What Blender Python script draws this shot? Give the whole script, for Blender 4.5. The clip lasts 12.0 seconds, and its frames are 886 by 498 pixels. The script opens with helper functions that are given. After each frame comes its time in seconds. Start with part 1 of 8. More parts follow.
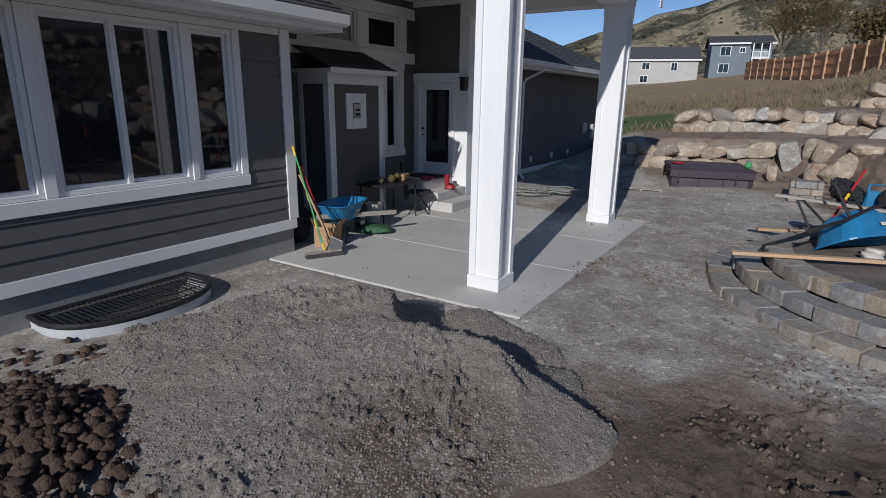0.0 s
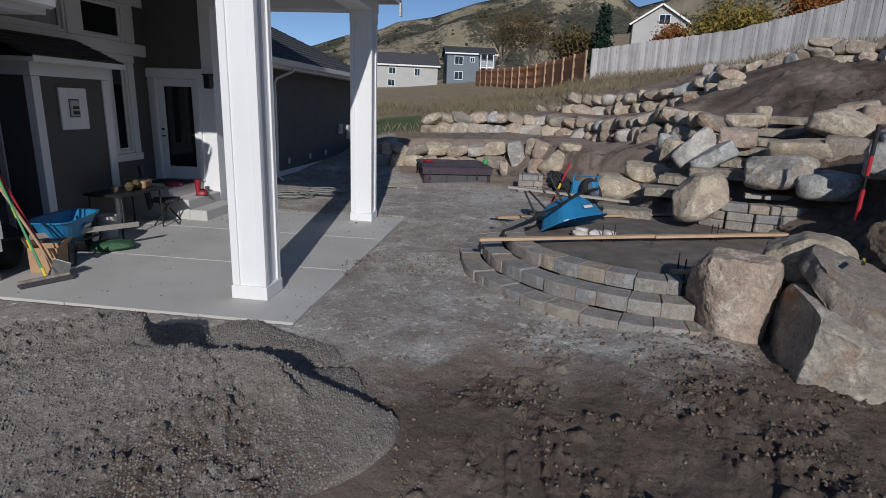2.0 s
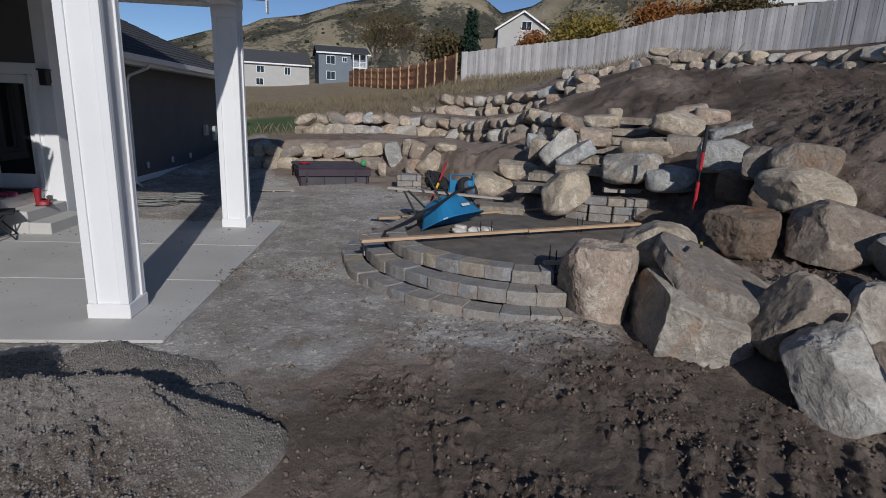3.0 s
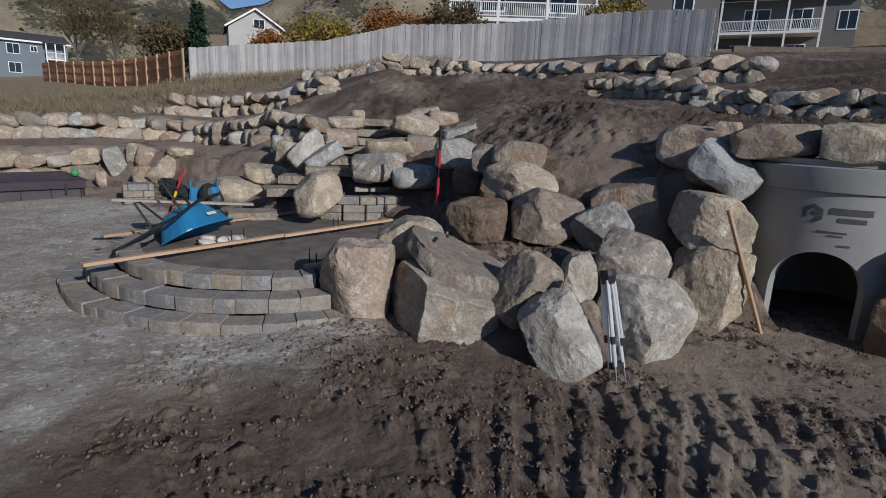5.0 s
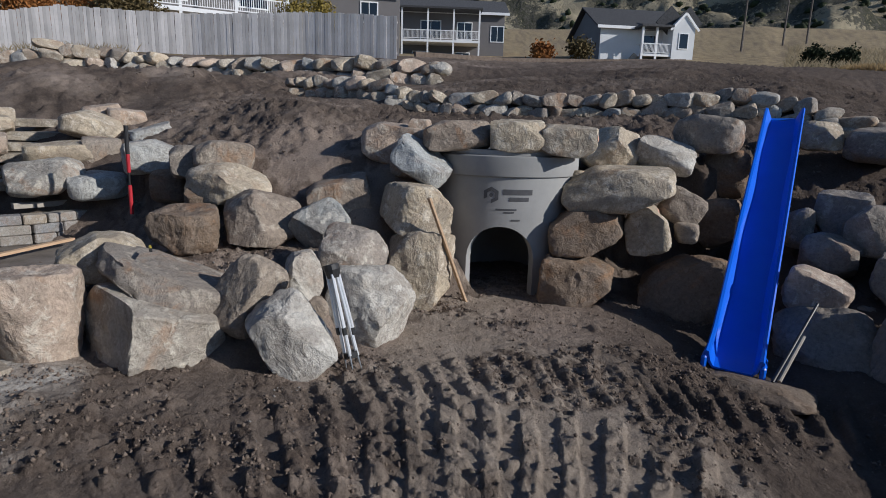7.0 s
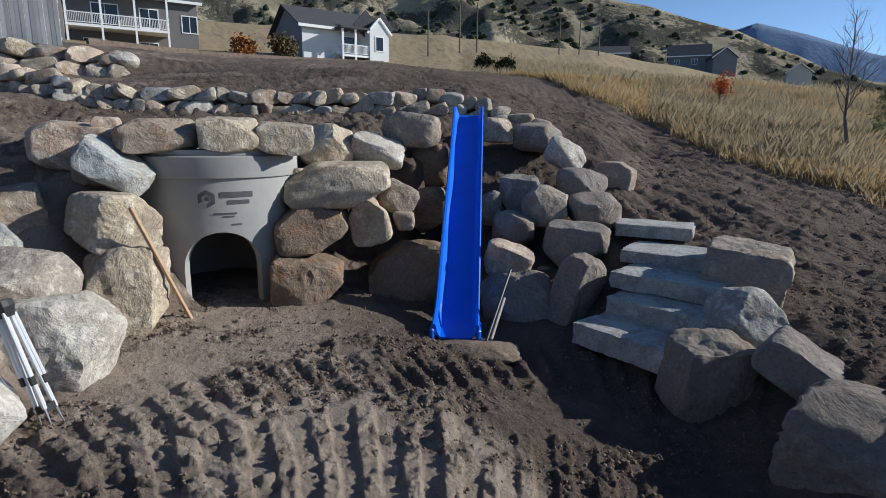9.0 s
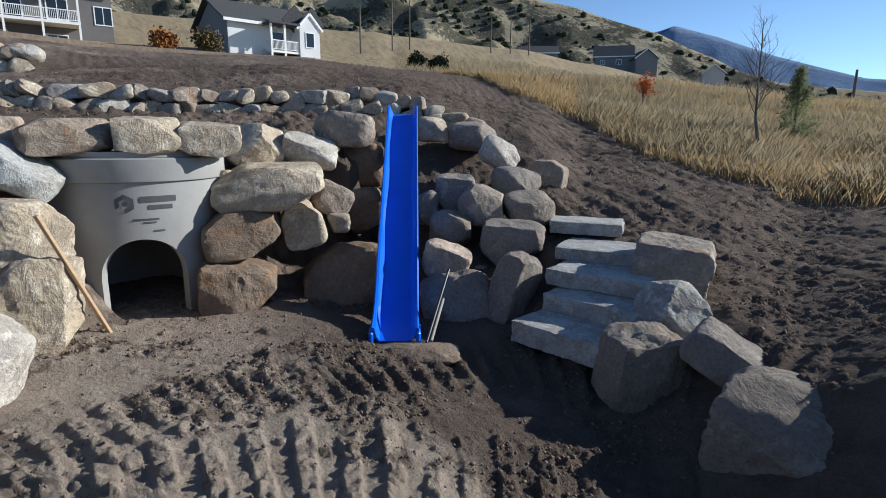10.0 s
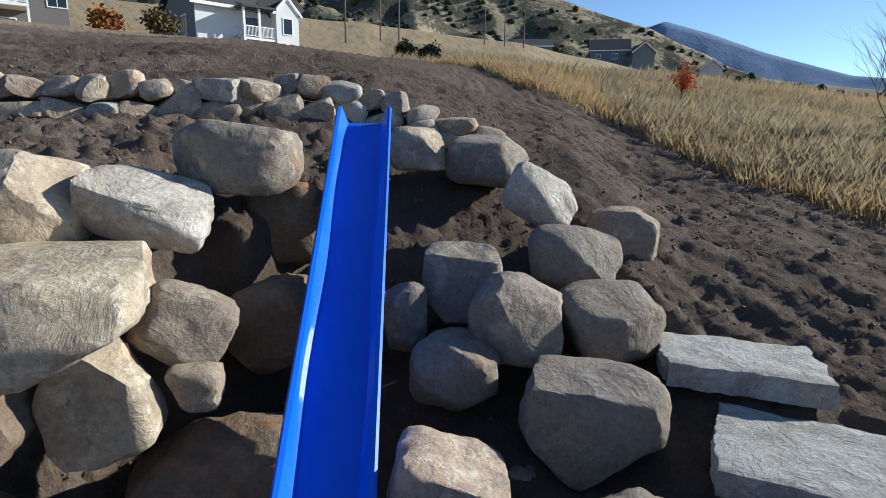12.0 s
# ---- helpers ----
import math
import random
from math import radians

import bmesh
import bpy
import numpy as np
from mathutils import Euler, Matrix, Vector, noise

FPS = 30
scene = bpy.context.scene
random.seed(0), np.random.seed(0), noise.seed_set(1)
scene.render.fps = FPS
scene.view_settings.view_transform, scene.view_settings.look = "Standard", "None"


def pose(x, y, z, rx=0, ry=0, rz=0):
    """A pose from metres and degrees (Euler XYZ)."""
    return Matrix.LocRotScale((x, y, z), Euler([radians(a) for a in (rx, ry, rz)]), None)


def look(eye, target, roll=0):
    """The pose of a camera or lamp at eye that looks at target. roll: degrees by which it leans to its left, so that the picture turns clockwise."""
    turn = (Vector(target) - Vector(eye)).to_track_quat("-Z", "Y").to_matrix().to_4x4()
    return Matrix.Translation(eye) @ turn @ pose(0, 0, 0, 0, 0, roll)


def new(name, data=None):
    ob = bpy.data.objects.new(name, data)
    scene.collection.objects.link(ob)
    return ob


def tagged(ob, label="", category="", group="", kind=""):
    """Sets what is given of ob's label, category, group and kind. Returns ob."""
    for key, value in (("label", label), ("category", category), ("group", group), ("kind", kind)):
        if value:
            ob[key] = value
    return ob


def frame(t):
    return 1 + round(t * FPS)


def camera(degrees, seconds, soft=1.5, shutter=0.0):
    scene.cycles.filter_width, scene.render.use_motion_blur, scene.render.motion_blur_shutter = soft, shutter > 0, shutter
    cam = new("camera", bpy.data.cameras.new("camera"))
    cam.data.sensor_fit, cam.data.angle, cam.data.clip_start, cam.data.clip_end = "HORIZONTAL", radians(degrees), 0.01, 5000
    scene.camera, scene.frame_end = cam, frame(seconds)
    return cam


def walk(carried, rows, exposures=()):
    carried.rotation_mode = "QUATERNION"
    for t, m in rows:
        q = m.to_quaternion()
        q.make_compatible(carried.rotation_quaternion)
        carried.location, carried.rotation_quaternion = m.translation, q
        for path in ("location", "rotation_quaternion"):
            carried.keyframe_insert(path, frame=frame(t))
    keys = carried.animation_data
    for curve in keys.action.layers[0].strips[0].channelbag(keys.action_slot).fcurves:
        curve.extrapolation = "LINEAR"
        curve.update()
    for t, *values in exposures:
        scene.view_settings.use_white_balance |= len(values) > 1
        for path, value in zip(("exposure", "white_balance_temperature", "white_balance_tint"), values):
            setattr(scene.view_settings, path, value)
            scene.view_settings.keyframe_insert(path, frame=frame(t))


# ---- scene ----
# camera and its path: seconds, x, y, z, yaw, pitch, roll
cam = camera(77.59, 12.0, 0.9)
EYE = 2.2
ROWS = [
    (0.0, 0.000, 0.000, -0.000, 2.14, -15.29, -0.87),
    (0.5, 0.002, 0.008, -0.001, -2.50, -15.19, -1.16),
    (1.0, 0.004, -0.016, 0.007, -10.27, -15.02, -1.63),
    (1.5, -0.002, -0.015, 0.007, -17.20, -14.77, -1.97),
    (2.0, -0.010, -0.022, 0.009, -22.23, -14.59, -2.09),
    (2.5, -0.018, -0.030, 0.011, -28.80, -14.31, -2.29),
    (3.0, -0.025, -0.036, 0.013, -34.77, -14.04, -2.35),
    (5.0, -0.015, 0.004, 0.003, -60.29, -12.77, -2.46),
    (5.5, -0.008, 0.015, -0.000, -66.89, -12.56, -2.29),
    (6.0, -0.003, 0.019, -0.002, -74.90, -12.33, -2.09),
    (6.5, -0.006, 0.017, -0.002, -81.51, -12.08, -1.88),
    (7.0, -0.019, 0.009, 0.000, -89.50, -11.88, -1.63),
    (9.0, -0.002, 0.028, -0.010, -118.06, -11.52, -0.56),
    (9.5, 0.010, 0.004, 0.010, -123.42, -11.53, -0.38),
    (10.0, 0.059, -0.018, 0.018, -124.65, -11.68, -0.41),
    (10.5, 0.485, -0.287, 0.029, -124.98, -11.88, -0.46),
    (11.0, 1.337, -0.862, 0.050, -125.15, -12.02, -0.51),
    (11.5, 2.561, -1.699, 0.071, -125.41, -12.12, -0.45),
    (12.0, 4.124, -2.777, 0.357, -125.60, -12.29, -0.85),
]
walk(cam, [(t, pose(x, y, EYE + z, 90 + pitch, roll, yaw)) for t, x, y, z, yaw, pitch, roll in ROWS],
     [(0.0, -0.27, 6080, 10), (0.5, -0.24, 6120, 10), (1.0, -0.26, 6120, 10), (3.0, -0.46, 6100, 10), (5.5, -0.24, 6150, 10), (7.0, 0.02, 6150, 9), (9.0, 0.47, 6200, 6), (9.5, 0.7, 6180, 5.5), (10.5, 0.62, 6200, 5), (12.0, 0.78, 6350, 4)])

# world and sun
SUN_BEARING, SUN_HEIGHT = 200.3, 24.6
world = bpy.data.worlds.new("world")
scene.world = world
world.use_nodes = True
wn = world.node_tree
sky = wn.nodes.new("ShaderNodeTexSky")
sky.sky_type, sky.sun_disc = "NISHITA", False
sky.sun_elevation, sky.sun_rotation = radians(SUN_HEIGHT), radians(SUN_BEARING)
sky.air_density, sky.dust_density, sky.ozone_density, sky.altitude = 0.8, 0.0, 2.4, 2600
wn.links.new(sky.outputs[0], wn.nodes["Background"].inputs["Color"])
wn.nodes["Background"].inputs["Strength"].default_value = 0.1
sun = new("sun", bpy.data.lights.new("sun", "SUN"))
sun.data.energy, sun.data.angle, sun.data.color = 4.1, radians(0.5), (1.0, 0.94, 0.87)
sb, sh = radians(SUN_BEARING), radians(SUN_HEIGHT)
SUN_DIR = Vector((math.sin(sb) * math.cos(sh), math.cos(sb) * math.cos(sh), math.sin(sh)))
sun.matrix_basis = look(SUN_DIR * 50, (0, 0, 0))
scene.view_settings.exposure = 0.0

# ---------------------------------------------------------------- materials
def node_material(name):
    m = bpy.data.materials.new(name)
    m.use_nodes = True
    nt = m.node_tree
    return m, nt, nt.nodes["Principled BSDF"]


def noise_node(nt, scale, detail=4.0, rough=0.55, coords=None, distortion=0.0):
    n = nt.nodes.new("ShaderNodeTexNoise")
    n.inputs["Scale"].default_value, n.inputs["Detail"].default_value = scale, detail
    n.inputs["Roughness"].default_value, n.inputs["Distortion"].default_value = rough, distortion
    if coords is not None:
        nt.links.new(coords, n.inputs["Vector"])
    return n.outputs["Fac"]


def ramp_node(nt, fac, stops):
    r = nt.nodes.new("ShaderNodeValToRGB")
    el = r.color_ramp.elements
    while len(el) < len(stops):
        el.new(0.5)
    for e, (p, c) in zip(el, stops):
        e.position, e.color = p, (*c, 1)
    nt.links.new(fac, r.inputs["Fac"])
    return r.outputs["Color"]


def mix_node(nt, fac, a, b, mode="MIX"):
    n = nt.nodes.new("ShaderNodeMix")
    n.data_type, n.blend_type = "RGBA", mode
    for slot, v in ((0, fac), (6, a), (7, b)):
        if isinstance(v, (int, float)):
            n.inputs[slot].default_value = v
        elif isinstance(v, tuple):
            n.inputs[slot].default_value = (*v, 1)
        else:
            nt.links.new(v, n.inputs[slot])
    return n.outputs[2]


def range_node(nt, value, a, b, c=0.0, d=1.0):
    n = nt.nodes.new("ShaderNodeMapRange")
    n.inputs[1].default_value, n.inputs[2].default_value = a, b
    n.inputs[3].default_value, n.inputs[4].default_value = c, d
    nt.links.new(value, n.inputs[0])
    return n.outputs[0]


def math_node(nt, op, a, b):
    n = nt.nodes.new("ShaderNodeMath")
    n.operation = op
    for i, v in enumerate((a, b)):
        if isinstance(v, (int, float)):
            n.inputs[i].default_value = v
        else:
            nt.links.new(v, n.inputs[i])
    return n.outputs[0]


def bump_node(nt, height, strength, distance, below=None):
    n = nt.nodes.new("ShaderNodeBump")
    n.inputs["Distance"].default_value = distance
    if isinstance(strength, (int, float)):
        n.inputs["Strength"].default_value = strength
    else:
        nt.links.new(strength, n.inputs["Strength"])
    nt.links.new(height, n.inputs["Height"])
    if below is not None:
        nt.links.new(below, n.inputs["Normal"])
    return n.outputs["Normal"]


def position(nt):
    return nt.nodes.new("ShaderNodeNewGeometry").outputs["Position"]


def object_coords(nt):
    return nt.nodes.new("ShaderNodeTexCoord").outputs["Object"]


def object_random(nt):
    return nt.nodes.new("ShaderNodeObjectInfo").outputs["Random"]


def surface(name, c1, c2, scale=3.0, rough=0.8, grain=60.0, bump=0.2, depth=0.004, metal=0.0, vary=0.0, stretch=None, contrast=0.5, spec=0.5, island=False):
    """Two colours mixed by large stains and fine grain, with a fine relief. vary: lightness change from piece to piece."""
    m, nt, b = node_material(name)
    p = position(nt)
    if stretch:
        mp = nt.nodes.new("ShaderNodeMapping")
        mp.inputs["Scale"].default_value = stretch
        nt.links.new(object_coords(nt), mp.inputs["Vector"])
        p = mp.outputs[0]
    big, small = noise_node(nt, scale, 5, 0.6, p), noise_node(nt, grain, 4, 0.65, p)
    f = math_node(nt, "ADD", math_node(nt, "MULTIPLY", big, 1 - contrast * 0.5), math_node(nt, "MULTIPLY", small, contrast * 0.5))
    col = mix_node(nt, range_node(nt, f, 0.32, 0.68), c1, c2)
    if vary:
        hsv = nt.nodes.new("ShaderNodeHueSaturation")
        nt.links.new(range_node(nt, nt.nodes.new("ShaderNodeNewGeometry").outputs["Random Per Island"] if island else object_random(nt), 0, 1, 1 - vary, 1 + vary), hsv.inputs["Value"])
        nt.links.new(col, hsv.inputs["Color"])
        col = hsv.outputs[0]
    nt.links.new(col, b.inputs["Base Color"])
    b.inputs["Metallic"].default_value = metal
    b.inputs["Specular IOR Level"].default_value = spec
    nt.links.new(range_node(nt, small, 0.3, 0.7, rough * 0.88, min(1, rough * 1.1)), b.inputs["Roughness"])
    if bump:
        nt.links.new(bump_node(nt, small, bump, depth), b.inputs["Normal"])
    return m


def rock_material(name, palette, vein=(0.66, 0.61, 0.52), scale=1.0, stain=0.6):
    """Quarried boulder: a colour of its own by object, mottled faces, iron stains, pale scars, thin veins and pits."""
    m, nt, b = node_material(name)
    shift = nt.nodes.new("ShaderNodeVectorMath")
    shift.operation = "MULTIPLY_ADD"
    nt.links.new(object_random(nt), shift.inputs[0])
    shift.inputs[1].default_value = (37, 91, 53)
    nt.links.new(position(nt), shift.inputs[2])
    p = shift.outputs[0]
    base = ramp_node(nt, object_random(nt), [((i + 0.5) / len(palette), c) for i, c in enumerate(palette)])
    big = noise_node(nt, 1.7 * scale, 7, 0.62, p, 0.9)
    mid = noise_node(nt, 5.0 * scale, 8, 0.7, p, 0.35)
    fine = noise_node(nt, 24 * scale, 7, 0.74, p, 0.3)
    pits = noise_node(nt, 80 * scale, 4, 0.65, p)
    rust = noise_node(nt, 1.1 * scale, 7, 0.66, p, 1.4)
    thread = noise_node(nt, 2.6 * scale, 3, 0.6, p, 1.8)
    col = mix_node(nt, range_node(nt, big, 0.42, 0.58), base, mix_node(nt, 0.5, base, (0.24, 0.20, 0.165)))
    col = mix_node(nt, range_node(nt, rust, 0.54, 0.66, 0, stain), col, (0.34, 0.185, 0.095))
    col = mix_node(nt, range_node(nt, mid, 0.53, 0.62, 0, 0.85), col, mix_node(nt, 0.3, vein, base))
    lines = math_node(nt, "ABSOLUTE", math_node(nt, "SUBTRACT", thread, 0.5), 0)
    col = mix_node(nt, math_node(nt, "MULTIPLY", range_node(nt, lines, 0.0, 0.008, 0.75, 0.0), range_node(nt, mid, 0.45, 0.55)), col, vein)
    col = mix_node(nt, 1.0, col, ramp_node(nt, fine, [(0.30, (0.66, 0.65, 0.64)), (0.50, (1.0, 1.0, 1.0)), (0.70, (1.24, 1.23, 1.2))]), "MULTIPLY")
    col = mix_node(nt, range_node(nt, pits, 0.62, 0.72, 0, 0.35), col, (0.10, 0.085, 0.07))
    nt.links.new(col, b.inputs["Base Color"])
    b.inputs["Roughness"].default_value = 0.88
    b.inputs["Specular IOR Level"].default_value = 0.25
    chips = nt.nodes.new("ShaderNodeTexVoronoi")
    chips.inputs["Scale"].default_value = 5.5 * scale
    warp = nt.nodes.new("ShaderNodeVectorMath")
    warp.operation = "MULTIPLY_ADD"
    nt.links.new(big, warp.inputs[0])
    warp.inputs[1].default_value = (0.9, 0.7, 1.1)
    nt.links.new(p, warp.inputs[2])
    nt.links.new(warp.outputs[0], chips.inputs["Vector"])
    n0 = bump_node(nt, chips.outputs["Distance"], 0.5, 0.05 / scale)
    n1 = bump_node(nt, mid, 0.7, 0.06 / scale, n0)
    n2 = bump_node(nt, fine, 0.75, 0.018 / scale, n1)
    nt.links.new(bump_node(nt, pits, 0.35, 0.004, n2), b.inputs["Normal"])
    return m


# ---------------------------------------------------------------- geometry
class Geo:
    """Gathers corners and faces of one mesh."""

    def __init__(self):
        self.v, self.f = [], []

    def add(self, verts, faces, m=None):
        k = len(self.v)
        self.v += [tuple(m @ Vector(p)) if m else tuple(p) for p in verts]
        self.f += [tuple(i + k for i in f) for f in faces]
        return self

    def box(self, x0, x1, y0, y1, z0, z1, c=0.004, m=None):
        """A box with chamfered edges."""
        c = min(c, 0.45 * min(x1 - x0, y1 - y0, z1 - z0))
        vs, idx = [], {}
        for sx in (0, 1):
            for sy in (0, 1):
                for sz in (0, 1):
                    X, Y, Z = (x0, x1)[sx], (y0, y1)[sy], (z0, z1)[sz]
                    dx, dy, dz = c * (1 - 2 * sx), c * (1 - 2 * sy), c * (1 - 2 * sz)
                    for a, p in (("x", (X, Y + dy, Z + dz)), ("y", (X + dx, Y, Z + dz)), ("z", (X + dx, Y + dy, Z))):
                        idx[sx, sy, sz, a] = len(vs)
                        vs.append(p)
        F = []
        for s in (0, 1):
            q = [(0, 0), (1, 0), (1, 1), (0, 1)]
            if s == 0:
                q = q[::-1]
            F.append(tuple(idx[s, a, b, "x"] for a, b in q))
            F.append(tuple(idx[a, s, b, "y"] for a, b in q[::-1]))
            F.append(tuple(idx[a, b, s, "z"] for a, b in q))
        for a in (0, 1):
            for b in (0, 1):
                e = [(a, b, 0, "x"), (a, b, 1, "x"), (a, b, 1, "y"), (a, b, 0, "y")]
                F.append(tuple(idx[i] for i in (e if a == b else e[::-1])))
                e = [(0, a, b, "y"), (1, a, b, "y"), (1, a, b, "z"), (0, a, b, "z")]
                F.append(tuple(idx[i] for i in (e if a == b else e[::-1])))
                e = [(a, 0, b, "z"), (a, 1, b, "z"), (a, 1, b, "x"), (a, 0, b, "x")]
                F.append(tuple(idx[i] for i in (e if a == b else e[::-1])))
                for d in (0, 1):
                    t = (idx[a, b, d, "x"], idx[a, b, d, "y"], idx[a, b, d, "z"])
                    F.append(t if (a + b + d) % 2 else t[::-1])
        return self.add(vs, F, m)

    def beam(self, a, b, w, h=None, c=0.003):
        """A bar of section w x h from a to b."""
        a, b = Vector(a), Vector(b)
        h = h or w
        d = b - a
        m = Matrix.Translation(a) @ d.to_track_quat("Z", "Y").to_matrix().to_4x4()
        return self.box(-w / 2, w / 2, -h / 2, h / 2, 0, d.length, c, m)

    def tube(self, pts, r, n=8, caps=True, closed=False):
        """A round tube along points; r may be a list."""
        pts = [Vector(p) for p in pts]
        rs = r if isinstance(r, (list, tuple)) else [r] * len(pts)
        k = len(self.v)
        last = None
        for i, p in enumerate(pts):
            d = (pts[(i + 1) % len(pts)] - pts[i - 1]) if closed else (pts[min(i + 1, len(pts) - 1)] - pts[max(i - 1, 0)])
            d.normalize()
            if last is None:
                s = d.orthogonal().normalized()
            else:
                s = (last - d * last.dot(d)).normalized()
            last = s
            t = d.cross(s)
            for j in range(n):
                a = 2 * math.pi * j / n
                self.v.append(tuple(p + (s * math.cos(a) + t * math.sin(a)) * rs[i]))
        m = len(pts)
        for i in range(m if closed else m - 1):
            for j in range(n):
                a, b = k + i * n + j, k + i * n + (j + 1) % n
                c, d2 = k + (i + 1) % m * n + (j + 1) % n, k + (i + 1) % m * n + j
                self.f.append((a, b, c, d2))
        if caps and not closed:
            self.f.append(tuple(k + j for j in range(n))[::-1])
            self.f.append(tuple(k + (m - 1) * n + j for j in range(n)))
        return self

    def prism(self, outline, z0, z1, m=None):
        """An outline in x, y raised from z0 to z1."""
        n = len(outline)
        vs = [(x, y, z0) for x, y in outline] + [(x, y, z1) for x, y in outline]
        fs = [tuple(range(n))[::-1], tuple(range(n, 2 * n))] + [(i, (i + 1) % n, n + (i + 1) % n, n + i) for i in range(n)]
        return self.add(vs, fs, m)

    def lathe(self, prof, n=48, a0=0.0, a1=2 * math.pi, m=None):
        """A profile of (radius, z) turned about z."""
        full = abs(a1 - a0 - 2 * math.pi) < 1e-6
        cols = n if full else n + 1
        vs = [(r * math.cos(a0 + (a1 - a0) * j / n), r * math.sin(a0 + (a1 - a0) * j / n), z) for r, z in prof for j in range(cols)]
        fs = []
        for i in range(len(prof) - 1):
            for j in range(n):
                q = (j + 1) % cols
                fs.append((i * cols + j, i * cols + q, (i + 1) * cols + q, (i + 1) * cols + j))
        return self.add(vs, fs, m)

    def grid(self, rows, flip=False):
        """A sheet through rows of points."""
        k, n = len(self.v), len(rows[0])
        for r in rows:
            self.v += [tuple(p) for p in r]
        for i in range(len(rows) - 1):
            for j in range(n - 1):
                q = (k + i * n + j, k + i * n + j + 1, k + (i + 1) * n + j + 1, k + (i + 1) * n + j)
                self.f.append(q[::-1] if flip else q)
        return self

    def mesh(self, name, smooth=False):
        me = bpy.data.meshes.new(name)
        me.from_pydata(self.v, [], self.f)
        if smooth:
            me.shade_smooth()
        me.update()
        return me


def put(name, geo, material, parent=None, m=None, smooth=False, label=""):
    """Links a Geo or a mesh as one object, under a thing if given."""
    me = geo.mesh(name, smooth) if isinstance(geo, Geo) else geo
    if material is not None and not me.materials:
        me.materials.append(material)
    if smooth:
        me.set_sharp_from_angle(angle=radians(35))
    ob = new(name, me)
    if parent is not None:
        ob.parent = parent
    if m is not None:
        ob.matrix_basis = m
    if label:
        ob["label"] = label
    return ob


def thing(name, m, label, category, group="", kind=""):
    return tagged_base(new(name), m, label, category, group, kind)


def tagged_base(ob, m, label, category, group="", kind=""):
    ob.matrix_basis = m
    return tagged(ob, label, category, group, kind)


def mesh_from_arrays(name, v, f, smooth=True):
    """v: n x 3, f: k x 3 or k x 4."""
    me = bpy.data.meshes.new(name)
    k, s = f.shape
    me.vertices.add(len(v))
    me.vertices.foreach_set("co", np.ascontiguousarray(v, dtype=np.float32).ravel())
    me.loops.add(k * s)
    me.loops.foreach_set("vertex_index", np.ascontiguousarray(f, dtype=np.int32).ravel())
    me.polygons.add(k)
    me.polygons.foreach_set("loop_start", np.arange(0, k * s, s, dtype=np.int32))
    me.update(calc_edges=True)
    if smooth:
        me.shade_smooth()
    return me


def translucent(material, share=0.45):
    """Thin leaves and blades: part of the light goes through."""
    nt = material.node_tree
    b = nt.nodes["Principled BSDF"]
    t, mx = nt.nodes.new("ShaderNodeBsdfTranslucent"), nt.nodes.new("ShaderNodeMixShader")
    nt.links.new(b.inputs["Base Color"].links[0].from_socket, t.inputs["Color"])
    mx.inputs[0].default_value = share
    nt.links.new(b.outputs[0], mx.inputs[1])
    nt.links.new(t.outputs[0], mx.inputs[2])
    nt.links.new(mx.outputs[0], nt.nodes["Material Output"].inputs["Surface"])
    return material


def hash3(i, j, k, seed):
    h = (i * 374761393 + j * 668265263 + k * 2147483647 + seed * 1274126177) & 0xFFFFFFFF
    h = ((h ^ (h >> 13)) * 1274126177) & 0xFFFFFFFF
    h = ((h ^ (h >> 16)) * 2246822519) & 0xFFFFFFFF
    return ((h ^ (h >> 15)) & 0xFFFF) / 65535.0


def vnoise(x, y, z=0.0, seed=0):
    """Smooth value noise, 0 to 1, on arrays."""
    x, y, z = np.broadcast_arrays(np.asarray(x, float), np.asarray(y, float), np.asarray(z, float))
    i, j, k = (np.floor(a).astype(np.int64) for a in (x, y, z))
    u, v, w = x - i, y - j, z - k
    u, v, w = (a * a * (3 - 2 * a) for a in (u, v, w))
    out = 0
    for a in (0, 1):
        for b in (0, 1):
            for c in (0, 1):
                out = out + hash3(i + a, j + b, k + c, seed) * (u if a else 1 - u) * (v if b else 1 - v) * (w if c else 1 - w)
    return out


def fbm(x, y, z=0.0, octaves=4, seed=0, gain=0.5):
    out, amp, tot = 0, 1.0, 0.0
    for o in range(octaves):
        s = 2.03 ** o
        out, tot = out + amp * vnoise(np.asarray(x) * s + o * 17.3, np.asarray(y) * s + o * 9.1, np.asarray(z) * s, seed + o), tot + amp
        amp *= gain
    return out / tot


def smooth01(x):
    x = np.clip(x, 0, 1)
    return x * x * (3 - 2 * x)


def ico(sub):
    bm = bmesh.new()
    bmesh.ops.create_icosphere(bm, subdivisions=sub, radius=1)
    bm.verts.ensure_lookup_table()
    v = np.array([p.co[:] for p in bm.verts])
    f = np.array([[p.index for p in q.verts] for q in bm.faces])
    bm.free()
    return v, f


ICO = {s: ico(s) for s in (1, 2, 3, 4, 5)}


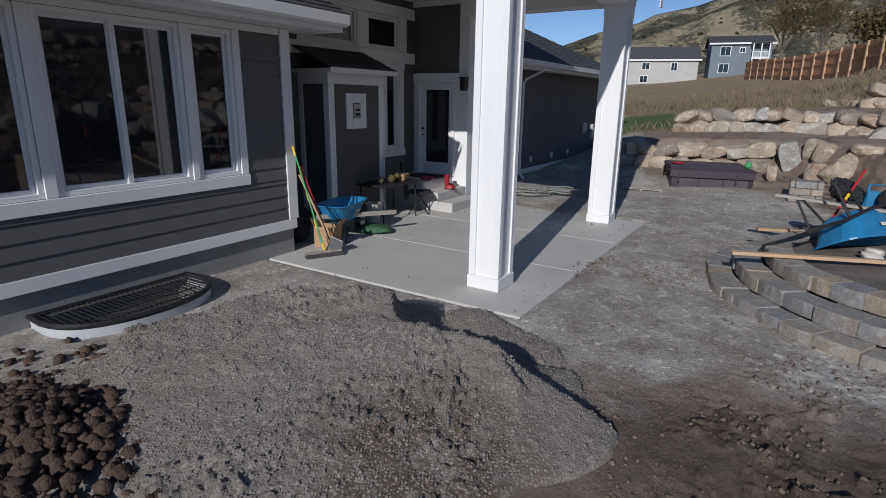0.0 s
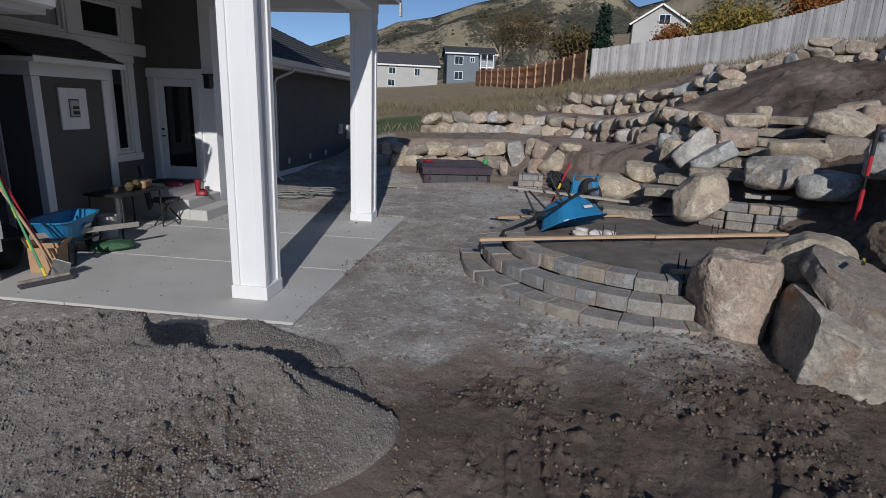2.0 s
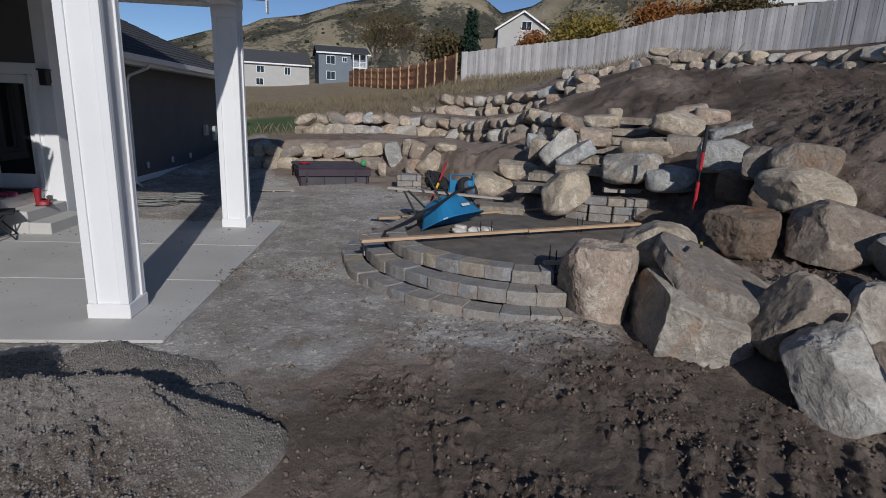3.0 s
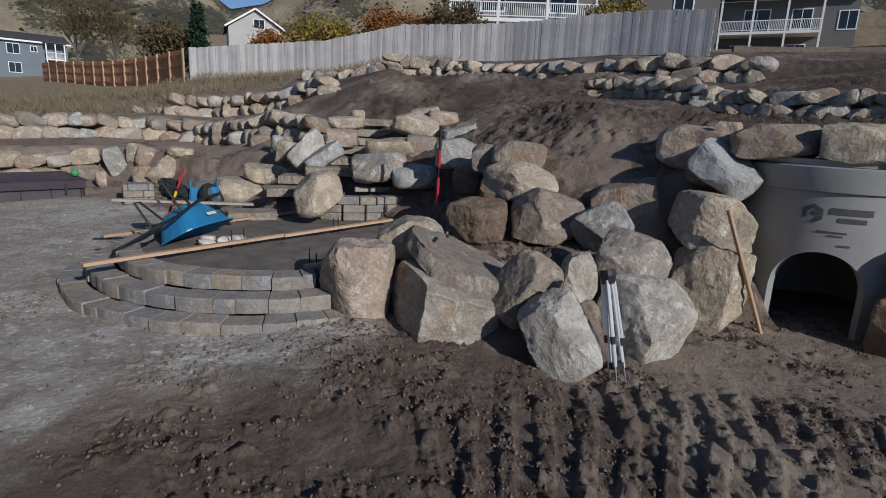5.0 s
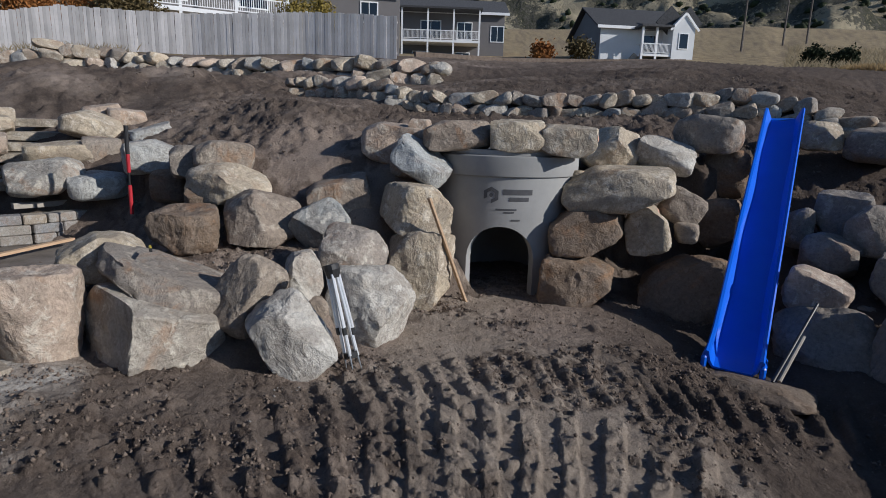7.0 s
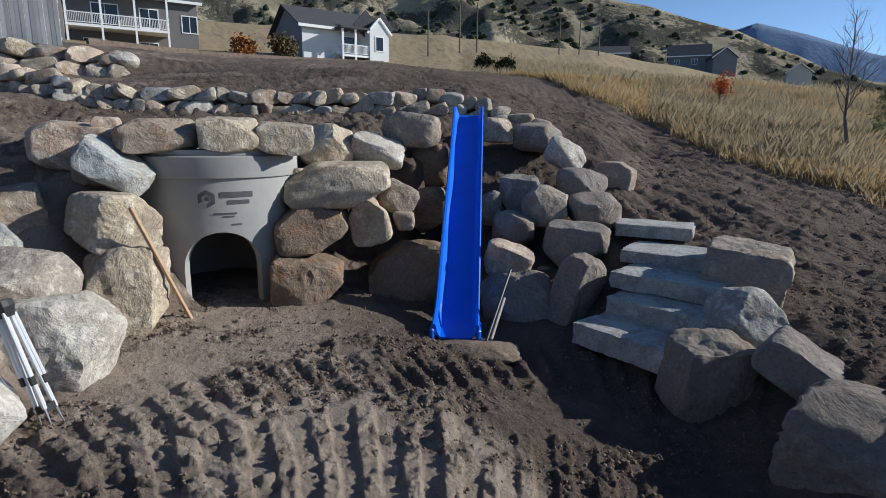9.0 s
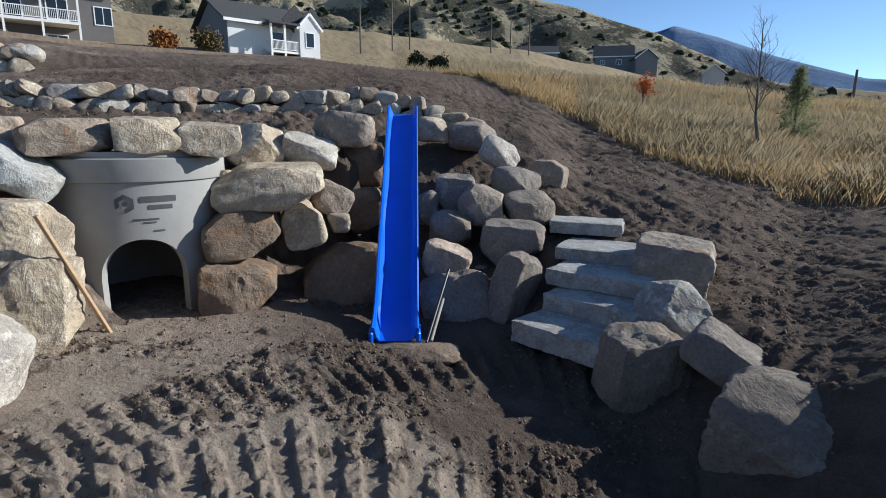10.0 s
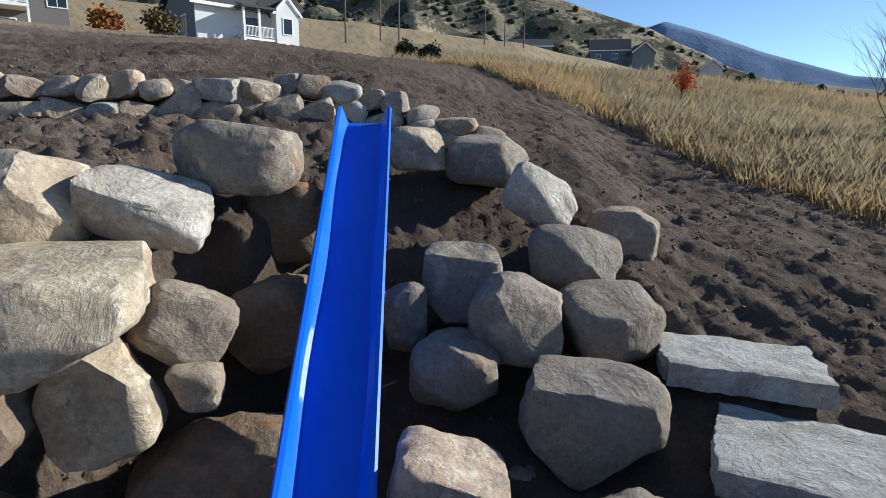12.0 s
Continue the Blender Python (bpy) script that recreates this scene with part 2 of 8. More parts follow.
def rock_mesh(name, seed, sub=4, cuts=13, rough=0.05, blocky=0.45, faces=()):
    """A quarried boulder in a unit box: flat fracture faces with worn edges, hollow chips and pitted relief."""
    rng = np.random.default_rng(seed)
    v, f = ICO[sub]
    v = v.copy()
    p = 2 + 2.6 * blocky
    v /= ((np.abs(v) ** p).sum(1) ** (1 / p))[:, None]

    def slice_off(v, n, d, worn):
        x = (v @ n - d) / worn
        over = np.where(x > 30, x, np.log1p(np.exp(np.minimum(x, 30)))) * worn
        return v - n * over[:, None]

    for *n, d in faces:
        v = slice_off(v, np.array(n) / np.linalg.norm(n), 2 * d, 0.022)
    for k in range(cuts + 7):
        n = rng.normal(size=3)
        n /= np.linalg.norm(n)
        reach = (v @ n).max()
        part = rng.uniform(0.80, 0.92) if faces and k < cuts else rng.uniform(0.62, 0.86) if k < cuts else rng.uniform(0.88, 0.96)
        v = slice_off(v, n, reach * part, rng.uniform(0.012, 0.045))
    lo, hi = v.min(0), v.max(0)
    v = 2 * (v - (lo + hi) / 2) / (hi - lo)
    out = v / np.linalg.norm(v, axis=1)[:, None]
    for _ in range(6):
        c = v[rng.integers(len(v))]
        near = np.clip(1 - ((v - c) ** 2).sum(1) / rng.uniform(0.25, 0.6) ** 2, 0, 1)
        v = v - out * (near ** 0.7 * rng.uniform(0.02, 0.075))[:, None]
    o = rng.uniform(0, 50, 3)
    q = v * 1.3 + o
    v = v + out * ((fbm(q[:, 0], q[:, 1], q[:, 2], 3, seed) - 0.5) * 0.16)[:, None]
    q = v * 3.1 + o
    ridge = np.abs(fbm(q[:, 0], q[:, 1], q[:, 2], 4, seed + 7, 0.55) - 0.5) * 2
    v = v + out * ((0.22 - ridge) * rough * 1.1)[:, None]
    q = v * 10 + o
    v = v + out * ((fbm(q[:, 0], q[:, 1], q[:, 2], 3, seed + 9, 0.6) - 0.5) * rough * 0.7)[:, None]
    lo, hi = v.min(0), v.max(0)
    v = (v - (lo + hi) / 2) / (hi - lo)
    me = mesh_from_arrays(name, v, f)
    me.set_sharp_from_angle(angle=radians(34))
    return me


def slab_mesh(name, seed, w, d, h, rough=0.03):
    """A split stone slab about its middle: flat bed faces, broken sides, each face a fine sheet of its own."""
    rng = np.random.default_rng(seed)
    V, F, k = [], [], 0
    a, b, c = (np.linspace(-1, 1, n) for n in (34, 26, 9))
    for axis, (s, t) in ((2, (a, b)), (0, (b, c)), (1, (a, c))):
        S, T = np.meshgrid(s, t, indexing="ij")
        for side in (-1, 1):
            e = np.full_like(S, side)
            q = {2: (S, T, e), 0: (e, S, T), 1: (S, e, T)}[axis]
            V.append(np.stack(q, -1).reshape(-1, 3))
            n, m = S.shape
            i, j = np.meshgrid(np.arange(n - 1), np.arange(m - 1), indexing="ij")
            f = np.stack([i * m + j, (i + 1) * m + j, (i + 1) * m + j + 1, i * m + j + 1], -1).reshape(-1, 4) + k
            F.append(f if (side > 0) != (axis == 1) else f[:, ::-1])
            k += n * m
    v = np.concatenate(V)
    o = rng.uniform(0, 50, 3)
    skew = rng.uniform(-0.07, 0.07, 4)
    u = v.copy()
    u[:, 0] *= 1 + skew[0] * v[:, 1] + skew[1]
    u[:, 1] *= 1 + skew[2] * v[:, 0] + skew[3]
    u *= (w / 2, d / 2, h / 2)
    rim = np.maximum(np.abs(v[:, 0]), np.abs(v[:, 1])) ** 10
    ang = np.arctan2(v[:, 1], v[:, 0])
    cx, cy = np.cos(ang) * 2.4, np.sin(ang) * 2.4
    bite = (fbm(cx + o[0], cy, u[:, 2] * 1.5, 4, seed) - 0.5) * 3.2 + (fbm(cx * 5, cy * 5 + o[1], u[:, 2] * 14, 3, seed + 3) - 0.5) * 1.4
    u[:, 0] += np.cos(ang) * bite * rough * rim
    u[:, 1] += np.sin(ang) * bite * rough * rim
    u[:, 2] += (fbm(u[:, 0] * 3 + o[0], u[:, 1] * 3, 0, 4, seed + 5) - 0.5) * rough * 0.55 - 0.012 * rim * np.sign(v[:, 2])
    return mesh_from_arrays(name, u, np.concatenate(F))

SCREED = surface("screed_sand", (0.105, 0.09, 0.078), (0.235, 0.21, 0.185), 2.6, 0.95, 70, 0.3, 0.004, spec=0.15)
BOULDER = rock_material("boulder_stone", [(0.414, 0.347, 0.266), (0.495, 0.405, 0.302), (0.351, 0.324, 0.288), (0.522, 0.441, 0.333), (0.423, 0.315, 0.230), (0.333, 0.342, 0.333), (0.468, 0.414, 0.342)])
BOULDER_PINK = rock_material("pink_boulder_stone", [(0.521, 0.409, 0.321), (0.484, 0.381, 0.302)])
# Dark brown stone, its colour lowered further to stand for shade.
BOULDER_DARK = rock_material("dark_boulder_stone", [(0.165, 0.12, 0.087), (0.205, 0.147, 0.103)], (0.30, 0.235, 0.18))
BOULDER_BROWN = rock_material("brown_boulder_stone", [(0.306, 0.248, 0.198), (0.360, 0.297, 0.234), (0.279, 0.248, 0.216)], (0.5, 0.44, 0.36))
# Brown stone with shade put into its colour, for boulders seen against the sun.
BOULDER_SHADED = rock_material("shaded_boulder_stone", [(0.225, 0.193, 0.162), (0.265, 0.23, 0.193), (0.245, 0.222, 0.203)], (0.34, 0.30, 0.255), stain=0.3)
BOULDER_GREY = rock_material("grey_boulder_stone", [(0.37, 0.37, 0.35), (0.45, 0.445, 0.42), (0.41, 0.42, 0.415)], (0.60, 0.60, 0.57), stain=0.2)
BOULDER_BUFF = rock_material("buff_boulder_stone", [(0.484, 0.405, 0.298), (0.530, 0.446, 0.335)], (0.70, 0.64, 0.54), stain=0.3)
BOULDER_PALE = rock_material("pale_boulder_stone", [(0.546, 0.506, 0.440), (0.528, 0.502, 0.458)], (0.66, 0.63, 0.57), stain=0.2)
SLAB = rock_material("slab_stone", [(0.43, 0.445, 0.44), (0.47, 0.475, 0.46)], (0.56, 0.56, 0.55), 1.6, 0.06)
STEP_STONE = rock_material("weathered_step_stone", [(0.30, 0.26, 0.205), (0.36, 0.32, 0.26)], (0.46, 0.42, 0.36), 1.6, 0.3)
PAVER = rock_material("paver_stone", [(0.27, 0.275, 0.28), (0.37, 0.335, 0.285), (0.31, 0.315, 0.32), (0.45, 0.37, 0.27), (0.26, 0.28, 0.305), (0.36, 0.34, 0.31)], (0.42, 0.41, 0.4), 2.5, 0.3)
GRAVEL_BIT = surface("gravel_chips", (0.13, 0.12, 0.11), (0.27, 0.25, 0.23), 14.0, 0.92, 60, 0.2)
CLOD = surface("soil_clods", (0.115, 0.088, 0.070), (0.235, 0.185, 0.15), 6.0, 0.98, 70, 0.6, 0.01, spec=0.1)
CONCRETE = surface("patio_concrete", (0.47, 0.455, 0.43), (0.58, 0.565, 0.535), 0.9, 0.88, 90, 0.15, 0.003, spec=0.3)
FOUNDATION = surface("foundation_concrete", (0.22, 0.22, 0.215), (0.31, 0.31, 0.30), 1.6, 0.9, 50, 0.3, 0.004)
PRECAST = surface("precast_concrete", (0.255, 0.255, 0.25), (0.355, 0.35, 0.34), 1.4, 0.88, 60, 0.3, 0.004)
WHITE = surface("white_paint", (0.77, 0.77, 0.77), (0.83, 0.83, 0.83), 1.0, 0.55, 40, 0.04, 0.002)
SIDING = surface("grey_siding", (0.105, 0.105, 0.11), (0.135, 0.133, 0.135), 1.5, 0.72, 30, 0.12, 0.002)
STUCCO = surface("dark_grey_panel", (0.095, 0.09, 0.085), (0.12, 0.115, 0.108), 1.2, 0.85, 120, 0.3, 0.003)
SHINGLE = surface("asphalt_shingle", (0.035, 0.036, 0.04), (0.085, 0.085, 0.09), 6.0, 0.95, 120, 0.5, 0.006, vary=0.2)
SOFFIT = surface("white_soffit", (0.62, 0.62, 0.62), (0.7, 0.7, 0.7), 1.0, 0.7, 30, 0.05)
BLACK = surface("black_metal", (0.012, 0.012, 0.013), (0.025, 0.025, 0.026), 4.0, 0.5, 60, 0.1)
RUBBER = surface("black_rubber", (0.012, 0.012, 0.012), (0.03, 0.03, 0.03), 8.0, 0.85, 60, 0.2)
STEEL = surface("galvanised_steel", (0.35, 0.36, 0.37), (0.55, 0.56, 0.57), 8.0, 0.42, 80, 0.1, metal=0.9)
ALUMINIUM = surface("aluminium", (0.62, 0.63, 0.64), (0.75, 0.76, 0.77), 8.0, 0.35, 80, 0.05, metal=0.3)
PINE = surface("sawn_pine", (0.42, 0.27, 0.16), (0.56, 0.40, 0.26), 2.0, 0.8, 24, 0.25, 0.002, vary=0.12, stretch=(1.5, 12, 12))
OLD_WOOD = surface("weathered_board", (0.30, 0.27, 0.23), (0.43, 0.39, 0.34), 2.0, 0.88, 24, 0.3, 0.003, stretch=(1.5, 12, 12))
CEDAR = surface("cedar_fence_wood", (0.37, 0.16, 0.073), (0.51, 0.245, 0.112), 2.0, 0.8, 20, 0.2, vary=0.18)
GREY_WOOD = surface("grey_fence_wood", (0.43, 0.41, 0.40), (0.58, 0.55, 0.535), 1.2, 0.92, 20, 0.25, vary=0.24, island=True)
BLUE_TUB = surface("blue_poly", (0.02, 0.16, 0.34), (0.03, 0.22, 0.43), 3.0, 0.38, 40, 0.06)
RED_PAINT = surface("red_paint", (0.38, 0.015, 0.025), (0.5, 0.025, 0.035), 4.0, 0.5, 40, 0.05)
YELLOW = surface("yellow_plastic", (0.7, 0.5, 0.02), (0.8, 0.6, 0.04), 4.0, 0.5, 40, 0.05)
GREEN = surface("green_plastic", (0.06, 0.30, 0.10), (0.09, 0.38, 0.14), 4.0, 0.5, 40, 0.05)
CARDBOARD = surface("cardboard", (0.36, 0.22, 0.12), (0.45, 0.29, 0.17), 4.0, 0.9, 40, 0.1)
PINK = surface("pink_fabric", (0.28, 0.035, 0.08), (0.36, 0.055, 0.12), 8.0, 0.9, 80, 0.2)
DARKRED = surface("red_rubber", (0.25, 0.01, 0.02), (0.33, 0.02, 0.03), 8.0, 0.5, 80, 0.1)
CLOTH = surface("dark_cloth", (0.012, 0.013, 0.016), (0.03, 0.032, 0.036), 6.0, 0.95, 60, 0.4)
TUB_GREY = surface("hot_tub_grey", (0.045, 0.04, 0.05), (0.075, 0.07, 0.08), 3.0, 0.6, 40, 0.15, vary=0.1)
TUB_COVER = surface("plum_vinyl", (0.035, 0.022, 0.032), (0.055, 0.036, 0.05), 3.0, 0.5, 50, 0.2)
DARK_TARP = surface("dark_green_tarp", (0.03, 0.09, 0.04), (0.05, 0.13, 0.06), 5.0, 0.7, 40, 0.3)
PAPER = surface("white_bag", (0.55, 0.5, 0.45), (0.7, 0.66, 0.6), 6.0, 0.9, 50, 0.2)
INK = surface("dark_stencil", (0.06, 0.06, 0.065), (0.10, 0.10, 0.105), 8.0, 0.8, 60, 0.0)
ORANGE_MARK = surface("orange_mark", (0.62, 0.30, 0.20), (0.64, 0.40, 0.28), 12.0, 0.9, 60, 0.1)
ROPE = surface("hose_rubber", (0.16, 0.17, 0.16), (0.30, 0.30, 0.28), 6.0, 0.7, 60, 0.1)

SLIDE_BLUE, _nt, _b = node_material("blue_slide_plastic")
_p = position(_nt)
_nt.links.new(mix_node(_nt, noise_node(_nt, 3.0, 4, 0.6, _p), (0.003, 0.105, 0.68), (0.008, 0.15, 0.80)), _b.inputs["Base Color"])
_nt.links.new(range_node(_nt, noise_node(_nt, 40, 4, 0.7, _p), 0.3, 0.7, 0.26, 0.42), _b.inputs["Roughness"])
_nt.links.new(bump_node(_nt, noise_node(_nt, 5, 3, 0.5, _p), 0.15, 0.01), _b.inputs["Normal"])

GLASS, _nt, _b = node_material("window_glass")
_b.inputs["Base Color"].default_value = (0.012, 0.015, 0.017, 1)
_b.inputs["Roughness"].default_value = 0.03
_b.inputs["Specular IOR Level"].default_value = 0.7
_nt.links.new(bump_node(_nt, noise_node(_nt, 1.2, 2, 0.5, position(_nt)), 0.05, 0.01), _b.inputs["Normal"])


def ground_material():
    m, nt, b = node_material("building_site_ground")
    p = position(nt)

    def attr(name):
        a = nt.nodes.new("ShaderNodeAttribute")
        a.attribute_name = name
        return a.outputs["Fac"]
    big, mid, fine = noise_node(nt, 0.5, 5, 0.6, p), noise_node(nt, 2.8, 6, 0.65, p), noise_node(nt, 45, 5, 0.7, p)
    stones = nt.nodes.new("ShaderNodeTexVoronoi")
    stones.inputs["Scale"].default_value = 26
    nt.links.new(p, stones.inputs["Vector"])
    soil = mix_node(nt, range_node(nt, mid, 0.3, 0.7), (0.23, 0.177, 0.141), (0.365, 0.29, 0.237))
    soil = mix_node(nt, range_node(nt, big, 0.35, 0.7, 0, 0.8), soil, (0.36, 0.295, 0.245))
    dark = mix_node(nt, range_node(nt, mid, 0.3, 0.7), (0.088, 0.068, 0.056), (0.162, 0.127, 0.103))
    gravel = mix_node(nt, range_node(nt, mid, 0.35, 0.68), (0.31, 0.28, 0.245), (0.48, 0.445, 0.40))
    gravel = mix_node(nt, range_node(nt, noise_node(nt, 1.1, 6, 0.68, p, 0.7), 0.48, 0.60, 0, 0.85), gravel, (0.56, 0.53, 0.485))
    chip = ramp_node(nt, stones.outputs["Color"], [(0.0, (0.75, 0.75, 0.75)), (0.75, (1.0, 1.0, 1.0)), (0.97, (1.7, 1.66, 1.6))])
    gravel = mix_node(nt, 1.0, gravel, chip, "MULTIPLY")
    straw = mix_node(nt, range_node(nt, noise_node(nt, 1.2, 6, 0.7, p), 0.3, 0.7), (0.25, 0.19, 0.11), (0.42, 0.335, 0.205))
    loose = attr("loose")
    lawn = mix_node(nt, mid, (0.085, 0.125, 0.05), (0.14, 0.18, 0.08))
    soil = mix_node(nt, attr("dry"), soil, mix_node(nt, range_node(nt, mid, 0.3, 0.7), (0.29, 0.235, 0.188), (0.41, 0.342, 0.28)))
    col = mix_node(nt, attr("dark"), soil, dark)
    col = mix_node(nt, loose, col, mix_node(nt, fine, (0.095, 0.07, 0.056), (0.17, 0.13, 0.105)))
    col = mix_node(nt, attr("gravel"), col, gravel)
    col = mix_node(nt, attr("straw"), col, straw)
    col = mix_node(nt, attr("lawn"), col, lawn)
    col = mix_node(nt, 1.0, col, ramp_node(nt, fine, [(0.25, (0.72, 0.72, 0.72)), (0.75, (1.25, 1.25, 1.25))]), "MULTIPLY")
    nt.links.new(col, b.inputs["Base Color"])
    b.inputs["Roughness"].default_value = 0.97
    b.inputs["Specular IOR Level"].default_value = 0.12
    crumb = noise_node(nt, 13, 8, 0.78, p)
    n1 = bump_node(nt, mid, 0.4, 0.03)
    n2 = bump_node(nt, crumb, range_node(nt, attr("gravel"), 0, 1, 1.0, 0.45), 0.055, n1)
    n3 = bump_node(nt, stones.outputs["Distance"], 0.3, 0.012, n2)
    nt.links.new(bump_node(nt, fine, 0.6, 0.012, n3), b.inputs["Normal"])
    return m


GROUND = ground_material()


def hill_material(name, grass1, grass2, scrub, scale, rock=(0.16, 0.15, 0.14)):
    m, nt, b = node_material(name)
    p = position(nt)
    g = mix_node(nt, range_node(nt, noise_node(nt, 0.02 * scale, 6, 0.65, p), 0.35, 0.65), grass1, grass2)
    s1 = noise_node(nt, 0.012 * scale, 5, 0.6, p, 0.5)
    s2 = noise_node(nt, 0.16 * scale, 5, 0.75, p)
    mask = range_node(nt, math_node(nt, "ADD", math_node(nt, "MULTIPLY", s1, 0.75), math_node(nt, "MULTIPLY", s2, 0.45)), 0.565, 0.62)
    col = mix_node(nt, mask, g, mix_node(nt, range_node(nt, s2, 0.4, 0.6), scrub, rock))
    nt.links.new(col, b.inputs["Base Color"])
    b.inputs["Roughness"].default_value = 1.0
    b.inputs["Specular IOR Level"].default_value = 0.0
    nt.links.new(bump_node(nt, s2, 0.6, 6.0 / scale), b.inputs["Normal"])
    return m


HILL = hill_material("dry_hillside", (0.26, 0.22, 0.15), (0.38, 0.33, 0.235), (0.05, 0.052, 0.036), 1.0, (0.105, 0.098, 0.082))
# The blue of distance haze is painted into this ridge's colours.
FAR_HILL = hill_material("haze_blue_mountain", (0.15, 0.215, 0.33), (0.18, 0.25, 0.37), (0.12, 0.175, 0.28), 0.3, (0.16, 0.22, 0.33))
JUNIPER = surface("juniper_green", (0.018, 0.026, 0.014), (0.05, 0.058, 0.032), 0.6, 1.0, 8, 0.0, spec=0.1)
LEAF_OLIVE = surface("olive_leaves", (0.07, 0.058, 0.028), (0.15, 0.11, 0.05), 0.8, 0.9, 12, 0.0, spec=0.2)
LEAF_GOLD = surface("golden_leaves", (0.19, 0.145, 0.035), (0.31, 0.235, 0.062), 0.8, 0.9, 12, 0.0, spec=0.2)
LEAF_RUST = surface("rusty_leaves", (0.20, 0.075, 0.025), (0.34, 0.15, 0.045), 0.8, 0.9, 12, 0.0, spec=0.2)
LEAF_ORANGE = surface("orange_leaves", (0.55, 0.12, 0.04), (0.65, 0.2, 0.06), 0.8, 0.9, 12, 0.0, spec=0.2)
SPRUCE = surface("spruce_needles", (0.012, 0.03, 0.02), (0.03, 0.055, 0.035), 0.8, 0.95, 12, 0.0, spec=0.2)
PINE_NEEDLE = translucent(surface("pine_needles", (0.15, 0.17, 0.085), (0.26, 0.28, 0.15), 0.8, 0.95, 12, 0.0, spec=0.2))
BARK = surface("grey_bark", (0.10, 0.085, 0.075), (0.19, 0.165, 0.145), 3.0, 0.95, 30, 0.4, spec=0.1)
STRAW = translucent(surface("dry_grass", (0.36, 0.25, 0.125), (0.5, 0.37, 0.2), 0.35, 0.95, 6, 0.0, spec=0.1))
SAGE = translucent(surface("grey_weeds", (0.25, 0.205, 0.13), (0.40, 0.33, 0.215), 0.35, 0.95, 6, 0.0, spec=0.1))
LINER = surface("corrugated_liner", (0.42, 0.44, 0.46), (0.55, 0.57, 0.59), 3.0, 0.6, 40, 0.1)
WET_CLAY = surface("wet_clay", (0.055, 0.036, 0.028), (0.14, 0.10, 0.078), 9.0, 0.9, 34, 1.0, 0.03, spec=0.2)

# ---------------------------------------------------------------- the lie of the land
# Along each bearing (degrees clockwise from +y) the ground's height at some ranges from the yard's middle.
PROFILES = {}


def profile(bearing, *steps):
    PROFILES[bearing] = steps


profile(-180, (3.2, -0.05), (4.2, 0.3), (5.4, 1.2), (7, 1.35), (10, 1.4), (12, 1.4), (16, 1.5), (20, 1.5), (25, 1.5), (45, 1.5), (200, 2))
profile(-60, (4, 0), (6, 0), (8, 0), (10, 0), (14, 0), (18, 0), (22, 0.1), (26, 0.1), (32, 0.2), (75, 0.5), (200, 2))
profile(0, (4, 0), (6, 0), (9, 0), (12, 0), (14, 0), (16, 0), (20, 0), (25, 0.2), (32, 0.6), (75, 3), (200, 12))
profile(12, (4, 0), (9, 0), (14, 0), (17.5, 0.15), (18.2, 0.35), (21, 0.45), (22, 0.5), (26, 1.0), (34, 1.7), (75, 3.4), (200, 8))
profile(17, (4, 0), (9, 0), (14, 0.05), (17.6, 0.36), (18.3, 1.12), (21, 1.2), (22, 1.25), (25, 1.35), (34, 1.9), (75, 3.8), (200, 9))
profile(28, (4, 0), (9, 0), (14, 0.1), (17.4, 0.45), (18.1, 1.25), (21, 1.33), (21.7, 1.95), (26, 2.2), (32, 2.6), (70, 4.8), (200, 13))
profile(38, (4, 0), (9, 0), (12, 0.1), (14.6, 0.32), (15.3, 1.1), (19.8, 1.28), (20.5, 1.98), (24, 2.12), (24.8, 2.95), (37, 4.3), (200, 26))
profile(48, (4, 0), (10.3, 0.35), (10.7, 0.9), (12, 1.3), (13.2, 1.42), (14.6, 1.5), (15.2, 1.92), (20, 2.62), (20.8, 3.15), (30, 4.35), (200, 29))
profile(56, (4, 0), (5.8, 0), (6.4, 0.35), (9.0, 0.6), (10.2, 1.15), (12.4, 1.95), (18, 3.1), (24.4, 3.9), (25.2, 4.55), (31, 5.4), (200, 32))
profile(66, (4, -0.03), (5.3, -0.05), (6.2, 0.5), (7.6, 0.66), (9.4, 1.65), (12.4, 2.5), (17.5, 3.35), (23, 3.95), (23.8, 4.6), (29, 5.35), (200, 35))
profile(76, (4, -0.06), (5.1, -0.08), (6.2, 0.5), (7.6, 0.7), (8.6, 1.6), (10.5, 2.3), (15, 3.0), (20.4, 3.75), (21.1, 4.4), (27, 5.5), (200, 36))
profile(86, (4, -0.08), (7.0, -0.1), (7.9, 0.7), (8.5, 1.9), (9.0, 2.2), (12.9, 2.62), (13.5, 3.0), (19, 3.7), (19.8, 4.3), (30, 6.0), (200, 36))
profile(98, (4, -0.1), (8.3, -0.1), (9.2, 0.9), (9.4, 2.0), (9.8, 2.2), (12.4, 2.6), (13.0, 2.95), (19, 4.1), (24, 4.9), (30, 5.85), (200, 36))
profile(110, (4, -0.12), (8.4, -0.15), (9.2, 0.15), (9.45, 1.5), (10.3, 2.15), (12.4, 2.65), (13.0, 3.0), (18, 4.2), (24, 5.0), (30, 5.95), (200, 36))
profile(120, (4, -0.2), (7.2, -0.28), (8.6, 0.0), (9.8, 0.6), (11.3, 1.75), (12.6, 2.55), (13.2, 3.0), (18, 4.0), (24, 4.7), (30, 5.5), (200, 34))
profile(132, (3.5, -0.36), (5.6, -0.4), (7.0, -0.25), (8.4, 0.22), (10.4, 0.95), (12.2, 1.85), (13.4, 2.45), (18, 3.0), (24, 4.0), (30, 5.0), (200, 30))
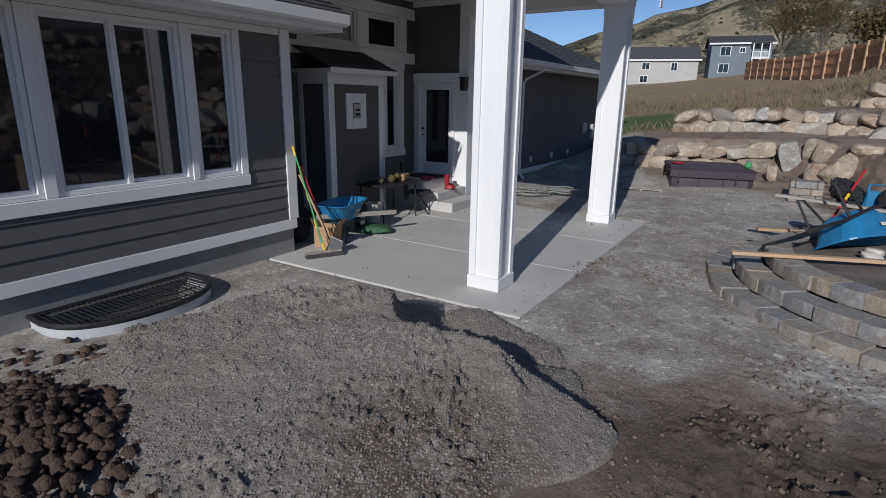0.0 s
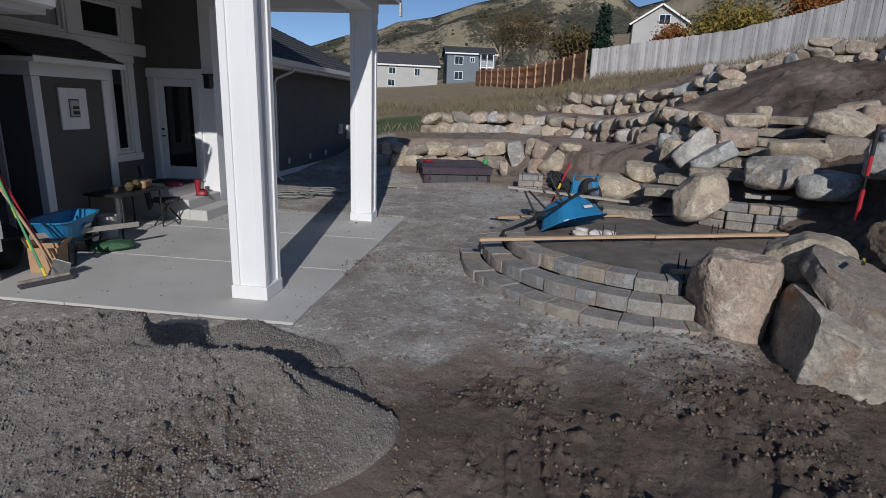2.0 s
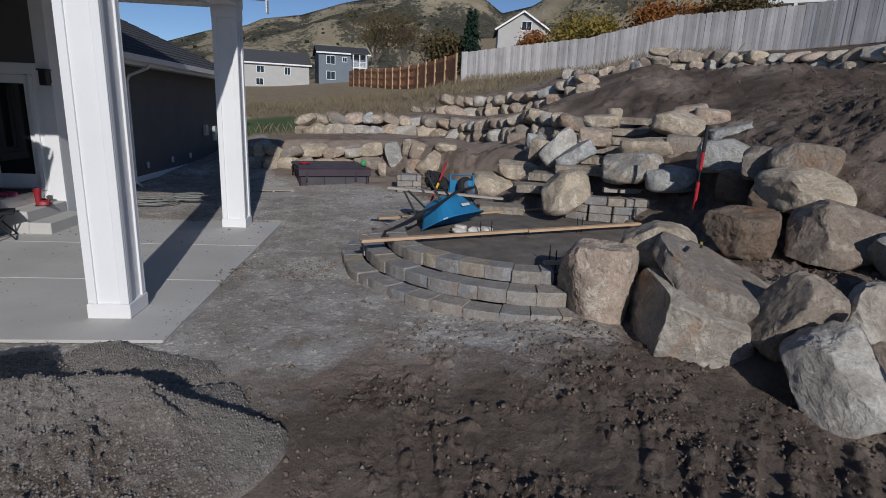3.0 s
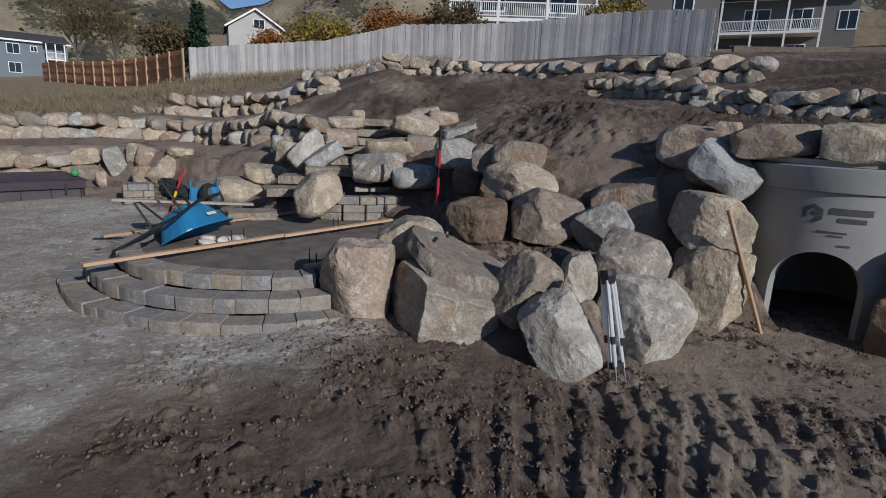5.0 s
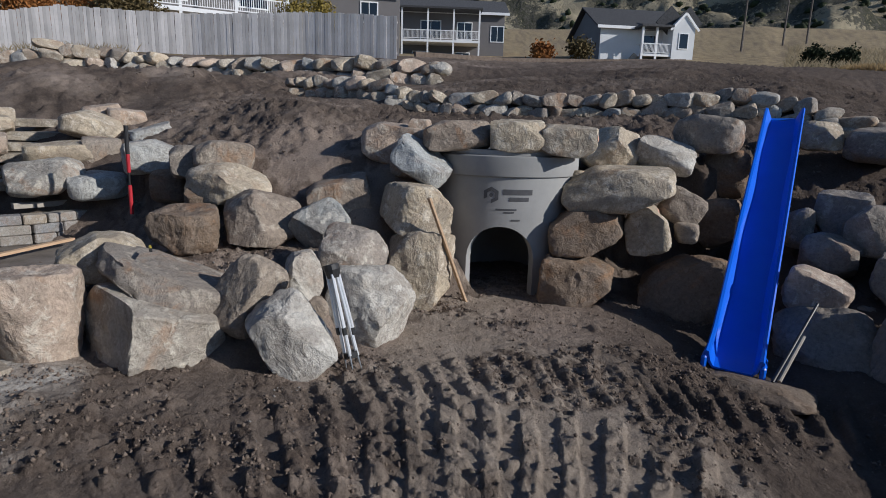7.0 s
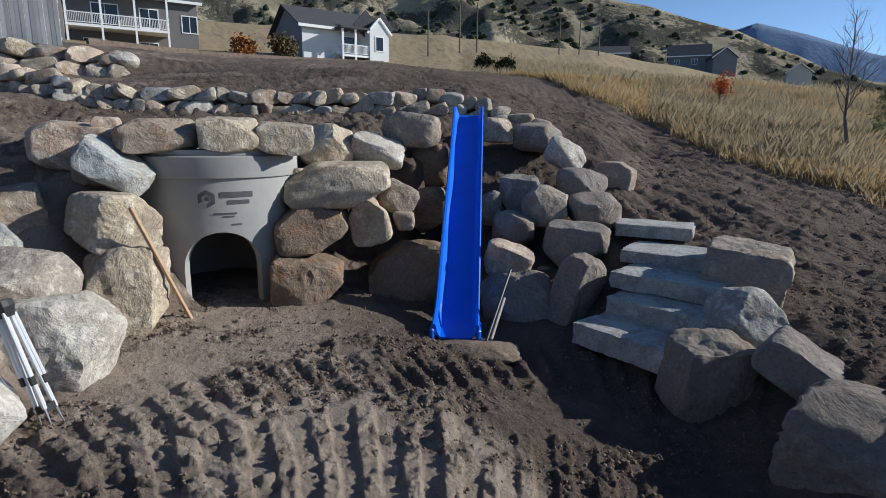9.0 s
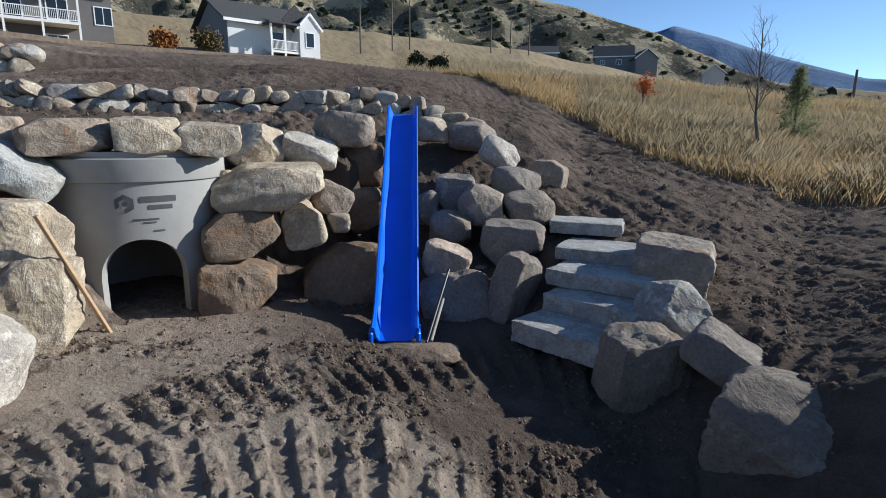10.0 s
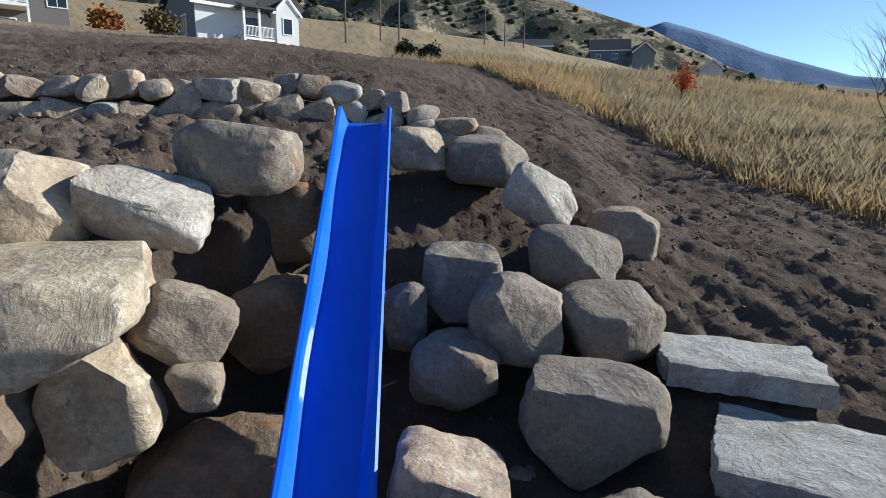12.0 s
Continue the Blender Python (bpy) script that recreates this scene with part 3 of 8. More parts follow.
profile(145, (3.0, -0.42), (4.8, -0.56), (5.7, -0.42), (6.5, -0.05), (7.6, 0.3), (9.2, 0.64), (12, 1.28), (16, 1.75), (22, 2.7), (45, 6.0), (200, 20.5))
profile(139, (3.2, -0.4), (5.4, -0.48), (5.9, -0.36), (6.6, -0.08), (7.6, 0.22), (9.6, 0.82), (12.4, 1.4), (16, 1.98), (23, 3.2), (38, 5.6), (200, 25))
profile(151, (3.0, -0.42), (4.3, -0.58), (5.2, -0.3), (6.0, 0.05), (7.0, 0.33), (8.8, 0.5), (10.6, 0.85), (13.1, 1.2), (22, 2.4), (45, 5.4), (200, 17))
profile(158, (2.8, -0.4), (3.8, -0.66), (4.5, -0.25), (5.2, 0.15), (6.0, 0.28), (8.8, 0.38), (13, 0.8), (16, 1.2), (22, 2.0), (45, 4.5), (200, 13))
profile(172, (2.8, -0.15), (3.6, -0.4), (4.3, 0.3), (5.2, 0.7), (7, 0.8), (10, 0.9), (14, 1.1), (18, 1.5), (24, 2.2), (45, 3.5), (200, 10))
profile(180, (3.2, -0.05), (4.2, 0.3), (5.4, 1.2), (7, 1.35), (10, 1.4), (12, 1.4), (16, 1.5), (20, 1.5), (25, 1.5), (45, 1.5), (200, 2))
profile(118, (4, -0.14), (7.4, -0.25), (9.0, -0.1), (10.3, 0.2), (10.55, 1.75), (11.3, 2.1), (13.2, 2.95), (18, 4.1), (24, 4.8), (30, 5.6), (200, 35))
profile(115, (4, -0.14), (7.8, -0.2), (9.0, -0.1), (9.5, 0.2), (9.72, 1.7), (11.2, 2.15), (13.1, 2.95), (18, 4.1), (24, 4.9), (30, 5.75), (200, 35))
profile(-165, (3.2, -0.03), (4.4, 0.15), (5.8, 0.6), (7.4, 0.7), (10, 0.8), (12, 0.8), (16, 0.9), (20, 0.9), (25, 0.9), (45, 1.0), (200, 2))
profile(-140, (4, 0), (6, 0), (8, 0.1), (10, 0.2), (14, 0.3), (18, 0.3), (22, 0.3), (26, 0.4), (32, 0.5), (75, 0.6), (200, 2))
PROFILES[-180] = PROFILES[180]
BEARINGS = sorted(PROFILES)
RANGES = np.array([[0] + [s[0] for s in PROFILES[b]] for b in BEARINGS], float)
LEVELS = np.array([[-0.06] + [s[1] for s in PROFILES[b]] for b in BEARINGS], float)
DISC, DISC_R = (5.85, 6.05), 2.8
MANHOLE = (8.88, -0.9)


def base_height(x, y):
    x, y = np.broadcast_arrays(np.asarray(x, float), np.asarray(y, float))
    shape = x.shape
    x, y = x.ravel(), y.ravel()
    th, r = np.degrees(np.arctan2(x, y)), np.hypot(x, y)
    k = np.clip(np.searchsorted(BEARINGS, th) - 1, 0, len(BEARINGS) - 2)
    b = np.array(BEARINGS, float)
    f = smooth01((th - b[k]) / (b[k + 1] - b[k])) * 0.5 + 0.5 * (th - b[k]) / (b[k + 1] - b[k])
    rr = RANGES[k] * (1 - f)[:, None] + RANGES[k + 1] * f[:, None]
    zz = LEVELS[k] * (1 - f)[:, None] + LEVELS[k + 1] * f[:, None]
    j = np.clip((r[:, None] >= rr).sum(1) - 1, 0, rr.shape[1] - 2)
    i = np.arange(len(r))
    g = np.clip((r - rr[i, j]) / (rr[i, j + 1] - rr[i, j]), 0, 1)
    z = zz[i, j] + (zz[i, j + 1] - zz[i, j]) * (0.5 * g + 0.5 * smooth01(g))
    return z.reshape(shape)


def heap(x, y, cx, cy, rx, ry, turn, h, seed=0):
    """A loose heap at its angle of rest."""
    c, s = math.cos(radians(turn)), math.sin(radians(turn))
    dx, dy = x - cx, y - cy
    a, b = (dx * c + dy * s) / rx, (-dx * s + dy * c) / ry
    d = np.hypot(a, b) + (fbm(x * 0.9, y * 0.9, 0, 3, seed + 40) - 0.5) * 0.5
    return h * np.clip(1.08 - d, 0, 1) ** 0.9


def gentle(x, y):
    """Heaps and hollows of the land, without the fine crumbs."""
    z = base_height(x, y)
    z = z + heap(x, y, 14.2, 10.6, 5.2, 3.2, -35, 0.62, 1)      # soil heap below the fence
    z = z + heap(x, y, 17.2, 5.0, 4.2, 2.2, -50, 0.42, 2)
    z = z + heap(x, y, 10.5, 3.0, 2.6, 1.7, 20, 0.35, 3)
    z = np.where(np.hypot(x - MANHOLE[0], y - MANHOLE[1]) < 1.12, np.minimum(z, -0.1), z)
    hx, hy = 0.8660254 * x - 0.5 * y, 0.5 * x + 0.8660254 * y
    z = np.where((hx < -5.28) & (hy > 2.15) & (hy < 3.62), np.minimum(z, -1.0), z)      # window well
    d = np.hypot(x - DISC[0], y - DISC[1])
    z = np.where(d < 3.3, np.minimum(z, 0.3 + 0.8 * np.maximum(d - 2.35, 0)), z)
    return z


def clods(x, y):
    """Where loose crumbs of fresh soil lie, 0 to 1."""
    c = smooth01((fbm(x * 1.4, y * 1.4, 0, 4, 14, 0.6) - 0.47) / 0.12)
    r, th = np.hypot(x, y), np.degrees(np.arctan2(x, y))
    bank = np.maximum(smooth01((th - 120) / 12) * smooth01((r - 5.8) / 1.5), smooth01((th - 62) / 8) * smooth01((r - 9.3) / 1.0))
    return np.maximum(c, 0.75 * bank * smooth01((168 - th) / 8) * smooth01((fbm(x * 3, y * 3, 0, 3, 18) - 0.30) / 0.2))


def clumps(x, y, cell, seed, share):
    """Round clods strewn on the ground: the height over it of the clod at each point, where there is one."""
    wx = x + (vnoise(x * 2.3 / cell, y * 2.3 / cell, 0, seed + 1) - 0.5) * cell * 0.5
    wy = y + (vnoise(x * 2.3 / cell, y * 2.3 / cell, 5, seed + 2) - 0.5) * cell * 0.5
    i, j = np.floor(wx / cell).astype(np.int64), np.floor(wy / cell).astype(np.int64)
    out = np.zeros_like(x)
    for a in (-1, 0, 1):
        for b in (-1, 0, 1):
            ci, cj = i + a, j + b
            px = (ci + 0.1 + 0.8 * hash3(ci, cj, 1, seed)) * cell
            py = (cj + 0.1 + 0.8 * hash3(ci, cj, 2, seed)) * cell
            rad = cell * (0.2 + 0.34 * hash3(ci, cj, 3, seed) ** 2)
            d2 = (wx - px) ** 2 + (wy - py) ** 2
            high = np.sqrt(np.maximum(rad ** 2 - d2, 0)) * (0.7 + 0.5 * hash3(ci, cj, 4, seed))
            out = np.maximum(out, np.where(hash3(ci, cj, 5, seed) < share, high, 0))
    return out


def relief(x, y, dark):
    """Crumbs, ruts and cleat marks of the machines."""
    r = np.hypot(x, y)
    th = np.degrees(np.arctan2(x, y))
    near = smooth01((60 - r) / 40)
    loose = smooth01((th - 8) / 22) * smooth01((180 - th) / 12) * smooth01((r - 0.3) / 1.2)
    rough = 0.3 + 0.7 * loose
    close = smooth01((22 - r) / 8)
    z = (fbm(x * 0.9, y * 0.9, 0, 2, 11) - 0.5) * 0.10 * near * rough
    patch = clods(x, y) * loose
    # cleat marks of a tracked machine that turned in the pit
    turned = smooth01((th - 24) / 12) * smooth01((168 - th) / 12)
    for cx, cy, rad, wide, pitch_, deep, seed in ((0.1, -0.1, 3.3, 1.1, 0.27, 0.022, 21), (-0.6, -1.4, 5.6, 0.55, 0.26, 0.020, 22), (1.6, -2.2, 3.2, 0.6, 0.26, 0.022, 23)):
        q, a = np.hypot(x - cx, y - cy), np.arctan2(x - cx, y - cy)
        band = smooth01((wide - np.abs(q - rad - (fbm(a * 5, 0 * a, 0, 3, seed) - 0.5) * 0.9)) / 0.25)
        wave = np.sin(2 * math.pi * a * rad / pitch_ + 0.9 * (q - rad) + (fbm(x * 0.6, y * 0.6, 0, 2, seed) - 0.5) * 2.5 + (fbm(x * 2.6, y * 2.6, 0, 2, seed + 2) - 0.5) * 1.5)
        worn = smooth01((fbm(x * 0.9, y * 0.9, 0, 3, seed + 5) - 0.37) / 0.15)
        ridge = smooth01((wave + 0.1) / 0.5)
        z = z + band * loose * worn * turned * deep * (1.5 * ridge - 0.6)
        patch = np.maximum(patch * (1 - 0.8 * band * worn * turned * (1 - ridge)), band * worn * turned * ridge * loose * 0.7)
    z = z + (fbm(x * 6, y * 6, 0, 5, 12, 0.72) - 0.5) * (0.05 + 0.08 * patch) * rough * near
    share = np.clip(0.04 + 0.5 * patch ** 1.4, 0, 0.5) * loose
    z = z + (0.75 * np.maximum(clumps(x, y, 0.13, 13, share * 0.6), clumps(x, y, 0.075, 15, share)) + (fbm(x * 21, y * 21, 0, 3, 16, 0.7) - 0.5) * 0.05 * (0.25 + patch) * rough) * close
    # coarse lumps on the raw banks
    raw = (1 - 0.65 * smooth01((th - 121) / 8)) * smooth01((r - 8.6) / 1.2) * smooth01((24 - r) / 6) * smooth01((th - 44) / 8) * smooth01((166 - th) / 8) * (1 - smooth01((th - 78) / 6) * smooth01((r - 12.4) / 0.8)) * smooth01((fbm(x * 0.7, y * 0.7, 0, 3, 37) - 0.36) / 0.15)
    z = z + raw * (0.9 * np.maximum(clumps(x, y, 0.22, 38, 0.45 * raw), clumps(x, y, 0.13, 39, 0.6 * raw)) + (fbm(x * 4.5, y * 4.5, 0, 4, 40, 0.75) - 0.5) * 0.2)
    # rows left by the machine on the bank beside the stairs
    bank = smooth01((th - 127) / 6) * smooth01((166 - th) / 6) * smooth01((r - 7.6) / 1.2) * smooth01((24 - r) / 3)
    across, along = 0.21 * x + 0.977 * y, 0.977 * x - 0.21 * y
    row = np.sin(2 * math.pi * (across + (fbm(x * 0.5, y * 0.5, 0, 2, 35) - 0.5) * 0.7) / 0.52)
    z = z + bank * (0.020 * row + 0.010 * np.sin(2 * math.pi * along / 0.19) * (row > 0)) * np.clip(5 * fbm(x * 0.7, y * 0.7, 0, 3, 36) - 1.8, 0, 1.6)
    # tracks in the upper field
    up = smooth01((r - 13.5) / 1.5) * smooth01((34 - r) / 4) * smooth01((th - 84) / 6)
    rows = np.sin(2 * math.pi * (r + (fbm(x * 0.4, y * 0.4, 0, 2, 31) - 0.5) * 0.8) / 0.75)
    cleat = np.sin(2 * math.pi * np.radians(th) * r / 0.34)
    z = z + up * 0.036 * (rows + 0.7 * cleat * (rows > 0)) * (0.4 + 1.2 * fbm(x * 0.5, y * 0.5, 0, 2, 33))
    return z


def zones(x, y):
    """How much of gravel, dark soil, dry grass and lawn lies where."""
    r, th = np.hypot(x, y), np.degrees(np.arctan2(x, y))
    w = (fbm(x * 0.8, y * 0.8, 0, 4, 51) - 0.5)
    w2 = (fbm(x * 2.5, y * 2.5, 0, 4, 52) - 0.5)
    edge = np.interp(th, [-60, 10, 24, 36, 44, 52, 60, 70], [2.6, 3.6, 4.4, 4.0, 4.3, 4.9, 6, 99])
    gravel = smooth01((r - edge + 2.2 * w + 1.4 * w2) / 1.0) * smooth01((np.interp(th, [-60, 14, 18, 30, 40, 52, 60], [40, 40, 16.4, 15, 10.5, 6.4, 5.5]) - r) / 0.6)
    gravel = gravel * np.clip(1.0 + 1.5 * w, 0.4, 1)
    hill = smooth01((r - np.interp(th, [-60, 12, 17, 28, 38, 46, 60, 80, 124, 132, 140, 146, 154, 172, 180], [60, 24, 18.5, 21.5, 24.5, 27, 27.5, 40, 36, 21, 18, 14.6, 13.2, 13.2, 13.2]) + 3 * w) / 2.0)
    lawn = smooth01((th - 8) / 2) * smooth01((21.5 - th) / 2) * smooth01((r - 21) / 0.6) * smooth01((29 - r) / 1.5)
    dark = smooth01((r - 9) / 2) * smooth01((th - 44) / 6) * np.clip(0.75 + 2 * w, 0, 1)
    # Brown pit soil by the slide, darkened further for the shade it lies in.
    dark = np.maximum(dark, smooth01((th - 100) / 16) * smooth01((r - np.interp(th, [100, 118, 126, 136], [4.6, 4.3, 3.3, 2.2]) + 2 * w) / 1.0))
    dark = dark * (1 - 0.1 * smooth01((th - 130) / 10) * smooth01((r - 6.5) / 1.5))
    dark = dark * smooth01((179 - th) / 9)
    damp = smooth01((1.25 - np.hypot((x - 2.9) / 2.2, (y - 2.3) / 1.5) + 2.2 * w + 0.8 * w2) / 0.5)
    dark = np.maximum(dark, 0.62 * damp)
    dark = np.maximum(dark, np.clip(1.6 - np.hypot((x + 2.8) / 0.9, (y - 2.75) / 0.8), 0, 1))
    return gravel, dark, hill * np.clip(0.8 + 1.5 * w2, 0.3, 1) * (1 - lawn), lawn


def build_ground():
    th = np.concatenate([np.arange(-48, 172, 0.27), np.linspace(172, 312, 70)[:-1]])
    r = np.concatenate([[0.02], np.linspace(0.1, 1.55, 18), np.linspace(1.6, 7.0, 225), np.linspace(7.03, 9.5, 75), 9.5 * (20 / 9.5) ** (np.arange(1, 165) / 165), 20 * (70 / 20) ** (np.arange(0, 85) / 85), 70 * (260 / 70) ** (np.arange(0, 22) / 21)])
    T, Rr = np.meshgrid(np.radians(th), r)
    x, y = Rr * np.sin(T), Rr * np.cos(T)
    gravel, dark, straw, lawn = zones(x, y)
    z = gentle(x, y) + relief(x, y, dark) * (1 - 0.75 * gravel * (Rr > 3)) * (1 - 0.7 * lawn)
    fresh = clods(x, y) * smooth01((np.degrees(T) - 15) / 15) * smooth01((180 - np.degrees(T)) / 10) * smooth01((Rr - 1.2) / 1)
    loose = 0.75 * fresh * smooth01((fbm(x * 9, y * 9, 0, 3, 16) - 0.40) / 0.15) * (1 - gravel)
    dry = smooth01((1.2 - np.hypot((x - 4.6) / 2.6, (y + 0.7) / 1.6) + 2.4 * (fbm(x * 0.9, y * 0.9, 0, 4, 53) - 0.5)) / 0.6)
    slab = (x * 0.5 + y * 0.866 > 4.95) & (x * 0.5 + y * 0.866 < 10.7) & (x * 0.866 - y * 0.5 < -2.1)
    z = np.where(slab, np.minimum(z, -0.03), z)
    v = np.stack([x, y, z], -1).reshape(-1, 3)
    n, m = len(r), len(th)
    i, j = np.meshgrid(np.arange(n - 1), np.arange(m), indexing="ij")
    f = np.stack([i * m + j, (i + 1) * m + j, (i + 1) * m + (j + 1) % m, i * m + (j + 1) % m], -1).reshape(-1, 4)[:, ::-1]
    me = mesh_from_arrays("ground", v, f)
    for name, a in (("gravel", gravel), ("dark", dark), ("straw", straw), ("lawn", lawn), ("loose", loose), ("dry", dry)):
        me.attributes.new(name, "FLOAT", "POINT").data.foreach_set("value", a.ravel().astype(np.float32))
    me.materials.append(GROUND)
    return tagged(new("ground", me), "churned brown soil, grey road base and dry grass slopes", "ground", kind="structure")


build_ground()


def ground_at(x, y):
    return float(gentle(np.array([x]), np.array([y]))[0])


# ---------------------------------------------------------------- hills
def hills(name, material, bearings, angles, r0, r1, z0, seed, steps=70, label=""):
    th = np.arange(bearings[0], bearings[-1], 0.3)
    s = np.linspace(0, 1, steps)
    T, S = np.meshgrid(th, s)
    top = np.tan(np.radians(np.interp(T, bearings, angles))) * r1 + 2.2
    Rr = r0 + (r1 - r0) * S
    x, y = Rr * np.sin(np.radians(T)), Rr * np.cos(np.radians(T))
    k = 420.0 / r1
    gully = np.abs(fbm(x * 0.014 * k, y * 0.014 * k, 0, 5, seed) - 0.5) * 2
    z = z0 + (top - z0) * S ** 1.25
    z = z - (1 - gully) * (top - z0) * 0.55 * np.sin(S * math.pi) + (1 - S ** 5) * (fbm(x * 0.03 * k, y * 0.03 * k, 0, 4, seed + 1) - 0.5) * 0.045 * r1 * np.minimum(S * 3, 1) * 0.6
    back = np.stack([x[-1] * 1.1, y[-1] * 1.1, np.full_like(x[-1], z0)], -1)[None]
    v = np.concatenate([np.stack([x, y, z], -1), back]).reshape(-1, 3)
    n, m = steps + 1, len(th)
    i, j = np.meshgrid(np.arange(n - 1), np.arange(m - 1), indexing="ij")
    f = np.stack([i * m + j, i * m + j + 1, (i + 1) * m + j + 1, (i + 1) * m + j], -1).reshape(-1, 4)
    ob = new(name, mesh_from_arrays(name, v, f))
    ob.data.materials.append(material)
    tagged(ob, label, "mountain", kind="structure")
    return x, y, z


HX, HY, HZ = hills("backdrop_hills", HILL,
                   [-60, -20, 5, 9.0, 12.7, 16.0, 17.5, 21, 24.9, 27.1, 33, 37, 38.7, 40.1, 43, 48, 60, 80, 100, 120, 131.6, 137.2, 140.8, 144.9, 147.3, 149.7, 151.6, 155, 165, 200],
                   [1.6, 2.2, 3.9, 4.9, 6.2, 6.9, 7.6, 8.2, 9.5, 10.0, 11.6, 11.1, 10.3, 9.3, 10.0, 13, 15, 16, 18.5, 16.5, 13.0, 11.8, 10.5, 9.2, 7.95, 6.9, 5.8, 4.6, 3.2, 2],
                   190, 900, 6.0, 60, label="dry golden foothills dotted with dark juniper scrub")
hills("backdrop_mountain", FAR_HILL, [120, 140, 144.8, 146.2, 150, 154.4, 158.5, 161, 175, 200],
      [7, 8.4, 9.4, 9.8, 8.6, 6.85, 5.5, 4.7, 3, 1.5], 1500, 3600, 0.0, 70, 40, label="far forested mountain ridge tinted haze blue")


def scrub():
    """Juniper and oak scrub over the foothills, past counting."""
    rng = np.random.default_rng(5)
    n, m = HX.shape
    v0, f0 = ICO[1]
    V, F, k = [], [], 0
    while k < 5200:
        i, j = rng.integers(3, n - 2), rng.integers(0, m)
        th = -60 + 0.3 * j
        x, y, z = HX[i, j], HY[i, j], HZ[i, j]
        keep = fbm(x * 0.012, y * 0.012, 0, 3, 91) + (0.10 if th > 100 else 0.0)
        if keep < 0.5 + rng.uniform(-0.12, 0.12):
            continue
        s = rng.uniform(1.4, 4.0) * (0.6 + Rr_scale(x, y)) * (0.5 if th < 60 else 1.0)
        w = v0 * (1 + rng.uniform(-0.35, 0.35, (len(v0), 1)))
        V.append(w * (s, s, s * rng.uniform(0.6, 1.0)) + (x + rng.uniform(-3, 3), y + rng.uniform(-3, 3), z + s * 0.3))
        F.append(f0 + k * len(v0))
        k += 1
    me = mesh_from_arrays("hillside_scrub", np.concatenate(V), np.concatenate(F), False)
    me.materials.append(JUNIPER)
    tagged(new("hillside_scrub", me), "dark juniper and oak scrub on the hills", "scrub", kind="stuff")


def Rr_scale(x, y):
    return math.hypot(x, y) / 900


scrub()


# ---------------------------------------------------------------- boulders
BOULDER_LABELS = {"boulder_stone": "rough quarried boulder in buff and grey", "pink_boulder_stone": "blocky pinkish tan boulder with pale scars",
                  "dark_boulder_stone": "brown boulder crusted with soil, its colour darkened for shade", "brown_boulder_stone": "weathered brown boulder with worn corners", "buff_boulder_stone": "pale buff boulder with broad worn faces", "shaded_boulder_stone": "brown boulder with worn rounded corners, toned darker for shade", "grey_boulder_stone": "blue-grey boulder with split faces", "pale_boulder_stone": "pale whitish boulder with smooth worn faces"}


def boulder(x, y, z, w, d, h, turn, tilt, seed, material, blocky=None, cuts=12, faces=(), label=""):
    sub = 5 if math.hypot(x, y) < 8.0 and h > 0.55 else 4
    me = rock_mesh("boulder", seed, sub, cuts, 0.095, (0.35 + 0.5 * ((seed * 7) % 10) / 10 + 0.4 * (w > 1.45 * h)) if blocky is None else blocky, faces)
    me.materials.append(material)
    ob = new("boulder", me)
    ob.matrix_basis = pose(x, y, z, 0, tilt, turn) @ Matrix.Diagonal((w * 1.02, d, h, 1))
    BOULDERS.append(ob)
    return tagged(ob, label or BOULDER_LABELS[material.name], "boulder", "boulders of the retaining walls")


def stone_row(points, size, layers, seed, sub=3, sink=0.25, group="terrace stones"):
    """A dry-stacked row of boulders along (bearing, range) points on the ground, each a thing of its own."""
    rng = np.random.default_rng(seed)
    p = np.array([(r * math.sin(radians(b)), r * math.cos(radians(b))) for b, r in points])
    seg = np.hypot(*(p[1:] - p[:-1]).T)
    run = np.concatenate([[0], np.cumsum(seg)])
    for layer in range(layers):
        s = rng.uniform(0, size * 0.5)
        while s < run[-1]:
            w = size * rng.uniform(0.65, 1.45)
            q = np.array([np.interp(s + w / 2, run, p[:, 0]), np.interp(s + w / 2, run, p[:, 1])])
            away = q / np.hypot(*q)
            q = q + away * (0.22 * size * layer + rng.uniform(-0.08, 0.08))
            h = size * rng.uniform(0.62, 0.95) * (1 - 0.12 * layer)
            front = q - away * (0.35 * size * (layer + 1))
            z = ground_at(*front) + layer * size * 0.62 + h * (0.5 - sink * (layer == 0))
            me = rock_mesh("terrace_stone", int(rng.integers(1e6)), sub, 6, 0.07, rng.uniform(0.5, 2.0), ((rng.uniform(-0.35, 0.35), -1, rng.uniform(-0.2, 0.4), rng.uniform(0.32, 0.42)), (rng.uniform(-0.8, 0.8), -0.2, 0.8, rng.uniform(0.36, 0.5))))
            me.materials.append(BOULDER_PALE if rng.random() < 0.12 else BOULDER_PINK if rng.random() < 0.10 else BOULDER_GREY if rng.random() < 0.12 else BOULDER_BROWN if rng.random() < 0.25 else BOULDER_BUFF if rng.random() < 0.3 else BOULDER)
            ob = new("terrace_stone", me)
            ob.matrix_basis = pose(q[0], q[1], z, rng.uniform(-10, 10), rng.uniform(-20, 20), -math.degrees(math.atan2(q[0], q[1])) + rng.uniform(-25, 25)) @ Matrix.Diagonal((w * 1.2, size * rng.uniform(0.8, 1.1), h * 1.08, 1))
            tagged(ob, "rough boulder stacked in a terrace row", "boulder", group)
            s += w * rng.uniform(0.9, 1.0)


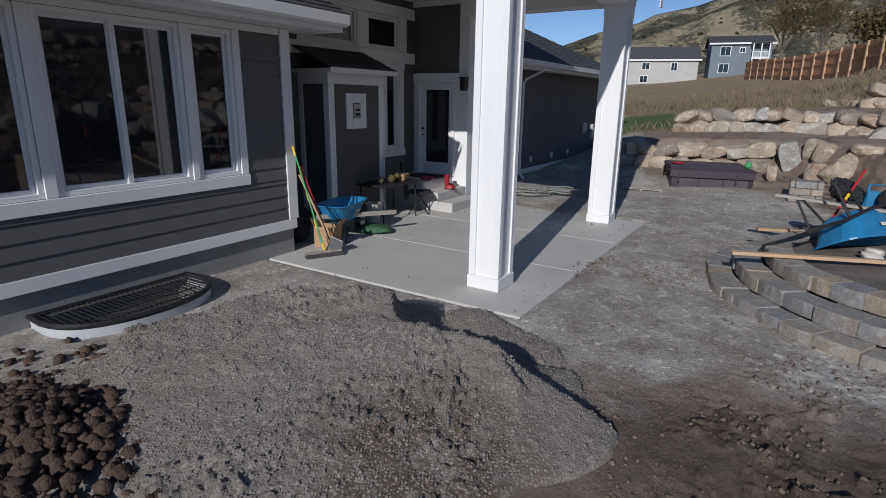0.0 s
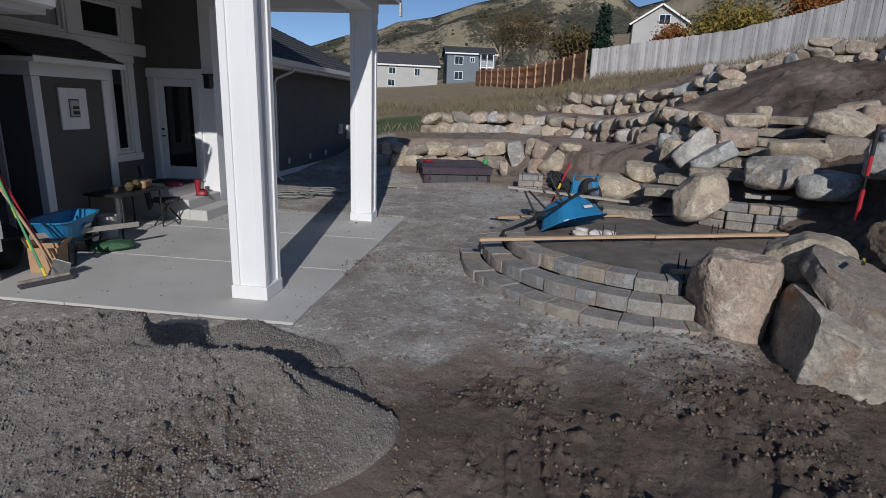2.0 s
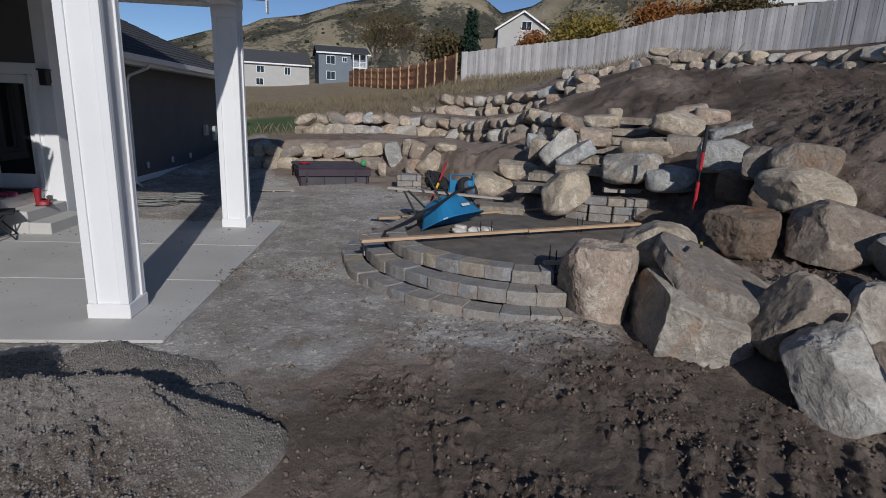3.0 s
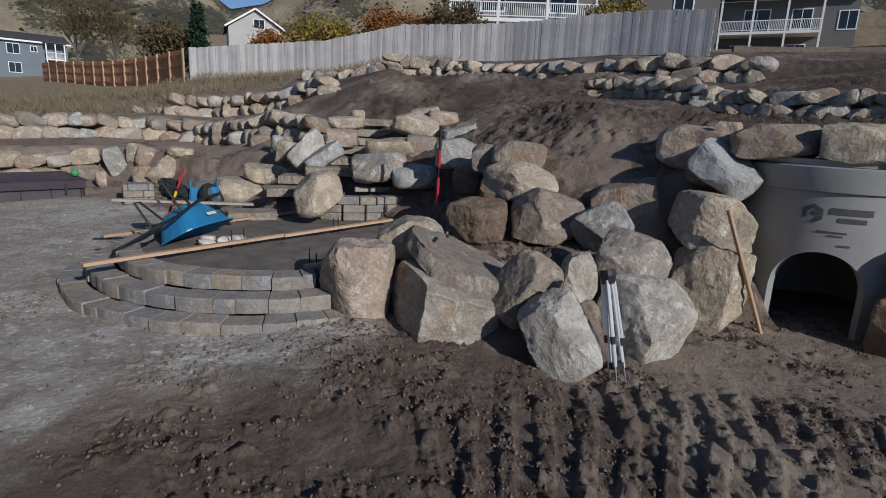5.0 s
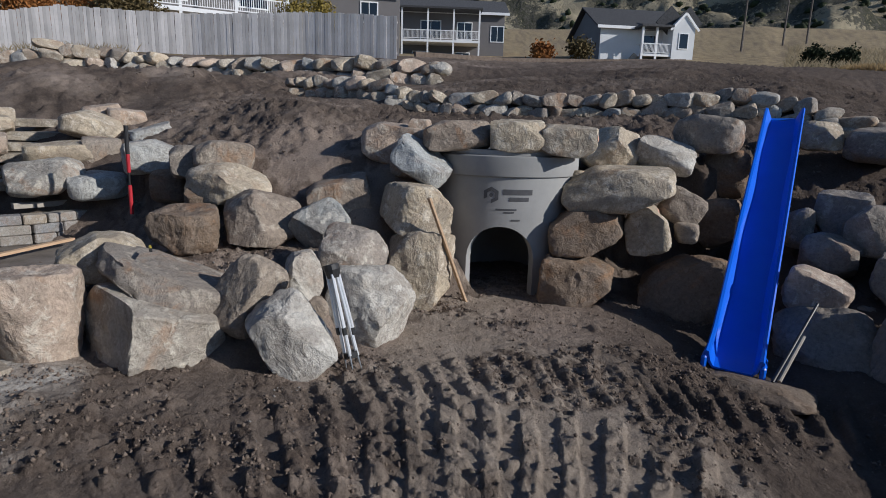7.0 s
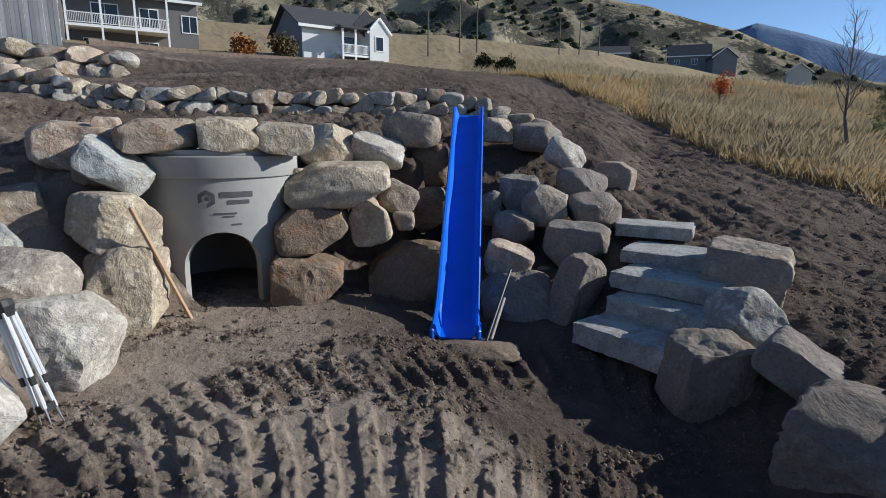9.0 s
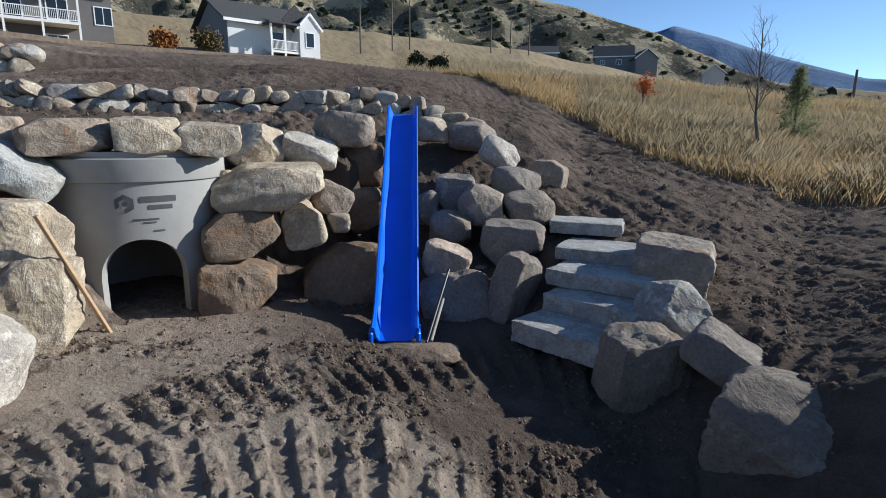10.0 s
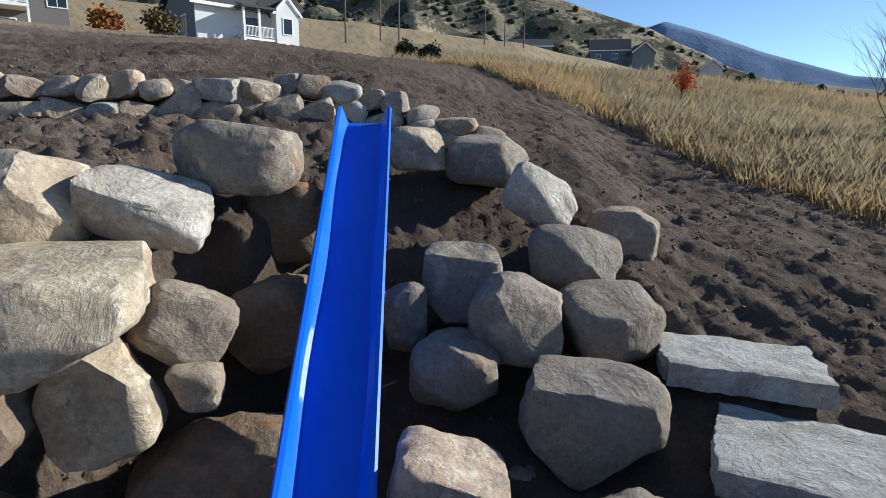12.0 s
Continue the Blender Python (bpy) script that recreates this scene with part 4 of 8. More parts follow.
BOULDERS = []
boulder(4.83, 3.81, 0.41, 0.86, 0.73, 0.96, -52, 2, 100, BOULDER_PINK, 2.4, 3, ((0.15, -1, 0.1, 0.36), (-0.7, -0.1, 0.7, 0.56), (-0.9, -0.5, -0.25, 0.36), (0.95, -0.2, -0.1, 0.44)))
boulder(5.77, 3.70, 0.79, 0.85, 0.72, 0.53, -57, 4, 101, BOULDER_BUFF, 1.2, 4, ((-0.7, -0.1, 0.7, 0.42), (0.7, -0.1, 0.7, 0.5), (0, -1, 0.1, 0.4)))
boulder(5.07, 2.82, 0.25, 1.25, 1.06, 0.84, -61, 0, 102, BOULDER, 2.2, 3, ((0.42, -0.15, 0.9, 0.33), (-0.93, -0.36, 0.1, 0.24), (0.25, -1, 0.05, 0.36), (-0.7, -0.1, -0.7, 0.52), (0.8, -0.1, 0.55, 0.44)))
boulder(5.44, 2.86, 0.57, 1.33, 1.13, 0.52, -62, 18, 103, BOULDER_BROWN, 1.8, 5, ((0.1, -0.15, 1, 0.3), (-0.3, -0.9, 0.3, 0.36), (-0.7, -0.1, -0.7, 0.34), (0.7, -0.1, -0.7, 0.5)))
boulder(5.36, 1.99, 0.52, 0.62, 0.63, 0.84, -70, 34, 104, BOULDER_BROWN, 0.5, 4, ((-0.8, -0.6, 0, 0.35), (0.6, -0.8, 0.1, 0.4)))
boulder(5.80, 1.53, 0.58, 0.40, 0.50, 0.67, -75, -6, 105, BOULDER_PALE, 1, 6, ((-0.7, -0.1, 0.7, 0.48), (0.5, -0.8, 0.2, 0.36), (0.7, -0.1, -0.7, 0.45)))
boulder(5.72, 1.41, 0.24, 0.31, 0.32, 0.43, -76, 0, 106, BOULDER_BROWN, 1, 5, ())
boulder(4.99, 1.45, 0.24, 0.62, 0.62, 0.83, -74, -36, 107, BOULDER_PALE, 1.5, 4, ((-0.2, -0.9, 0.35, 0.36), (0.7, -0.5, 0.3, 0.38), (0, -0.1, 1, 0.44)))
boulder(6.35, 1.08, 0.79, 0.80, 0.68, 0.58, -80, 14, 108, BOULDER, 1.2, 6, ((-0.4, -0.4, 0.8, 0.34), (0.5, -0.7, 0.5, 0.36), (0.7, -0.1, -0.7, 0.42)))
boulder(5.94, 0.84, 0.27, 1.04, 0.89, 0.88, -82, 4, 109, BOULDER_PALE, 0.9, 6, ((-0.5, -0.85, 0.2, 0.34), (0.3, -0.8, 0.5, 0.38), (0.7, -0.1, 0.7, 0.46), (0.8, -0.6, -0.2, 0.4)))
boulder(7.33, 0.34, 0.39, 0.90, 0.84, 1.12, -87, 5, 110, BOULDER_BUFF, 2.6, 2, ((-0.1, -1, 0.05, 0.38), (0.85, -0.5, 0.05, 0.42), (-0.7, -0.1, 0.7, 0.52), (0.7, -0.1, -0.7, 0.5)))
boulder(7.48, 0.41, 1.15, 0.99, 0.84, 0.75, -87, 6, 111, BOULDER_BUFF, 1.3, 5, ((0.3, -0.95, 0.2, 0.36), (-0.75, -0.6, 0.1, 0.36), (-0.7, -0.1, -0.7, 0.46), (0.7, -0.1, 0.7, 0.52)))
boulder(7.88, 0.36, 1.79, 0.88, 0.75, 0.52, -88, 30, 112, BOULDER_GREY, 1.1, 6, ((0.1, -0.4, 0.9, 0.2), (-0.5, -0.8, 0.2, 0.36)))
boulder(8.27, 0.63, 1.78, 0.49, 0.42, 0.52, -86, 0, 113, BOULDER_BROWN, 1.2, 5, ())
boulder(6.75, 3.28, 0.93, 0.85, 0.72, 0.59, -64, 0, 114, BOULDER_DARK, 1.4, 5, ((0, -0.15, 1, 0.38), (-0.6, -0.8, 0, 0.38), (-0.7, -0.1, -0.7, 0.44)))
boulder(7.20, 2.43, 1.02, 0.98, 0.83, 0.72, -71, 10, 115, BOULDER_BROWN, 1.1, 6, ((0.4, -0.7, 0.5, 0.34), (-0.6, -0.7, 0.2, 0.36), (-0.7, -0.1, 0.7, 0.46), (0.7, -0.1, -0.7, 0.44)))
boulder(7.20, 1.67, 0.97, 0.76, 0.65, 0.59, -77, -28, 116, BOULDER, 0.8, 5, ((0.3, -0.8, 0.5, 0.36), (-0.7, -0.6, -0.1, 0.36)))
# Two dark boulders fill the recess behind the slide, coloured for its shadow.
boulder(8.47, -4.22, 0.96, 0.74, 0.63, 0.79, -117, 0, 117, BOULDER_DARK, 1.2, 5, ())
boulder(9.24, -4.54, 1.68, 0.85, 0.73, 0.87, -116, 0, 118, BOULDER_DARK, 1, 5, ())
boulder(8.04, 1.57, 1.24, 0.94, 0.80, 0.62, -79, -12, 119, BOULDER_BROWN, 1.6, 5, ((0, -0.15, 1, 0.36), (0, -1, 0.1, 0.36), (-0.7, -0.1, 0.7, 0.48)))
boulder(7.72, 3.06, 1.42, 1.12, 0.95, 0.58, -69, 6, 120, BOULDER_BUFF, 1.3, 6, ((0.4, -0.5, 0.75, 0.32), (-0.7, -0.7, 0, 0.36), (-0.7, -0.1, 0.7, 0.46)))
boulder(8.26, 3.32, 1.77, 0.85, 0.72, 0.46, -68, 4, 121, BOULDER_BROWN, 1.4, 5, ((0, -1, 0.1, 0.36), (-0.7, -0.1, 0.7, 0.5)))
boulder(8.82, 4.72, 1.71, 0.83, 0.71, 0.53, -62, -8, 122, BOULDER_GREY, 1.3, 6, ((0, -1, 0.1, 0.36), (0.7, -0.1, 0.7, 0.44)))
boulder(8.25, 3.84, 1.67, 0.55, 0.47, 0.51, -65, 0, 123, BOULDER_BROWN, 1.4, 5, ((0, -1, 0.1, 0.36),))
boulder(7.59, 3.35, 1.23, 0.53, 0.45, 0.33, -66, 0, 124, BOULDER_DARK, 1.2, 5, ())
boulder(8.48, 4.27, 1.26, 0.58, 0.49, 0.56, -63, 0, 125, BOULDER_DARK, 1.2, 5, ())
boulder(8.81, 6.43, 1.33, 1.10, 0.94, 0.57, -54, -8, 126, BOULDER, 1.1, 6, ((-0.3, -0.6, 0.7, 0.34), (0.7, -0.1, -0.7, 0.44)))
boulder(8.95, 5.68, 1.21, 0.88, 0.75, 0.46, -58, -4, 127, BOULDER_GREY, 1.3, 6, ((0, -0.15, 1, 0.36),))
boulder(9.68, 6.03, 1.70, 0.62, 0.53, 0.56, -58, 0, 128, BOULDER_BROWN, 1.5, 5, ((0, -0.15, 1, 0.4),))
boulder(9.43, 6.59, 1.68, 1.02, 0.87, 0.40, -55, -4, 129, BOULDER_BUFF, 1.3, 5, ((0, -0.15, 1, 0.36),))
boulder(10.38, 6.60, 2.14, 1.03, 0.88, 0.58, -58, 8, 130, BOULDER_BUFF, 1, 6, ((0.3, -0.3, 0.9, 0.34), (-0.7, -0.1, 0.7, 0.44)))
boulder(11.03, 6.29, 2.28, 0.70, 0.60, 0.43, -60, 4, 131, BOULDER_PINK, 1.4, 5, ((0, -0.15, 1, 0.4),))
boulder(11.16, 6.87, 2.40, 0.71, 0.61, 0.35, -58, -10, 132, BOULDER_PINK, 1.3, 5, ((0, -0.15, 1, 0.36),))
boulder(10.33, 5.49, 2.05, 0.75, 0.63, 0.29, -62, -16, 133, BOULDER_GREY, 1.8, 5, ((0, -0.15, 1, 0.36),))
boulder(10.03, 8.27, 2.12, 0.79, 0.67, 0.34, -51, -3, 134, BOULDER_BUFF, 1.8, 4, ((0, -0.15, 1, 0.38),))
boulder(10.51, 8.32, 2.29, 0.35, 0.30, 0.31, -52, 0, 135, BOULDER, 1.2, 4, ())
boulder(9.43, 7.90, 1.82, 0.69, 0.59, 0.41, -50, 3, 136, BOULDER_PINK, 1.4, 5, ((0, -0.15, 1, 0.4),))
boulder(8.70, 0.83, 2.02, 1.04, 0.88, 0.67, -85, 5, 137, BOULDER_PINK, 1.8, 4, ((-0.2, -1, 0.1, 0.36), (0, -0.15, 1, 0.4), (-0.7, -0.1, 0.7, 0.46)))
boulder(7.40, 6.73, 0.90, 0.86, 0.73, 0.77, -48, -10, 138, BOULDER_BUFF, 2.4, 3, ((-0.6, -0.6, 0.4, 0.34), (0.6, -0.7, 0.3, 0.36), (-0.7, -0.1, 0.7, 0.4), (0.1, -0.95, 0.2, 0.38), (0.7, -0.1, -0.7, 0.46)))
boulder(8.94, 8.39, 1.53, 0.55, 0.69, 0.93, -47, 42, 139, BOULDER_PALE, 1.3, 5, ((0, -0.8, 0.5, 0.36),))
boulder(9.42, 9.49, 1.41, 0.51, 0.44, 0.58, -45, 14, 140, BOULDER, 1.4, 5, ())
boulder(8.88, 7.89, 1.43, 0.84, 0.72, 0.40, -48, -34, 141, BOULDER_GREY, 1.6, 5, ((0, -0.15, 1, 0.4),))
boulder(8.98, 9.70, 0.90, 1.01, 0.86, 0.49, -43, 2, 142, BOULDER_BUFF, 1.1, 5, ((0, -0.15, 1, 0.36), (-0.7, -0.1, -0.7, 0.44)))
boulder(8.48, 9.95, 0.57, 1.15, 0.98, 0.58, -41, 4, 143, BOULDER_BUFF, 0.9, 5, ((0.3, -0.3, 0.9, 0.36),))
boulder(9.91, 10.17, 1.53, 0.54, 0.46, 0.49, -44, 0, 144, BOULDER_GREY, 1.5, 5, ())
boulder(11.03, 12.05, 1.50, 0.63, 0.53, 0.44, -43, 0, 145, BOULDER_BROWN, 1.4, 5, ())
boulder(7.69, 14.04, 0.50, 0.26, 0.33, 0.44, -29, 0, 146, BOULDER_PINK, 1.4, 5, ())
boulder(8.64, 15.04, 0.86, 0.49, 0.59, 0.79, -30, -20, 147, BOULDER_GREY, 1.8, 5, ((0, -1, 0.1, 0.36),))
boulder(8.95, 14.55, 1.06, 0.50, 0.45, 0.60, -32, 0, 148, BOULDER, 1.2, 5, ())
boulder(9.01, 14.17, 1.01, 0.55, 0.47, 0.57, -32, 15, 149, BOULDER, 1.2, 5, ())
boulder(8.51, 13.65, 0.59, 0.46, 0.39, 0.52, -32, 0, 150, BOULDER, 1.5, 5, ())
boulder(8.88, 13.31, 0.71, 0.84, 0.72, 0.53, -34, -42, 151, BOULDER, 1.6, 5, ())
boulder(9.29, 13.16, 1.18, 0.64, 0.54, 0.32, -35, 0, 152, BOULDER_BUFF, 1.3, 5, ())
boulder(8.65, 0.44, 2.16, 0.36, 0.37, 0.50, -87, 0, 153, BOULDER_PINK, 1.8, 4, ((0, -1, 0.1, 0.36),))
boulder(8.26, -0.13, 2.17, 0.99, 0.84, 0.45, -91, -3, 154, BOULDER_BROWN, 2.2, 4, ((0, -1, 0.1, 0.38), (0.5, -0.7, 0.5, 0.4), (-0.7, -0.1, 0.7, 0.52)))
boulder(8.05, -0.99, 2.18, 0.77, 0.65, 0.51, -97, 0, 155, BOULDER_BUFF, 2.6, 3, ((0, -1, 0.1, 0.38), (0, -0.15, 1, 0.42), (0.6, -0.6, 0.5, 0.44)))
boulder(7.98, -1.72, 2.14, 0.76, 0.65, 0.47, -102, 2, 156, BOULDER_BUFF, 2.4, 3, ((0, -1, 0.1, 0.38), (0, -0.15, 1, 0.42), (0.7, -0.1, -0.7, 0.52)))
boulder(8.85, -2.58, 2.04, 0.90, 0.76, 0.69, -106, 2, 157, BOULDER_BUFF, 0.9, 5, ((-0.6, -0.4, 0.7, 0.36), (0.75, -0.4, 0.5, 0.4)))
boulder(8.69, -3.38, 1.96, 0.87, 0.74, 0.53, -111, 13, 158, BOULDER_PALE, 1.5, 5, ((0.2, -0.5, 0.85, 0.3), (-0.2, -0.9, -0.3, 0.36)))
boulder(8.09, -2.49, 1.48, 1.54, 1.25, 0.66, -107, -4, 159, BOULDER_BUFF, 1.7, 4, ((-0.2, -0.9, 0.3, 0.38), (-0.7, -0.1, 0.7, 0.44), (0.7, -0.1, -0.7, 0.46), (0.15, -0.1, 1, 0.42)))
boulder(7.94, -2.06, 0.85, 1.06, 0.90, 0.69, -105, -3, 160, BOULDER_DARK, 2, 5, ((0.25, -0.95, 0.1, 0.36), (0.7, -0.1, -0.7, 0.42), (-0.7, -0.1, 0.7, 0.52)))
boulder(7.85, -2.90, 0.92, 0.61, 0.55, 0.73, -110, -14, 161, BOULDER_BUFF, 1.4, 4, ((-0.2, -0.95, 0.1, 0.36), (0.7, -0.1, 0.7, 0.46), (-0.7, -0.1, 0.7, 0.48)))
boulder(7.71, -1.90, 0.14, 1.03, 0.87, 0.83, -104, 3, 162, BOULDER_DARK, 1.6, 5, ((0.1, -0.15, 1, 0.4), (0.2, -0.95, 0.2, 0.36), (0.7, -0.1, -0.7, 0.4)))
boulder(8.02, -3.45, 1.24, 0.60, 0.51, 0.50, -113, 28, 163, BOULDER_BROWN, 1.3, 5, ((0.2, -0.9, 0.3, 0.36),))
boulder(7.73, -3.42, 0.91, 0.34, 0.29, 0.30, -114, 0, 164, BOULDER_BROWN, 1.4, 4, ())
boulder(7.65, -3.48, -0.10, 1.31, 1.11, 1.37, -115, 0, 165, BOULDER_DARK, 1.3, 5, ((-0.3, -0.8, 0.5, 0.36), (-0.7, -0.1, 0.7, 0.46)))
boulder(8.95, -4.12, 2.30, 1.03, 0.87, 0.60, -115, 2, 166, BOULDER_BROWN, 1.1, 5, ())
boulder(8.90, -3.11, 1.54, 0.46, 0.39, 0.30, -109, 0, 167, BOULDER_BROWN, 1.2, 5, ())
boulder(8.30, -1.95, 1.63, 0.21, 0.18, 0.17, -103, 0, 168, BOULDER_BUFF, 1.2, 4, ())
boulder(7.78, -7.84, 1.44, 0.78, 0.66, 0.66, -135, 4, 169, BOULDER_BROWN, 1.5, 4, ((0, -1, 0.1, 0.4), (0.7, -0.1, 0.7, 0.52), (0.9, -0.2, 0, 0.44)))
boulder(7.61, -6.86, 1.36, 0.91, 0.77, 0.62, -132, 6, 170, BOULDER_SHADED, 0.7, 5, ((0.6, -0.6, 0.5, 0.38),))
boulder(8.19, -6.95, 1.87, 0.77, 0.65, 0.55, -130, 28, 171, BOULDER_PALE, 1, 5, ((0.4, -0.6, 0.6, 0.36),))
boulder(9.22, -7.08, 2.20, 0.99, 0.84, 0.61, -128, 3, 172, BOULDER_BROWN, 1.3, 5, ((0.7, -0.1, 0.7, 0.46), (0.8, -0.5, 0.2, 0.42)))
boulder(9.61, -6.34, 2.33, 0.68, 0.58, 0.51, -124, 0, 173, BOULDER_BUFF, 1.3, 5, ((0.7, -0.4, 0.5, 0.4),))
boulder(7.87, -5.68, 1.21, 0.68, 0.58, 0.70, -126, 2, 174, BOULDER_BROWN, 1.7, 4, ((-0.2, -0.95, 0.2, 0.38), (0, -0.15, 1, 0.42), (-0.7, -0.1, -0.7, 0.5)))
boulder(7.21, -5.73, 1.09, 0.75, 0.64, 0.69, -129, 0, 175, BOULDER_BROWN, 1.4, 4, ((-0.7, -0.1, 0.7, 0.46), (0.35, -0.85, 0.2, 0.36), (-0.6, -0.8, -0.1, 0.38), (0.5, -0.3, 0.8, 0.42)))
boulder(6.87, -6.49, 1.01, 0.89, 0.76, 0.61, -134, -4, 176, BOULDER_SHADED, 0.9, 5, ((0.3, -0.4, 0.8, 0.38), (0.75, -0.6, 0, 0.38)))
boulder(6.45, -5.76, 0.56, 0.97, 0.83, 0.78, -132, 7, 177, BOULDER_SHADED, 1.8, 4, ((-0.15, -1, 0.1, 0.38), (-0.1, -0.15, 1, 0.4), (0.7, -0.1, -0.7, 0.38), (-0.7, -0.1, -0.7, 0.5)))
boulder(5.58, -5.01, 0.06, 0.65, 0.89, 1.18, -132, 16, 178, BOULDER_SHADED, 0.7, 4, ((0.6, -0.75, 0.1, 0.34), (-0.6, -0.7, 0.2, 0.38), (0.8, -0.2, -0.55, 0.42)))
boulder(6.51, -4.55, 0.42, 0.70, 0.59, 0.53, -125, 14, 179, BOULDER_PINK, 1.5, 4, ((0.2, -0.15, 1, 0.34),))
boulder(6.09, -4.43, -0.09, 1.04, 0.88, 0.85, -126, -6, 180, BOULDER_SHADED, 1, 5, ((0.2, -0.8, 0.5, 0.34), (-0.5, -0.6, 0.6, 0.38)))
boulder(7.32, -5.21, 0.72, 0.70, 0.60, 0.63, -126, 0, 181, BOULDER_SHADED, 1.1, 5, ())
boulder(7.98, -5.16, 1.00, 0.39, 0.46, 0.61, -123, 0, 182, BOULDER_BROWN, 1.1, 5, ())
boulder(6.55, -5.31, 0.02, 0.40, 0.34, 0.45, -129, 0, 183, BOULDER_SHADED, 1.1, 5, ())
boulder(4.12, -6.48, 0.56, 0.96, 1.15, 0.72, -148, 4, 184, BOULDER_BROWN, 3.2, 2, ((-0.1, -0.95, 0.25, 0.38), (0, -0.15, 1, 0.44)))
boulder(3.48, -5.50, 0.27, 0.88, 0.75, 0.71, -148, -8, 185, BOULDER_GREY, 1.3, 6, ((-0.55, -0.4, 0.7, 0.34), (0.6, -0.6, 0.4, 0.36), (0.7, -0.1, 0.7, 0.46)))
boulder(3.29, -4.74, -0.23, 0.96, 0.82, 1.05, -146, -2, 186, BOULDER_SHADED, 1.2, 5, ((0.55, -0.8, 0.1, 0.34), (0.15, -0.15, 1, 0.42), (-0.75, -0.5, 0.25, 0.36), (-0.7, -0.1, -0.7, 0.42)))
boulder(2.63, -5.06, 0.17, 0.67, 0.57, 0.42, -153, 28, 187, BOULDER_SHADED, 1.7, 5, ((0, -0.15, 1, 0.36), (-0.1, -0.95, 0.2, 0.38)))
boulder(1.52, -4.73, -0.22, 1.70, 1.19, 0.85, -162, 8, 188, BOULDER_SHADED, 1.7, 4, ((0.05, -0.5, 0.85, 0.34), (-0.3, -0.95, 0.1, 0.4), (0.85, -0.3, 0.5, 0.46)))


def paint_mark(x, y, z, dx, dy, dz, radius, material, label):
    """A sprayed dot on the boulder that is first met from (x, y, z) along (dx, dy, dz)."""
    o, d = np.array((x, y, z)), np.array((dx, dy, dz)) / math.hypot(dx, dy, dz)
    best = None
    for ob in BOULDERS:
        c = np.array(ob.matrix_basis.translation) - o
        if np.linalg.norm(c - d * (c @ d)) > 0.9 or c @ d < 0:
            continue
        me = ob.data
        co = np.zeros(len(me.vertices) * 3)
        me.vertices.foreach_get("co", co)
        m = np.array(ob.matrix_basis)
        w = co.reshape(-1, 3) @ m[:3, :3].T + m[:3, 3] - o
        near = np.linalg.norm(w - np.outer(w @ d, d), axis=1) < radius
        if near.any() and (best is None or (w[near] @ d).min() < best[0]):
            best = ((w[near] @ d).min(), ob, near & (w @ d < (w[near] @ d).min() + 0.25))
    if best:
        _, ob, near = best
        faces = [tuple(p.vertices) for p in ob.data.polygons if near[list(p.vertices)].all()]
        used = sorted({i for f in faces for i in f})
        k = {i: n for n, i in enumerate(used)}
        g = Geo().add([ob.data.vertices[i].co * 1.006 for i in used], [tuple(k[i] for i in f) for f in faces])
        put("paint_mark", g, material, ob, label=label)


paint_mark(4.124, -2.777, 2.557, 0.542, -0.693, -0.476, 0.05, RED_PAINT, "small red paint dot")
paint_mark(4.124, -2.777, 2.557, 0.936, -0.073, -0.343, 0.065, ORANGE_MARK, "orange paint smudge")
paint_mark(2.561, -1.699, 2.271, 0.997, -0.072, -0.018, 0.06, ORANGE_MARK, "orange paint smudge")

stone_row([(14.6, 17.9), (17, 17.5), (22, 17.4), (27.5, 17.3)], 0.52, 2, 1)
stone_row([(20, 20.8), (25, 20.9), (29, 20.9), (33, 20.7), (37, 19.8), (39.5, 18.2), (42, 17.0), (45, 15.8), (48, 14.6)], 0.54, 2, 2)
stone_row([(31.5, 24.6), (34, 24.4)], 0.38, 1, 12)
stone_row([(34, 23.8), (38, 23.8), (42, 22.4), (45, 21.2), (49, 19.6)], 0.58, 2, 3)
stone_row([(46, 27.2), (50, 26.3), (54, 25.4)], 0.6, 1, 14)
stone_row([(54, 25.2), (59, 24.6), (66, 23.2), (76, 20.6), (86, 19.2), (89, 18.8)], 0.60, 2, 4)
stone_row([(74, 15.6), (78, 15.0), (84, 13.4), (90, 12.9), (98, 12.5), (110, 12.5), (120, 12.8), (128, 12.6)], 0.38, 2, 5)


# ---------------------------------------------------------------- the house; its own axes: x out towards the yard, y along the house
HM = pose(0, 0, 0, 0, 0, -30)


def built(name, geo, material, label, category, m=HM, smooth=False):
    """A piece of the setting."""
    return tagged(put(name, geo, material, None, m, smooth), label, category, kind="structure")


LAP = 0.172


def lap_boards(wall, rows):
    """Lapped siding boards facing +x: (x, y0, y1, z0, z1)."""
    for x, y0, y1, z0, z1 in rows:
        z = z0
        while z < z1 - 0.02:
            h = min(LAP, z1 - z)
            g = Geo()
            g.add([(x, y0, z), (x + 0.022, y0, z), (x + 0.006, y0, z + h), (x, y0, z + h), (x, y1, z), (x + 0.022, y1, z), (x + 0.006, y1, z + h), (x, y1, z + h)],
                  [(0, 1, 2, 3), (7, 6, 5, 4), (1, 5, 6, 2), (0, 4, 5, 1), (3, 2, 6, 7), (4, 0, 3, 7)])
            put("siding_board", g, SIDING, wall)
            z += h


